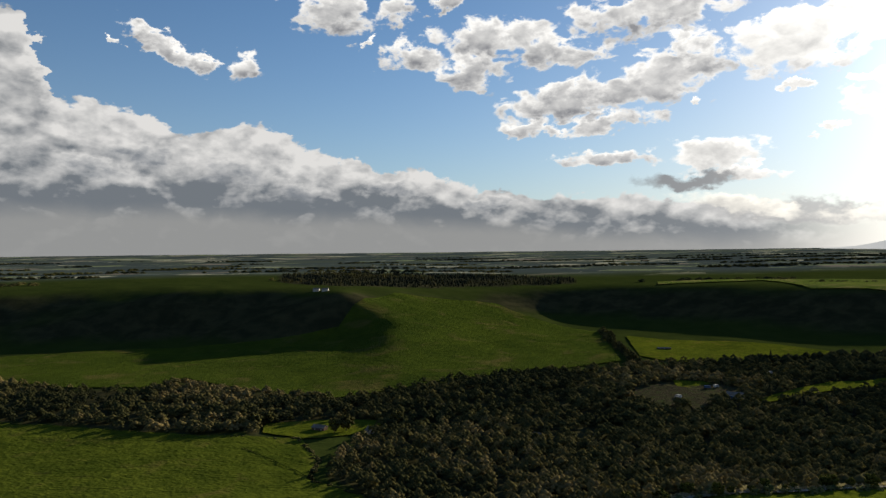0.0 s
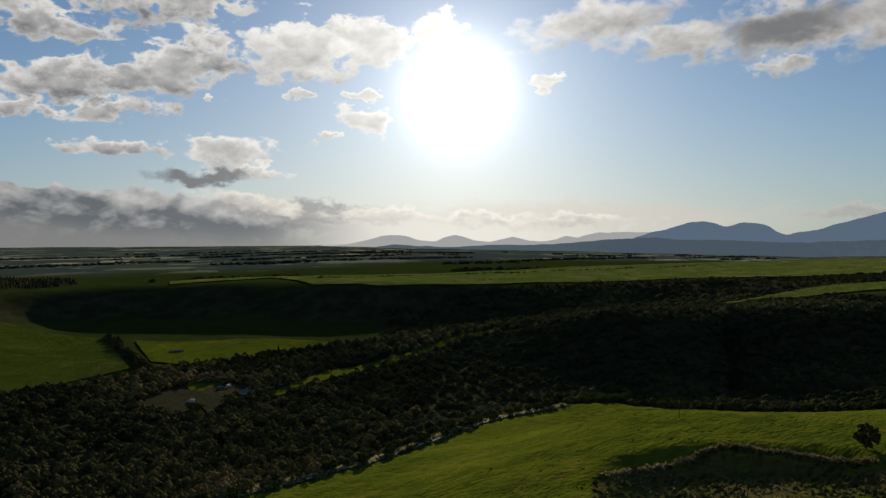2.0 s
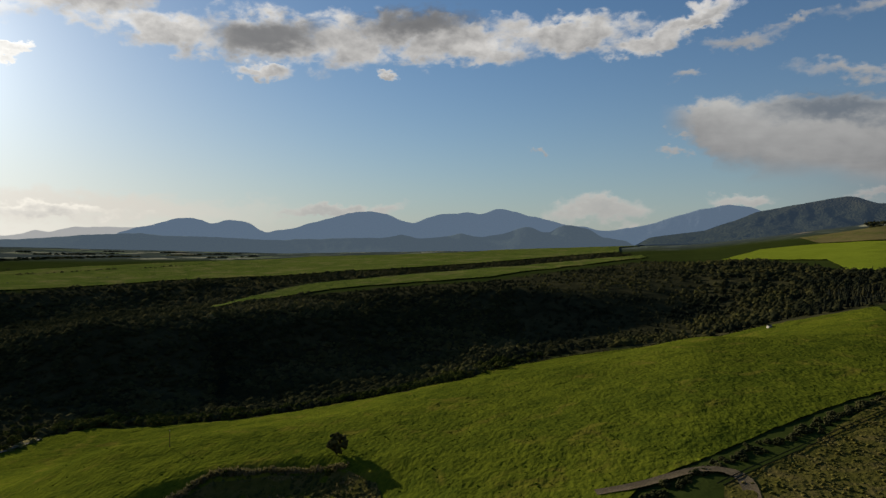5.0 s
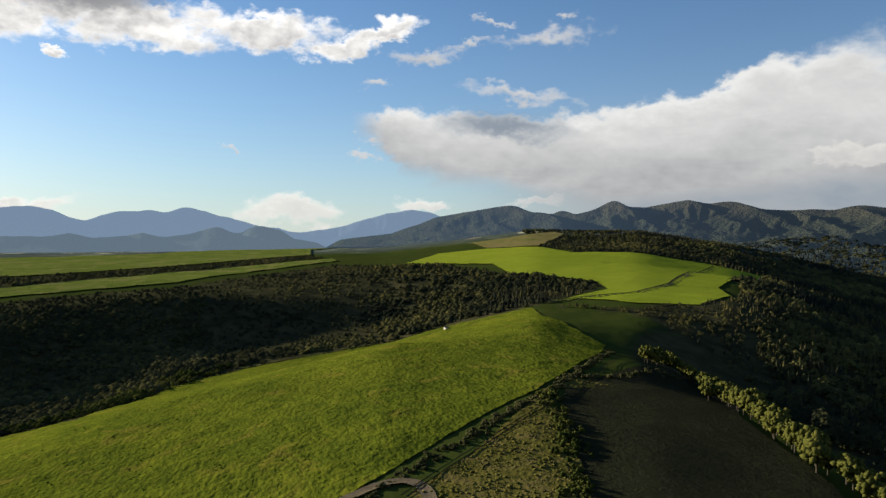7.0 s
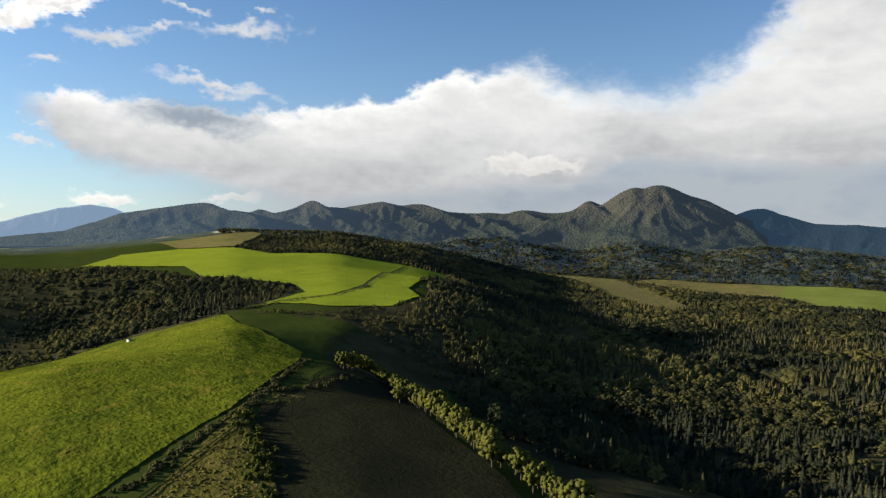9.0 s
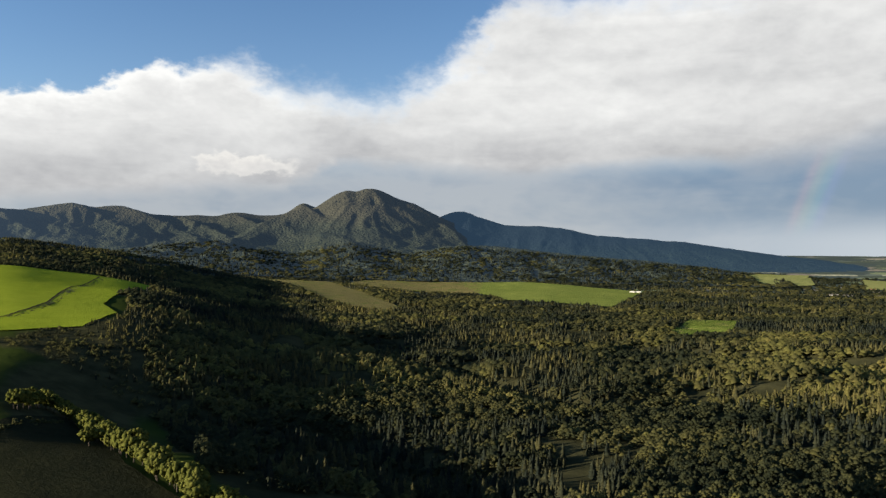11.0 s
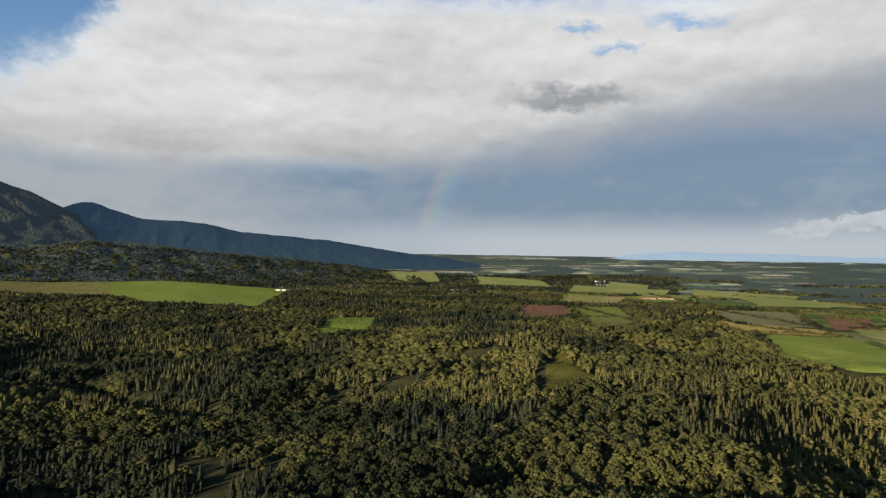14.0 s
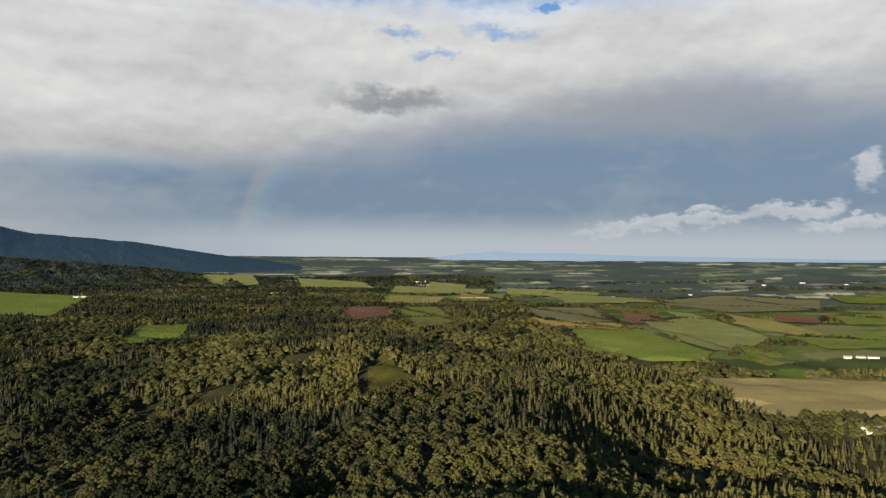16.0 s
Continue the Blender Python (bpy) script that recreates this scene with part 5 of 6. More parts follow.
def build_massif():
    """The wooded chain, the volcano with its spurs, and the terraces at their feet: one stretch of land."""
    b = np.arange(89.5, 175.0, 0.125)
    r = np.concatenate([np.linspace(2850, 3600, 62), np.linspace(3612, 4560, 96)[:], np.linspace(4580, 4880, 6)])
    B, R = np.meshgrid(np.radians(b), r, indexing="ij")
    x, y = R * np.sin(B), R * np.cos(B)
    base = height(x, y) - 5
    layers, skyline = [base], np.full(len(b), -3.0)
    for key, foot, crest, power, lower in (("green", 3100, 4540, 1.7, 0.0), ("volcano", 2900, 4250, 2.1, 0.0), ("knoll", 2870, 3620, 1.25, 0.55), ("hump", 2860, 3230, 1.0, 0.25)):
        line = np.array(RANGES[key])
        top = np.interp(b, line[:, 0], line[:, 1], left=-6, right=-6)
        if lower:
            top = top - lower * fade(138, 132, b) + 0.10 * fade(140, 146, b)
        top = np.convolve(np.pad(top, 2, mode="edge"), np.array([1, 2, 3, 2, 1]) / 9, "valid") + 0.03 * fbm(b, 0 * b, 0.9, 3, 20 + foot)
        skyline = np.maximum(skyline, top)
        peak = EYE + crest * np.tan(np.radians(top))[:, None]
        t = np.clip((R - foot) / (crest - foot), 0, 1)
        layers.append(np.where(R <= crest, base + np.clip(peak - base, -40, None) * t ** power, peak - 0.4 * (R - crest)))
    for spur in SPURS:
        pts = np.array([(d * math.sin(radians(q)), d * math.cos(radians(q)), 150 + d * math.tan(radians(e))) for q, e, d in spur])
        for p0, p1 in zip(pts, pts[1:]):
            ax, ay = p1[0] - p0[0], p1[1] - p0[1]
            wx, wy = x + 28 * fbm(x, y, 170, 3, 88), y + 28 * fbm(x, y, 170, 3, 89)
            u = np.clip(((wx - p0[0]) * ax + (wy - p0[1]) * ay) / (ax * ax + ay * ay), 0, 1)
            off = np.hypot(wx - p0[0] - u * ax, wy - p0[1] - u * ay)
            layers.append(p0[2] + u * (p1[2] - p0[2]) - 0.5 * off)
    z = smooth_max(layers, 9.0)
    relief = np.clip(z - base, 0, 260)
    # ravines: down the flanks of the peak, and down the other slopes towards the valley
    px, py = x - PEAK[1] * math.sin(radians(PEAK[0])), y - PEAK[1] * math.cos(radians(PEAK[0]))
    ring, out = np.degrees(np.arctan2(px, py)), np.hypot(px, py)
    cone = fade(900, 450, out)
    swirl = ring + 14 * fbm(x, y, 300, 3, 61)
    radial = np.abs(vnoise(swirl / 17, out / 900, 62)) * 1.0 + 0.5 * np.abs(vnoise(swirl / 7, out / 400, 63))
    wander = np.degrees(B) + 1.5 * fbm(x, y, 420, 3, 64)
    down = np.abs(vnoise(wander * 0.62, R / 520, 65)) + 0.5 * np.abs(vnoise(wander * 1.5, R / 240, 66)) + 0.25 * np.abs(vnoise(wander * 3.2, R / 120, 67))
    cut = cone * radial * 0.065 + (1 - cone) * down * 0.085
    lid = EYE + R * np.tan(np.radians(skyline))[:, None]
    below = fade(0, 55, lid - z)
    z = z - relief * (cut - 0.05) * below - 26 * below * np.clip(relief / 60, 0, 1) * np.abs(fbm(x, y, 190, 4, 68))
    # teeth of small ravines along the front of the long terrace
    teeth = fade(143, 147, np.degrees(B)) * fade(2900, 3020, R) * fade(3560, 3350, R)
    z -= teeth * 9 * np.clip(vnoise(np.degrees(B) * 1.15 + R / 260 + 0.5 * fbm(x, y, 200, 2, 71), 0 * B, 69), -0.1, 1)
    z += np.clip(relief / 12, 0, 1) * 1.3 * fbm(x, y, 18, 2, 70)
    z = np.minimum(z, lid + 1.2 * vnoise(x / 16, y / 16, 4))
    MASSIF.extend((b, r, z))
    n, k = B.shape
    i = np.arange(n - 1)[:, None] * k + np.arange(k - 1)
    quads = np.stack([i, i + 1, i + k + 1, i + k], -1).reshape(-1, 4)
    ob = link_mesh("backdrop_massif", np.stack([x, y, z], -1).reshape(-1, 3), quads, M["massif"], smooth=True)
    return tagged(ob, "wooded mountain chain with an old volcano and gullied spurs", "mountain", kind="structure")


build_massif()

# ---- woods ----
RNG = np.random.default_rng(7)
OCTA = np.array([(1, 0, 0), (0, 1, 0), (-1, 0, 0), (0, -1, 0), (0, 0, 1), (0, 0, -1)], float)
OCTA_FACES = np.array([(0, 1, 4), (1, 2, 4), (2, 3, 4), (3, 0, 4), (1, 0, 5), (2, 1, 5), (3, 2, 5), (0, 3, 5)])


def leafy(clumps, rng, spread=0.36, low=0.18, size=0.2):
    """An uneven crown of leaf clumps on a tree one metre high: corners and triangles."""
    verts, faces = [], []
    for k in range(clumps):
        u = rng.uniform(-1, 1)
        a = 2.4 * k + rng.uniform(-0.5, 0.5)
        w = math.sqrt(max(0.0, 1 - u * u))
        reach = rng.uniform(0.55, 1.0)
        mid = np.array([w * math.cos(a) * spread * reach, w * math.sin(a) * spread * reach, low + (1 - low) * 0.5 * (1 + u * 0.8 * reach)])
        s = size * rng.uniform(0.7, 1.25)
        turn = np.array(Euler(rng.uniform(0, 6.3, 3)).to_matrix())
        faces.append(OCTA_FACES + len(verts) * 6)
        verts.append(mid + (OCTA * rng.uniform(0.65, 1.2, (6, 1)) * s) @ turn.T)
    return np.concatenate(verts), np.concatenate(faces)


def needled(tiers, sides, rng, width=0.22):
    """A conifer one metre high: ragged tiers of drooping boughs."""
    verts, faces = [], []
    for k in range(tiers):
        z0 = 0.08 + 0.80 * k / tiers
        z1 = min(1.0, z0 + 1.45 / tiers)
        w = width * (1 - 0.86 * k / tiers) * rng.uniform(0.9, 1.1)
        start = len(verts)
        for s in range(sides):
            a = 2 * math.pi * (s + 0.5 * (k % 2)) / sides + rng.uniform(-0.2, 0.2)
            q = w * (1.15 if s % 2 else 0.72) * rng.uniform(0.85, 1.15)
            verts.append((q * math.cos(a), q * math.sin(a), z0 + rng.uniform(-0.03, 0.03)))
        verts.append((0, 0, z1))
        faces += [(start + s, start + (s + 1) % sides, start + sides) for s in range(sides)]
    return np.array(verts), np.array(faces)


def lean(places):
    """Tint shift of the woods: yellower towards the far side of the valley, with light and shade painted in."""
    b = np.degrees(np.arctan2(places[:, 0], places[:, 1])) % 360
    r = np.hypot(places[:, 0], places[:, 1])
    # near stands are darkened for the ridge's shade, a shaded slope is lightened
    return (0.6 * fade(174, 192, b) + 0.7 * fade(186, 200, b)) * fade(260, 240, b) - 0.6 * fade(100, 70, b) - 0.6 * fade(104, 108, b) * fade(134, 128, b) * fade(900, 1100, r) - 0.8 * fade(134, 146, b) * fade(118, 128, b) * fade(180, 170, b) * fade(800, 500, r) + 1.1 * fade(156, 174, b) * fade(215, 200, b) * fade(520, 720, r) * fade(1500, 1200, r) - 1.1 * fade(2500, 2800, r) + 0.4 * fade(108, 115, b) * fade(150, 140, b) * fade(600, 800, r)


def spread_trees(name, templates, places, heights, widths, material, label, category="woodland", lift=0.0):
    """Very many trees of one kind, joined into one stand."""
    if not len(places):
        return None
    pick = RNG.integers(0, len(templates), len(places))
    turn = RNG.uniform(0, 2 * math.pi, len(places))
    tint = np.clip(RNG.normal(0.27, 0.15, len(places)) + 0.42 * fbm(places[:, 0], places[:, 1], 95, 3, 91) + 0.75 * (plots(places[:, 0], places[:, 1], 105, 31) - 0.5) + 0.27 * lean(places), 0, 1)
    ground_z = footing(places[:, 0], places[:, 1]) + lift
    all_v, all_f, all_t, count = [], [], [], 0
    for k, (tv, tf) in enumerate(templates):
        sel = np.nonzero(pick == k)[0]
        if not len(sel):
            continue
        c, s, h, w = np.cos(turn[sel])[:, None], np.sin(turn[sel])[:, None], heights[sel][:, None], widths[sel][:, None]
        x = (tv[:, 0] * c - tv[:, 1] * s) * w + places[sel, 0][:, None]
        y = (tv[:, 0] * s + tv[:, 1] * c) * w + places[sel, 1][:, None]
        z = tv[:, 2] * h + ground_z[sel][:, None] - 0.3
        all_v.append(np.stack([x, y, z], -1).reshape(-1, 3))
        all_f.append((tf[None] + (np.arange(len(sel)) * len(tv))[:, None, None]).reshape(-1, 3) + count)
        all_t.append(np.repeat(tint[sel], len(tv)))
        count += len(sel) * len(tv)
    ob = link_mesh(name, np.concatenate(all_v), np.concatenate(all_f), material)
    ob.data.attributes.new("tint", "FLOAT", "POINT").data.foreach_set("value", np.concatenate(all_t).astype(np.float32))
    return tagged(ob, label, category, kind="stuff")


FIELDS = [corners for _, kind, corners in PARCELS if kind not in ("wood", "scrub")]


def scatter(lo, hi, start, stop, spacing):
    """Places over a sector of the plan, one to each square of that spacing."""
    area = math.radians(stop - start) / 2 * (hi * hi - lo * lo)
    n = int(area / spacing ** 2)
    r = np.sqrt(RNG.uniform(lo * lo, hi * hi, n))
    b = np.radians(RNG.uniform(start, stop, n))
    return np.stack([r * np.sin(b), r * np.cos(b)], -1)


OPEN_EDGE = 22.0
GLADES = [corners for name, _, corners in PARCELS if name.startswith("clear_slope")]


def within_woods(places, names, open_fields=True):
    keep = np.zeros(len(places), bool)
    for n in names:
        keep |= inside(WOODS[n], places[:, 0], places[:, 1])
    if open_fields:
        back_ = places * (1 + OPEN_EDGE / np.maximum(np.hypot(places[:, 0], places[:, 1]), 1))[:, None]
        raised = footing(places[:, 0], places[:, 1]) > height(places[:, 0], places[:, 1]) + 2.5
        for corners in FIELDS:
            keep &= raised | ~(inside(corners, places[:, 0], places[:, 1]) | (inside(corners, back_[:, 0], back_[:, 1]) & (np.hypot(*places.T) > 1100)))
    for corners in GLADES:
        # no trees sunward of the open glades
        for gap in (8.0, 16.0):
            keep &= ~inside(corners, places[:, 0] - gap * math.sin(radians(SUN_BEARING)), places[:, 1] - gap * math.cos(radians(SUN_BEARING)))
    return places[keep]


def caps(clumps, rng, spread=0.36, low=0.25, size=0.24):
    """A crown of domed leaf clumps on a tree one metre high, for stands seen from above."""
    verts, faces = [], []
    for k in range(clumps):
        a, q = 2.4 * k + rng.uniform(-0.5, 0.5), spread * math.sqrt((k + 0.5) / clumps)
        z = low + (1 - low) * (1 - 0.75 * (q / spread) ** 2) * rng.uniform(0.72, 1.0)
        s = size * rng.uniform(0.75, 1.3)
        start = len(verts)
        for j in range(5):
            b = 1.2566 * j + rng.uniform(-0.3, 0.3)
            w = s * rng.uniform(0.8, 1.25)
            verts.append((q * math.cos(a) + w * math.cos(b), q * math.sin(a) + w * math.sin(b), z - s * rng.uniform(0.7, 1.4)))
        verts.append((q * math.cos(a) + s * rng.uniform(-0.2, 0.2), q * math.sin(a) + s * rng.uniform(-0.2, 0.2), z))
        faces += [(start + j, start + (j + 1) % 5, start + 5) for j in range(5)]
    return np.array(verts), np.array(faces)


near_leaf = [caps(26, RNG, spread=0.40, low=0.20, size=0.115) for _ in range(7)]
mid_leaf = [caps(10, RNG, spread=0.38, size=0.17) for _ in range(6)]
far_leaf = [caps(4, RNG, spread=0.3, size=0.34) for _ in range(6)]
least_leaf = [caps(2, RNG, spread=0.22, size=0.42) for _ in range(5)]
near_pine = [needled(7, 7, RNG, 0.19) for _ in range(6)]
mid_pine = [needled(4, 6, RNG, 0.19) for _ in range(5)]
far_pine = [needled(2, 5, RNG, 0.21) for _ in range(5)]


def plots(x, y, size, seed):
    """A value from 0 to 1 for each stand of a wood: uneven blocks of about that size."""
    x, y = x + 0.35 * size * fbm(x, y, size * 0.6, 3, seed), y + 0.35 * size * fbm(x, y, size * 0.6, 3, seed + 1)
    ix, iy = np.floor(x / size), np.floor(y / size)
    best, value = np.full(x.shape, 1e9), np.zeros(x.shape)
    for dx in (-1, 0, 1):
        for dy in (-1, 0, 1):
            cx, cy = ix + dx, iy + dy
            d = np.hypot(x / size - cx - lattice(cx, cy, seed + 2), y / size - cy - lattice(cx, cy, seed + 3))
            nearer = d < best
            best, value = np.where(nearer, d, best), np.where(nearer, lattice(cx, cy, seed + 4), value)
    return value

BANDS = ((150, 450, 5.2, 0), (450, 740, 6.2, 1), (740, 1000, 6.8, 2), (1000, 1700, 9.5, 2), (1700, 2600, 13.0, 2), (2600, 3550, 16.5, 3))
WOODS["slope_wood"] = np.array([(d * math.sin(radians(q)), d * math.cos(radians(q))) for q, d in ((110, 2860), (118, 2860), (132, 2860), (145, 2860), (160, 2880), (171, 2880), (171, 3540), (158, 3560), (145, 3560), (132, 3560), (118, 3560), (110, 3560))])
NAMES = ("grove", "slope_wood", "plateau_wood", "belt_wood", "valley_wood", "right_wood", "brow_wood")
for lo, hi, spacing, level in BANDS:
    spots = within_woods(scatter(lo, hi, -36, 222, spacing), NAMES)
    b = np.degrees(np.arctan2(spots[:, 0], spots[:, 1]))
    b = np.where(b < -60, b + 360, b)
    r = np.hypot(spots[:, 0], spots[:, 1])
    shown = (r > 300) | (b < 112)
    gaps = (b > 100) | (fbm(spots[:, 0], spots[:, 1], 45, 3, 63) + RNG.normal(0, 0.25, len(spots)) > -0.28 - 0.3 * (b < 58))
    gaps &= (b < 112) | (np.abs(fbm(spots[:, 0], spots[:, 1], 210, 3, 29)) > 0.022)
    # rides and thin places between the stands
    gaps &= (b < 112) | (r > 1500) | (fbm(spots[:, 0], spots[:, 1], 26, 2, 83) + RNG.normal(0, 0.15, len(spots)) > -0.62)
    # the far right of the plain is open farmland with shelter belts
    farm = (b > 191) & (r > np.interp(b, (191, 194, 206, 215), (2600, 2150, 1180, 960)))
    gaps &= ~farm | (np.sin(spots[:, 1] / 62 + 0.004 * spots[:, 0] + 3 * fbm(spots[:, 0], spots[:, 1], 600, 2, 14)) + 0.9 * fbm(spots[:, 0], spots[:, 1], 240, 3, 15) > 0.72)
    spots, b, r = spots[shown & gaps], b[shown & gaps], r[shown & gaps]
    stand = 0.55 * fbm(spots[:, 0], spots[:, 1], 130, 3, 51) + 0.75 * (plots(spots[:, 0], spots[:, 1], 120, 57) - 0.5) + 0.10 * fade(190, 170, b) * fade(120, 130, b) * fade(700, 500, r) * 0.5 + 0.10 * fade(112, 125, b) * fade(200, 160, b) * fade(330, 450, r) - 0.5 * fade(105, 95, b)
    pine = stand + RNG.normal(0, 0.11, len(spots)) > 0.17
    pine |= (b < 25) & (r > 1000)
    big = max(1.0, spacing / 8.5)
    for kind, sel, kit, mat, word in (("conifer_wood", pine, (near_pine, mid_pine, far_pine, far_pine)[level], "needle", "dense dark green conifer plantation on the valley floor"),
                                      ("broadleaf_wood", ~pine & (b >= 58), (near_leaf, mid_leaf, far_leaf, least_leaf)[level], "leaf", "mixed broadleaf woodland in olive and yellow-green"),
                                      ("alder_wood", ~pine & (b < 58), (mid_leaf, mid_leaf, far_leaf, least_leaf)[level], "alder", "brownish riverside wood of alder and thorn")):
        p = spots[sel]
        size = RNG.uniform(0.55, 1.3, len(p)) * (1 + 0.25 * fbm(p[:, 0], p[:, 1], 60, 2, 77))
        size *= 0.8 + 0.3 * fade(62, 56, b[sel]) * fade(1000, 800, r[sel]) + 0.5 * fade(105, 130, b[sel]) + 0.25 * fade(92, 98, b[sel]) * fade(110, 104, b[sel]) - 0.3 * fade(58, 62, b[sel]) * fade(98, 92, b[sel])
        size *= 1 - 0.5 * fade(110, 113, b[sel]) * fade(127, 121, b[sel]) * fade(560, 600, r[sel]) * fade(1050, 950, r[sel])
        tall = size * (7.8 if kind == "conifer_wood" else 6.8) * big ** 0.12
        wide = tall * (1.2 if kind == "conifer_wood" else (0.92 if level == 0 else 1.12 if spacing < 7 else 1.3)) * big ** 0.7
        spread_trees(kind, kit, p, tall, wide, M[mat], word)

# bushes on the shaded hill and in the gully by the ridge field
for name, lo, hi, spacing in (("hill_wood", 330, 1000, 6.0), ("crest_scrub", 690, 1150, 8.0), ("gap_wood", 900, 2000, 11.0), ("bank_wood", 420, 820, 4.4), ("shrub_patch", 150, 290, 1.7)):
    p = within_woods(scatter(lo, hi, 15, 100, spacing), (name,), name != "shrub_patch")
    size = RNG.uniform(0.6, 1.4, len(p)) * (0.9 if name == "shrub_patch" else 4.5 if name == "gap_wood" else 3.7) * (1 + 0.7 * fbm(p[:, 0], p[:, 1], 14, 3, 34))
    spread_trees("scrub_wood", far_leaf, p, size, size * 1.5, M[{"hill_wood": "brush", "crest_scrub": "brush", "gap_wood": "brush", "bank_wood": "leaf", "shrub_patch": "weed"}[name]],
                 {"hill_wood": "low dark scrub of bushes on a slope", "crest_scrub": "thin dark scrub along the brow of a hill", "gap_wood": "dark bushy slope between plateau pastures", "bank_wood": "green bushes and young trees below the ridge field", "shrub_patch": "pale tall weeds filling a hollow"}[name], "scrub", 0.6 if name == "shrub_patch" else 0.0)

# copses and shelter belts on the far plain ahead
p = scatter(1330, 3300, -36, 62, 17.0)
belts = np.sin(p[:, 1] / 46 + 3 * fbm(p[:, 0], p[:, 1], 700, 2, 14)) + 1.3 * fbm(p[:, 0], p[:, 1], 260, 3, 15)
p = p[belts > 0.95]
for corners in FIELDS:
    p = p[~inside(corners, p[:, 0], p[:, 1])]
size = RNG.uniform(0.7, 1.3, len(p))
spread_trees("copses", far_leaf, p, size * 6.0, size * 12.0, M["leaf"], "dark copses and shelter belts on the plain")

# ---- hedges, banks, tracks ----
def along(points, gap, jitter=0.0):
    """Places at even gaps along a route, with their headings."""
    seg = np.diff(points, axis=0)
    length = np.hypot(seg[:, 0], seg[:, 1])
    s = np.concatenate([[0], np.cumsum(length)])
    at = np.arange(0, s[-1], gap)
    x, y = np.interp(at, s, points[:, 0]), np.interp(at, s, points[:, 1])
    k = np.clip(np.searchsorted(s, at, "right") - 1, 0, len(seg) - 1)
    places = np.stack([x, y], -1) + RNG.normal(0, 1, (len(at), 2)) * jitter
    return places, np.arctan2(seg[k, 1], seg[k, 0])


def hedge(name, points, gap, jitter, tall, wide, kit, material, label, category="hedge", rows=1, lift=0.0):
    places = np.concatenate([along(points, gap, jitter)[0] for _ in range(rows)])
    size = RNG.uniform(0.55, 1.35, len(places)) * (1 + 0.5 * fbm(places[:, 0], places[:, 1], 30, 2, 5))
    return spread_trees(name, kit, places, size * tall, size * wide, material, label, category, lift)


def blades(count, rng):
    """A tuft of upright blades, one metre high."""
    verts, faces = [], []
    for k in range(count):
        a, lean = rng.uniform(0, 6.3), rng.uniform(0.1, 0.6)
        d, s = np.array([math.cos(a), math.sin(a), 0]), np.array([-math.sin(a), math.cos(a), 0])
        foot = d * rng.uniform(0, 0.25)
        verts += [foot + s * 0.24, foot - s * 0.24, foot + d * lean + np.array([0, 0, rng.uniform(0.7, 1.0)])]
        faces.append((3 * k, 3 * k + 1, 3 * k + 2))
    return np.array(verts), np.array(faces)


reed_kit = [blades(9, RNG) for _ in range(4)]
tuft_kit = [leafy(1, RNG, spread=0.2, low=0.0, size=0.6) for _ in range(5)]
bush_kit = [leafy(12, RNG, spread=0.42, low=0.05, size=0.24) for _ in range(5)]

hedge("hedge", ROUTES["field_hedge"], 1.7, 1.5, 1.6, 2.6, bush_kit, M["brush"], "untrimmed brown-green hedge along a field track", rows=2)
hedge("hedge", ROUTES["gully_hedge"], 2.0, 2.6, 2.6, 2.8, bush_kit, M["willow"], "row of pale shrubs between two pastures", rows=2)
hedge("hedge", ROUTES["cross_hedge"], 1.8, 1.8, 2.0, 2.6, bush_kit, M["brush"], "low hedge at the end of a pasture")
hedge("hedge", ROUTES["field_wall"], 2.6, 0.9, 1.3, 2.4, bush_kit, M["brush"], "low dark hedge along the ridge field", rows=2)
hedge("hedge", ROUTES["low_wall"], 2.8, 0.8, 1.2, 2.2, bush_kit, M["brush"], "low dark hedge round the valley meadow", rows=2)
hedge("hedge", ROUTES["double_hedge"], 2.2, 3.0, 4.5, 4.8, mid_leaf, M["leaf"], "thick tree hedge between two meadows", rows=3)
hedge("hedge", ROUTES["bright_track"], 4.5, 2.5, 2.6, 4.0, mid_leaf, M["scrub"], "dark hedge across the bright crop field", rows=2)
hedge("hedge", ROUTES["plateau_row"], 9.0, 3.0, 4.0, 6.0, mid_leaf, M["leaf"], "thin tree line across the plateau", rows=2)
hedge("hedge", ROUTES["plateau_hedge"], 7.0, 3.0, 3.0, 5.0, mid_leaf, M["scrub"], "dark hedge between plateau pastures", rows=2)
hedge("hedge", ROUTES["strip_hedge"], 5.0, 2.0, 2.6, 4.0, mid_leaf, M["scrub"], "dark hedge above the valley woods", rows=2)
hedge("reed_bank", ROUTES["river_bank"] + np.array([-1.0, 3.0]), 0.5, 1.2, 1.9, 2.0, reed_kit, M["reed"], "pale dry reeds on the field's bank", "reeds", rows=4, lift=0.6)
hedge("reed_bank", ROUTES["near_bank"], 0.35, 0.7, 1.3, 1.5, reed_kit, M["reed"], "pale dry grass along a bank edge", "reeds", rows=3, lift=0.6)
hedge("hedge", ROUTES["near_bank"], 13.0, 1.2, 2.2, 2.4, bush_kit, M["willow"], "small pale bushes on a grassy bank")
hedge("hedge", ROUTES["river_bank"], 4.0, 2.5, 3.2, 3.8, bush_kit, M["scrub"], "bushes along the field's lower bank", rows=2)

hedge("hedge", ROUTES["bank_scrub"], 3.4, 9.0, 5.2, 6.0, mid_leaf, M["willow"], "thick belt of green bushes below the ridge field", rows=5)

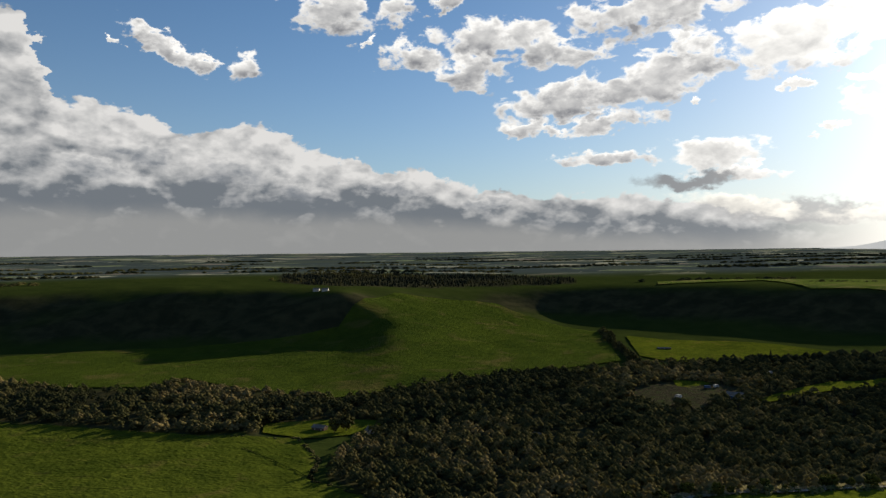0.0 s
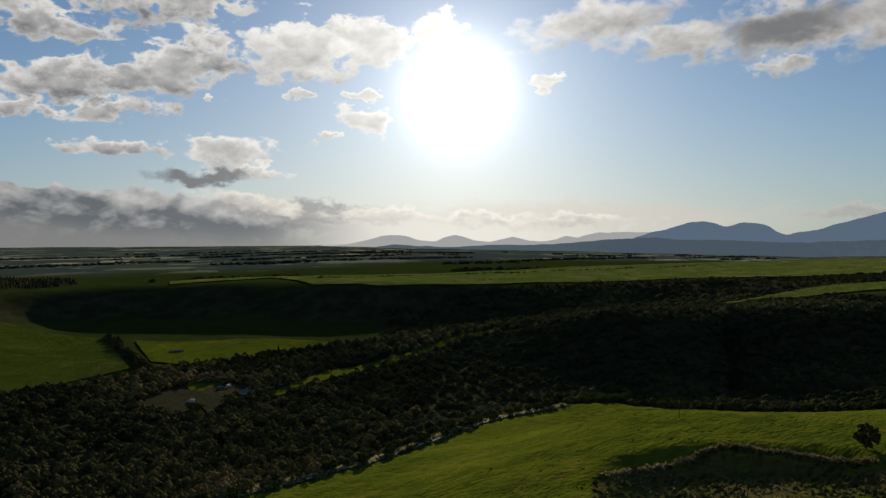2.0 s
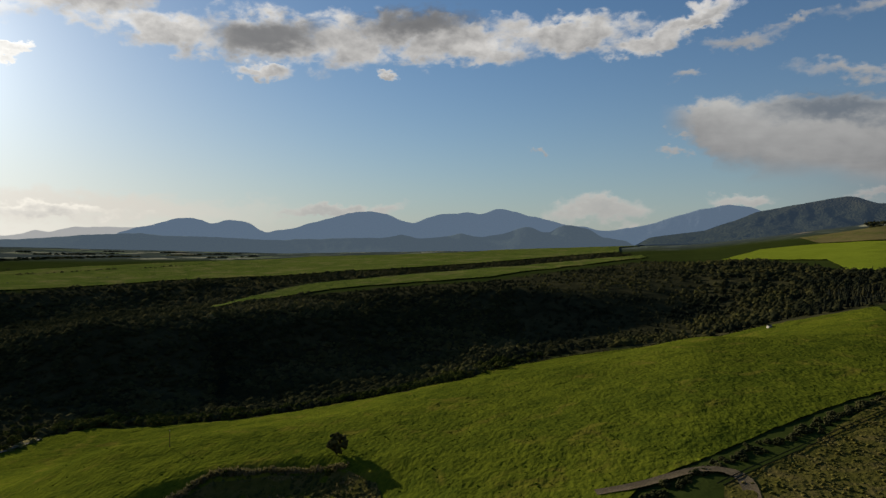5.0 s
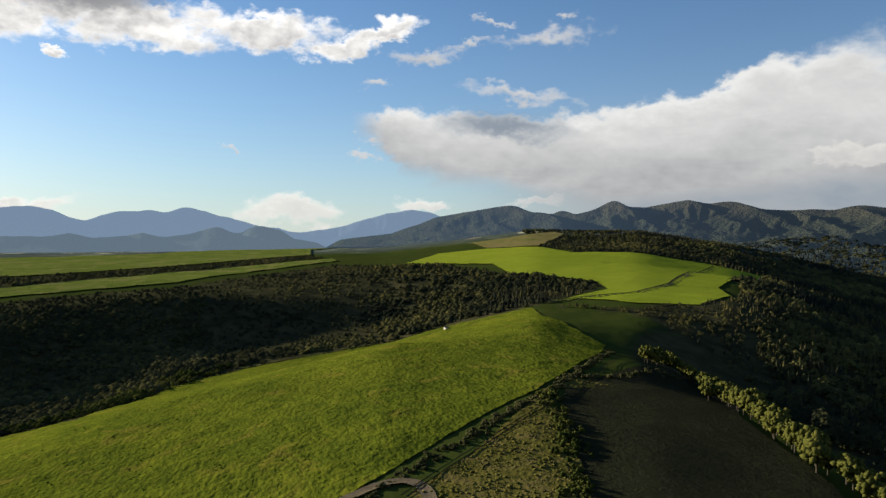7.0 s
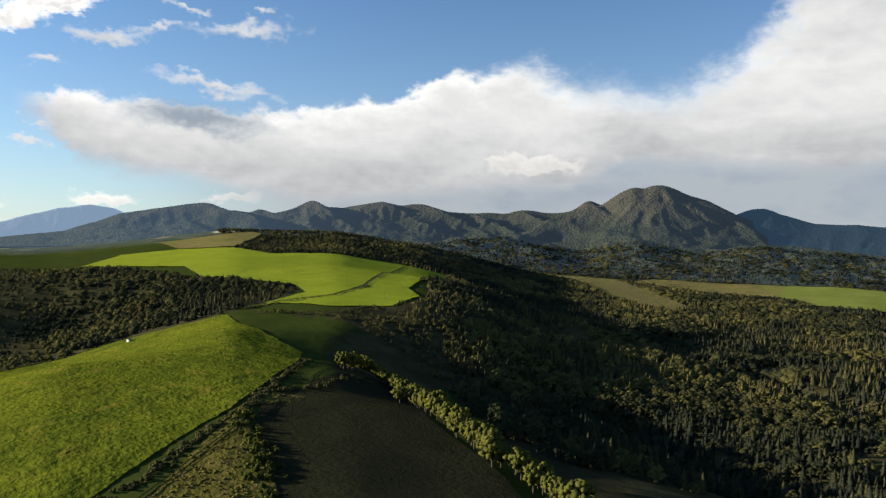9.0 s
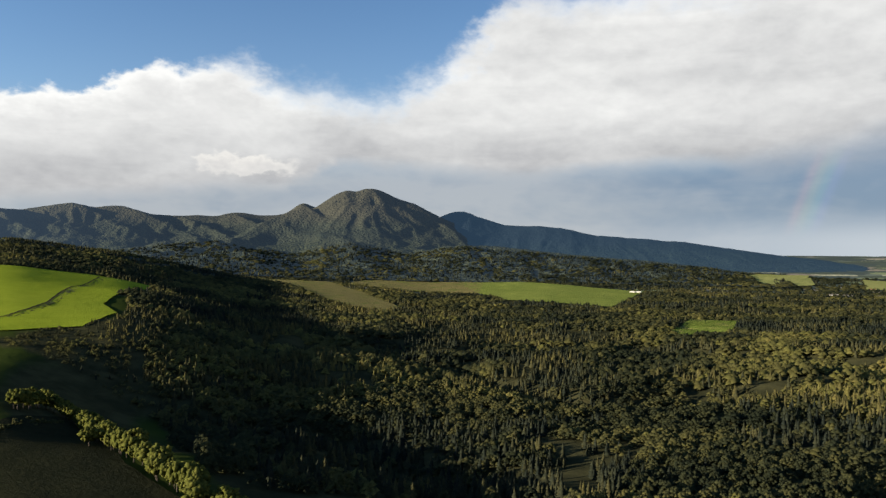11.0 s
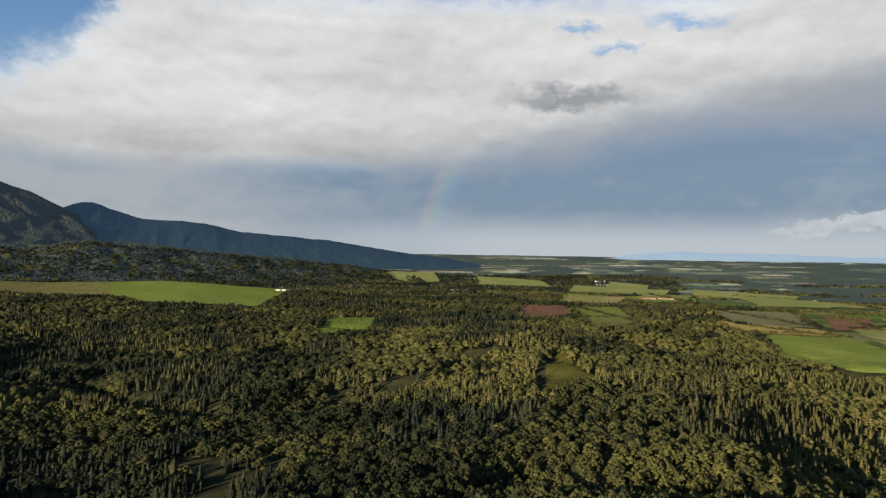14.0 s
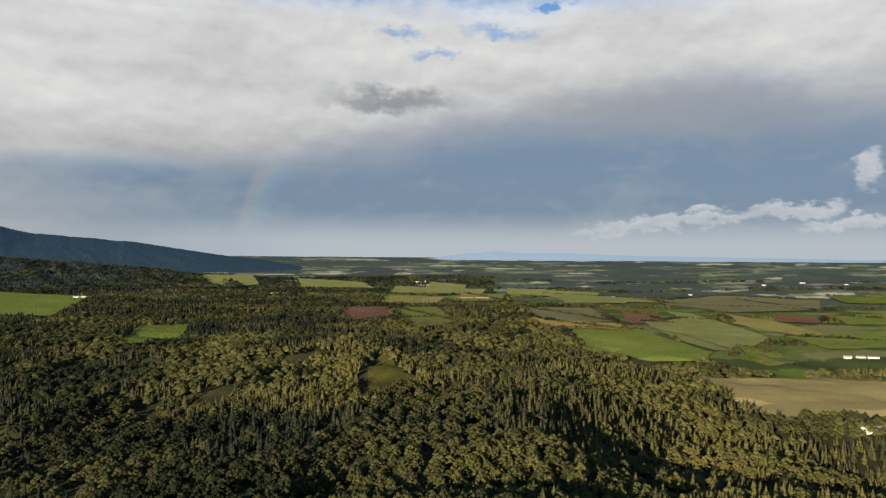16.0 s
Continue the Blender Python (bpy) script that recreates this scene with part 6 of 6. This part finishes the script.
# shelter belts of trees between the farm fields
for name, kind, corners in PARCELS:
    if name in ("long_green", "orange_field", "grey_field", "olive_field", "big_tan", "right_green", "small_green", "gold_strip", "lower_green", "red_strip", "far_olive", "strip_b", "strip_d", "far_green", "strip_c", "far_strip", "tan_strip"):
        far_side = corners[np.argsort(np.hypot(*corners.T))[-3:]]
        far_side = far_side[np.argsort(far_side[:, 0])] * 1.012
        hedge("shelter_belt", far_side, 5.0, 5.0, 6.5, 8.5, far_leaf, M["needle"], "dark shelter belt of trees between fields", rows=2)

# pale dry stalks among the gully shrubs
p = within_woods(scatter(160, 280, 40, 100, 1.3), ("shrub_patch",), False)
p = p[fbm(p[:, 0], p[:, 1], 18, 2, 44) > -0.15]
size = RNG.uniform(0.6, 1.3, len(p))
spread_trees("reed_bank", reed_kit, p, size, size, M["reed"], "pale dry stalks among low shrubs", "reeds", 0.6)

# grass tussocks on the near fields
for name, lo, hi, start, stop, gap, tall in (("ridge_field", 160, 400, 40, 118, 4.0, 0.3), ("rough_pasture", 160, 370, 95, 120, 1.9, 0.45), ("meadow_low", 240, 480, -36, 4, 4.0, 0.3)):
    corners = [c for n, _, c in PARCELS if n == name][0]
    p = scatter(lo, hi, start, stop, gap)
    p = p[inside(corners, p[:, 0], p[:, 1])]
    size = RNG.uniform(0.5, 1.5, len(p)) * tall
    spread_trees("grass_tussocks", tuft_kit, p, size, size * 2.0, M["rough" if name == "rough_pasture" else "tuft"], "uneven grass tussocks over a field", "grass", 0.55)


def ribbon(name, points, wide, material, label, lift=0.5, category="track"):
    """A track or road laid over the ground."""
    p, head = along(points, 4.0)
    p = np.vstack([p, points[-1:]])
    head = np.append(head, head[-1])
    for _ in range(3):
        p[1:-1] = (p[:-2] + 2 * p[1:-1] + p[2:]) / 4
    side = np.stack([-np.sin(head), np.cos(head)], -1)
    verts = []
    for s in (-0.5, -0.2, 0.2, 0.5):
        q = p + side * wide * s
        r = np.hypot(q[:, 0], q[:, 1])
        verts.append(np.column_stack([q, height(q[:, 0], q[:, 1]) + lift + r * 0.0012 - 0.12 * (abs(s) < 0.3)]))
    n = len(p)
    i = np.arange(n - 1)
    quads = np.concatenate([np.stack([i + k * n, i + 1 + k * n, i + 1 + (k + 1) * n, i + (k + 1) * n], -1) for k in range(3)])[:, ::-1]
    ob = link_mesh(name, np.concatenate(verts), quads, material, smooth=True)
    return tagged(ob, label, category, kind="structure")


for shift in (-0.9, 0.9):
    ribbon("track", ROUTES["track"] + np.array([-3.0, -4.0]) + shift * np.array([0.62, 0.78]), 0.5, M["dirt"], "earthy wheel rut of a farm track", 0.62)
ribbon("road", ROUTES["farm_road"], 4.0, M["track"], "winding pale gravel road", category="road")
ribbon("track", ROUTES["bright_track"] + np.array([7.0, 4.0]), 3.0, M["dirt"], "brown farm track across the crop field")
ribbon("track", ROUTES["river_bank"], 3.2, M["bank"], "pale gravel lane along the foot of the ridge field", 1.0)
ribbon("track", ROUTES["meadow_rut"], 0.9, M["meadow"], "old wheel rut in the meadow")
ribbon("road", ROUTES["right_road"], 7.0, M["track"], "straight pale road between fields", category="road")


# ---- single trees ----
def limb(bm, a, b, thick, thin, sides=6):
    """A tapered length of wood from a to b."""
    a, b = Vector(a), Vector(b)
    turn = (b - a).to_track_quat("Z", "Y").to_matrix().to_4x4()
    bmesh.ops.create_cone(bm, cap_ends=True, segments=sides, radius1=thick, radius2=thin, depth=(b - a).length,
                          matrix=Matrix.Translation((a + b) / 2) @ turn)


def make_tree(clumps, seed, material, label, spread=0.36, low=0.2):
    """A tree one metre high: trunk with limbs, and a crown of leaf clumps."""
    rng = np.random.default_rng(seed)
    root = new("tree")
    bm = bmesh.new()
    limb(bm, (0, 0, -0.03), (0.01, 0, 0.38), 0.028, 0.017, 7)
    limb(bm, (0.01, 0, 0.36), (0.03, 0.01, 0.75), 0.017, 0.006)
    for k in range(5):
        a = 1.3 * k + rng.uniform(-0.3, 0.3)
        z = 0.28 + 0.08 * k
        limb(bm, (0.005, 0, z), (math.cos(a) * 0.24, math.sin(a) * 0.24, z + rng.uniform(0.15, 0.28)), 0.010, 0.003, 5)
    part("trunk", bm, M["bark"], root)
    v, f = leafy(clumps, rng, spread=spread, low=low, size=0.115)
    crown = link_mesh("crown", v, f, material, root)
    crown.data.attributes.new("tint", "FLOAT", "POINT").data.foreach_set("value", np.repeat(rng.uniform(0.25, 0.75, clumps), 6).astype(np.float32))
    return tagged(root, label, "tree")


def plant(kinds, places, tall, group, vary=0.25):
    """Copies of some trees over some places; the first place of each kind takes the tree itself."""
    used = set()
    for k, (x, y) in enumerate(places):
        proto = kinds[k % len(kinds)]
        s = tall * float(RNG.uniform(1 - vary, 1 + vary))
        w = s * float(RNG.uniform(0.85, 1.15))
        m = Matrix.LocRotScale((x, y, float(height(x, y))), Euler((0, 0, float(RNG.uniform(0, 6.3)))), (w, w, s))
        if proto.name in used:
            ob = copy_thing(proto, m @ Matrix.Diagonal((1 / proto.scale.x, 1 / proto.scale.y, 1 / proto.scale.z, 1)))
        else:
            used.add(proto.name)
            proto.matrix_basis = m
            ob = proto
        tagged(ob, group=group)


row_kinds = [make_tree(95, 100 + k, M["willow"], "tall pale olive tree in a row beside a pasture", 0.34, 0.22) for k in range(5)]
places = np.concatenate([along(ROUTES["tree_row"], 6.5, 1.3)[0], along(ROUTES["tree_row"], 12.0, 3.0)[0]])
plant(row_kinds, places, 10.0, "trees in the field row")
bank_kinds = [make_tree(60, 200 + k, M["willow"], "small pale bushy tree on the field bank", 0.40, 0.12) for k in range(4)]
plant(bank_kinds, along(ROUTES["river_bank"] + np.array([-1.0, 4.0]), 8.0, 2.5)[0], 6.0, "trees on the bank", 0.4)
farm_kinds = [make_tree(90, 300 + k, M["leaf"], "dark broadleaf tree beside the farm green", 0.40, 0.12) for k in range(2)]
plant(farm_kinds, SPOTS["farm_trees"], 10.0, "trees round the farm green")
lone = make_tree(85, 500, M["leaf"], "bushy dark tree at the rim of a weedy hollow", 0.44, 0.06)
plant([lone], np.array([(245, 106)]), 7.5, "trees on the bank")
hedge_kinds = [make_tree(70, 400 + k, M["leaf"], "round tree standing in a hedge", 0.40, 0.12) for k in range(3)]
plant(hedge_kinds, along(ROUTES["double_hedge"], 16.0, 2.0)[0], 8.0, "trees in the hedge")


# ---- buildings ----
def box(size, at, bevel=0.0):
    bm = bmesh.new()
    bmesh.ops.create_cube(bm, size=1.0, matrix=Matrix.Translation(at) @ Matrix.Diagonal((*size, 1)))
    if bevel:
        bmesh.ops.bevel(bm, geom=bm.edges[:], offset=bevel, segments=1, affect="EDGES")
    return bm


def gabled(w, d, low, high, over=0.3):
    """A gabled roof with thickness over a plan w by d."""
    bm = bmesh.new()
    ends = []
    for y in (-d / 2 - over, d / 2 + over):
        ends.append([bm.verts.new(p) for p in ((-w / 2 - over, y, low), (0, y, high), (w / 2 + over, y, low), (w / 2 + over, y, low - 0.15), (0, y, high - 0.18), (-w / 2 - over, y, low - 0.15))])
    a, b = ends
    for i in range(6):
        bm.faces.new((a[i], a[(i + 1) % 6], b[(i + 1) % 6], b[i]))
    bm.faces.new((a[0], a[5], a[4], a[1])), bm.faces.new((a[1], a[4], a[3], a[2]))
    bm.faces.new((b[1], b[4], b[5], b[0])), bm.faces.new((b[2], b[3], b[4], b[1]))
    bmesh.ops.recalc_face_normals(bm, faces=bm.faces[:])
    return bm


def walls(w, d, h, peak):
    """A gabled wall shell."""
    bm = bmesh.new()
    rows = []
    for y in (-d / 2, d / 2):
        rows.append([bm.verts.new(p) for p in ((-w / 2, y, -1.5), (w / 2, y, -1.5), (w / 2, y, h), (0, y, peak - 0.2), (-w / 2, y, h))])
    a, b = rows
    bm.faces.new(a), bm.faces.new(b[::-1])
    for i in range(5):
        bm.faces.new((a[i], b[i], b[(i + 1) % 5], a[(i + 1) % 5]))
    bmesh.ops.recalc_face_normals(bm, faces=bm.faces[:])
    return bm


def building(name, at, w, d, h, peak, turn, wall, roof, label, windows=2, group=""):
    x, y = at
    root = new(name)
    root.matrix_basis = pose(x, y, float(height(x, y)), 0, 0, turn)
    part("wall", walls(w, d, h, peak), M[wall], root)
    part("roof", gabled(w, d, h, peak), M[roof], root)
    door = part("door", box((1.0, 0.08, 2.0), (w * 0.1, -d / 2 - 0.03, 1.0), 0.02), M["timber"], root)
    part("handle", box((0.06, 0.08, 0.16), (w * 0.1 + 0.38, -d / 2 - 0.1, 1.0)), M["rubber"], door)
    for k in range(windows):
        for side in (-1, 1):
            yy = (k + 0.5) / windows * d - d / 2
            win = part("window", box((0.08, 1.1, 0.9), (side * (w / 2 + 0.03), yy, h * 0.58), 0.01), M["whitewash"], root)
            part("pane", box((0.04, 0.9, 0.7), (side * (w / 2 + 0.07), yy, h * 0.58)), M["glazing"], win)
    return tagged(root, label, name.replace("_", " "), group)


building("field_hut", SPOTS["hut"][0], 3.2, 3.6, 2.6, 3.4, 25, "whitewash", "roof", "small white hut at the edge of the ridge field", 1)
building("farm_shed", SPOTS["shed"][0], 5.5, 9.0, 2.6, 4.2, 70, "timber", "roof", "dark timber shed on the farm green")
for k, at in enumerate(SPOTS["gable_huts"]):
    building("gable_hut", at, 4.2, 5.0, 1.4, 4.6, 30 + 20 * k, "whitewash", "roof", "steep white gabled hut among trees", 1, "gabled huts")
building("barn", SPOTS["long_shed"][0], 4.0, 14.0, 2.2, 3.2, 80, "timber", "roof", "long low dark shed in the bright meadow", 3)
building("workshop", SPOTS["yard_building"][0], 8.0, 12.0, 3.6, 5.0, 60, "whitewash", "roof", "pale workshop in the dirt yard", 3)
for at in SPOTS["crest_houses"]:
    building("farmhouse", at, 5.0, 9.0, 2.8, 4.6, 85, "whitewash", "roof", "white farmhouse on the brow of the slope", 3, "houses on the brow")
for k, at in enumerate(SPOTS["white_sheds"]):
    building("shed", at, 12.0, 18.0 - 2 * k, 4.0, 6.5, 75 + 5 * k, "whitewash", "whitewash", "white farm shed at the corner of the green field", 3, "white farm sheds")
for at in SPOTS["long_roof"]:
    building("hall", at, 22.0, 60.0, 3.5, 6.0, 88, "whitewash", "red_roof", "long farm hall with a red roof", 6, "red-roofed halls")
for k, at in enumerate(SPOTS["white_farm"]):
    building("barn", at, 6.0, 10.0 + 3 * k, 2.4, 4.0, 80 - 10 * k, "whitewash", "roof", "white-walled barn beside the green fields", 3, "white barns")
building("warehouse", SPOTS["big_shed"][0], 8.0, 22.0, 3.0, 4.8, 95, "whitewash", "roof", "long pale warehouse behind the trees", 6)
for at in SPOTS["far_houses"]:
    building("farmhouse", at, 10.0, 26.0, 4.5, 7.5, 90, "whitewash", "roof", "pale house on the far plain", 3, "houses on the plain")


for k, at in enumerate(SPOTS["village"]):
    building("farmhouse" if k % 3 else "shed", at, 7.0 + (k % 2), 13.0 + 4 * (k % 3), 2.6, 4.4, 70 + 13 * (k % 4), "whitewash", ("roof", "whitewash", "red_roof")[k % 3],
             ("white shed with a grey roof on the plain", "pale farmhouse among far fields", "white farmhouse with a red roof on the plain")[k % 3], 2, "far village houses")


# ---- vehicles in the yard ----
def van(at, turn, paint, label):
    x, y = at
    root = new("van")
    root.matrix_basis = pose(x, y, float(height(x, y)) + 0.9, 0, 0, turn)
    bm = bmesh.new()
    profile = ((-2.6, 0.45), (2.6, 0.45), (2.6, 1.15), (2.0, 1.3), (1.45, 2.2), (-2.6, 2.3))
    a = [bm.verts.new((px, -0.95, pz)) for px, pz in profile]
    b = [bm.verts.new((px, 0.95, pz)) for px, pz in profile]
    bm.faces.new(a), bm.faces.new(b[::-1])
    for i in range(6):
        bm.faces.new((a[i], b[i], b[(i + 1) % 6], a[(i + 1) % 6]))
    bmesh.ops.recalc_face_normals(bm, faces=bm.faces[:])
    bmesh.ops.bevel(bm, geom=bm.edges[:], offset=0.08, segments=2, affect="EDGES")
    part("body", bm, M[paint], root)
    part("windscreen", box((0.04, 1.6, 0.7), (1.78, 0, 1.72)), M["glazing"], root)
    for s in (-1, 1):
        part("side_window", box((1.0, 0.03, 0.55), (0.6, s * 0.96, 1.75)), M["glazing"], root)
        for wx in (-1.7, 1.7):
            bm = bmesh.new()
            bmesh.ops.create_cone(bm, cap_ends=True, segments=14, radius1=0.36, radius2=0.36, depth=0.24, matrix=pose(wx, s * 0.86, 0.36, 90))
            wheel = part("wheel", bm, M["rubber"], root)
            bm = bmesh.new()
            bmesh.ops.create_cone(bm, cap_ends=True, segments=10, radius1=0.2, radius2=0.17, depth=0.28, matrix=pose(wx, s * 0.87, 0.36, 90))
            part("rim", bm, M["roof"], wheel)
    return tagged(root, label, "van", "vehicles in the yard")


for k, at in enumerate(SPOTS["vehicles"]):
    van(at, 35 * k, "whitewash" if k % 3 else "blue_paint", "white van parked on the dirt yard" if k % 3 else "blue van parked on the dirt yard")


# ---- pole on the ridge field ----
def utility_pole(at):
    x, y = at
    root = new("utility_pole")
    root.matrix_basis = pose(x, y, float(height(x, y)), 0, 0, 40)
    bm = bmesh.new()
    limb(bm, (0, 0, -0.5), (0, 0, 8.0), 0.16, 0.10, 10)
    part("post", bm, M["timber"], root)
    part("crossarm", box((1.8, 0.12, 0.14), (0, 0.1, 7.4), 0.02), M["timber"], root)
    for k in (-0.8, 0, 0.8):
        bm = bmesh.new()
        bmesh.ops.create_cone(bm, cap_ends=True, segments=8, radius1=0.06, radius2=0.04, depth=0.2, matrix=pose(k, 0.1, 7.57))
        part("insulator", bm, M["whitewash"], root)
    tagged(root, "weathered wooden utility pole on the ridge field", "pole")


utility_pole(SPOTS["pole"][0])
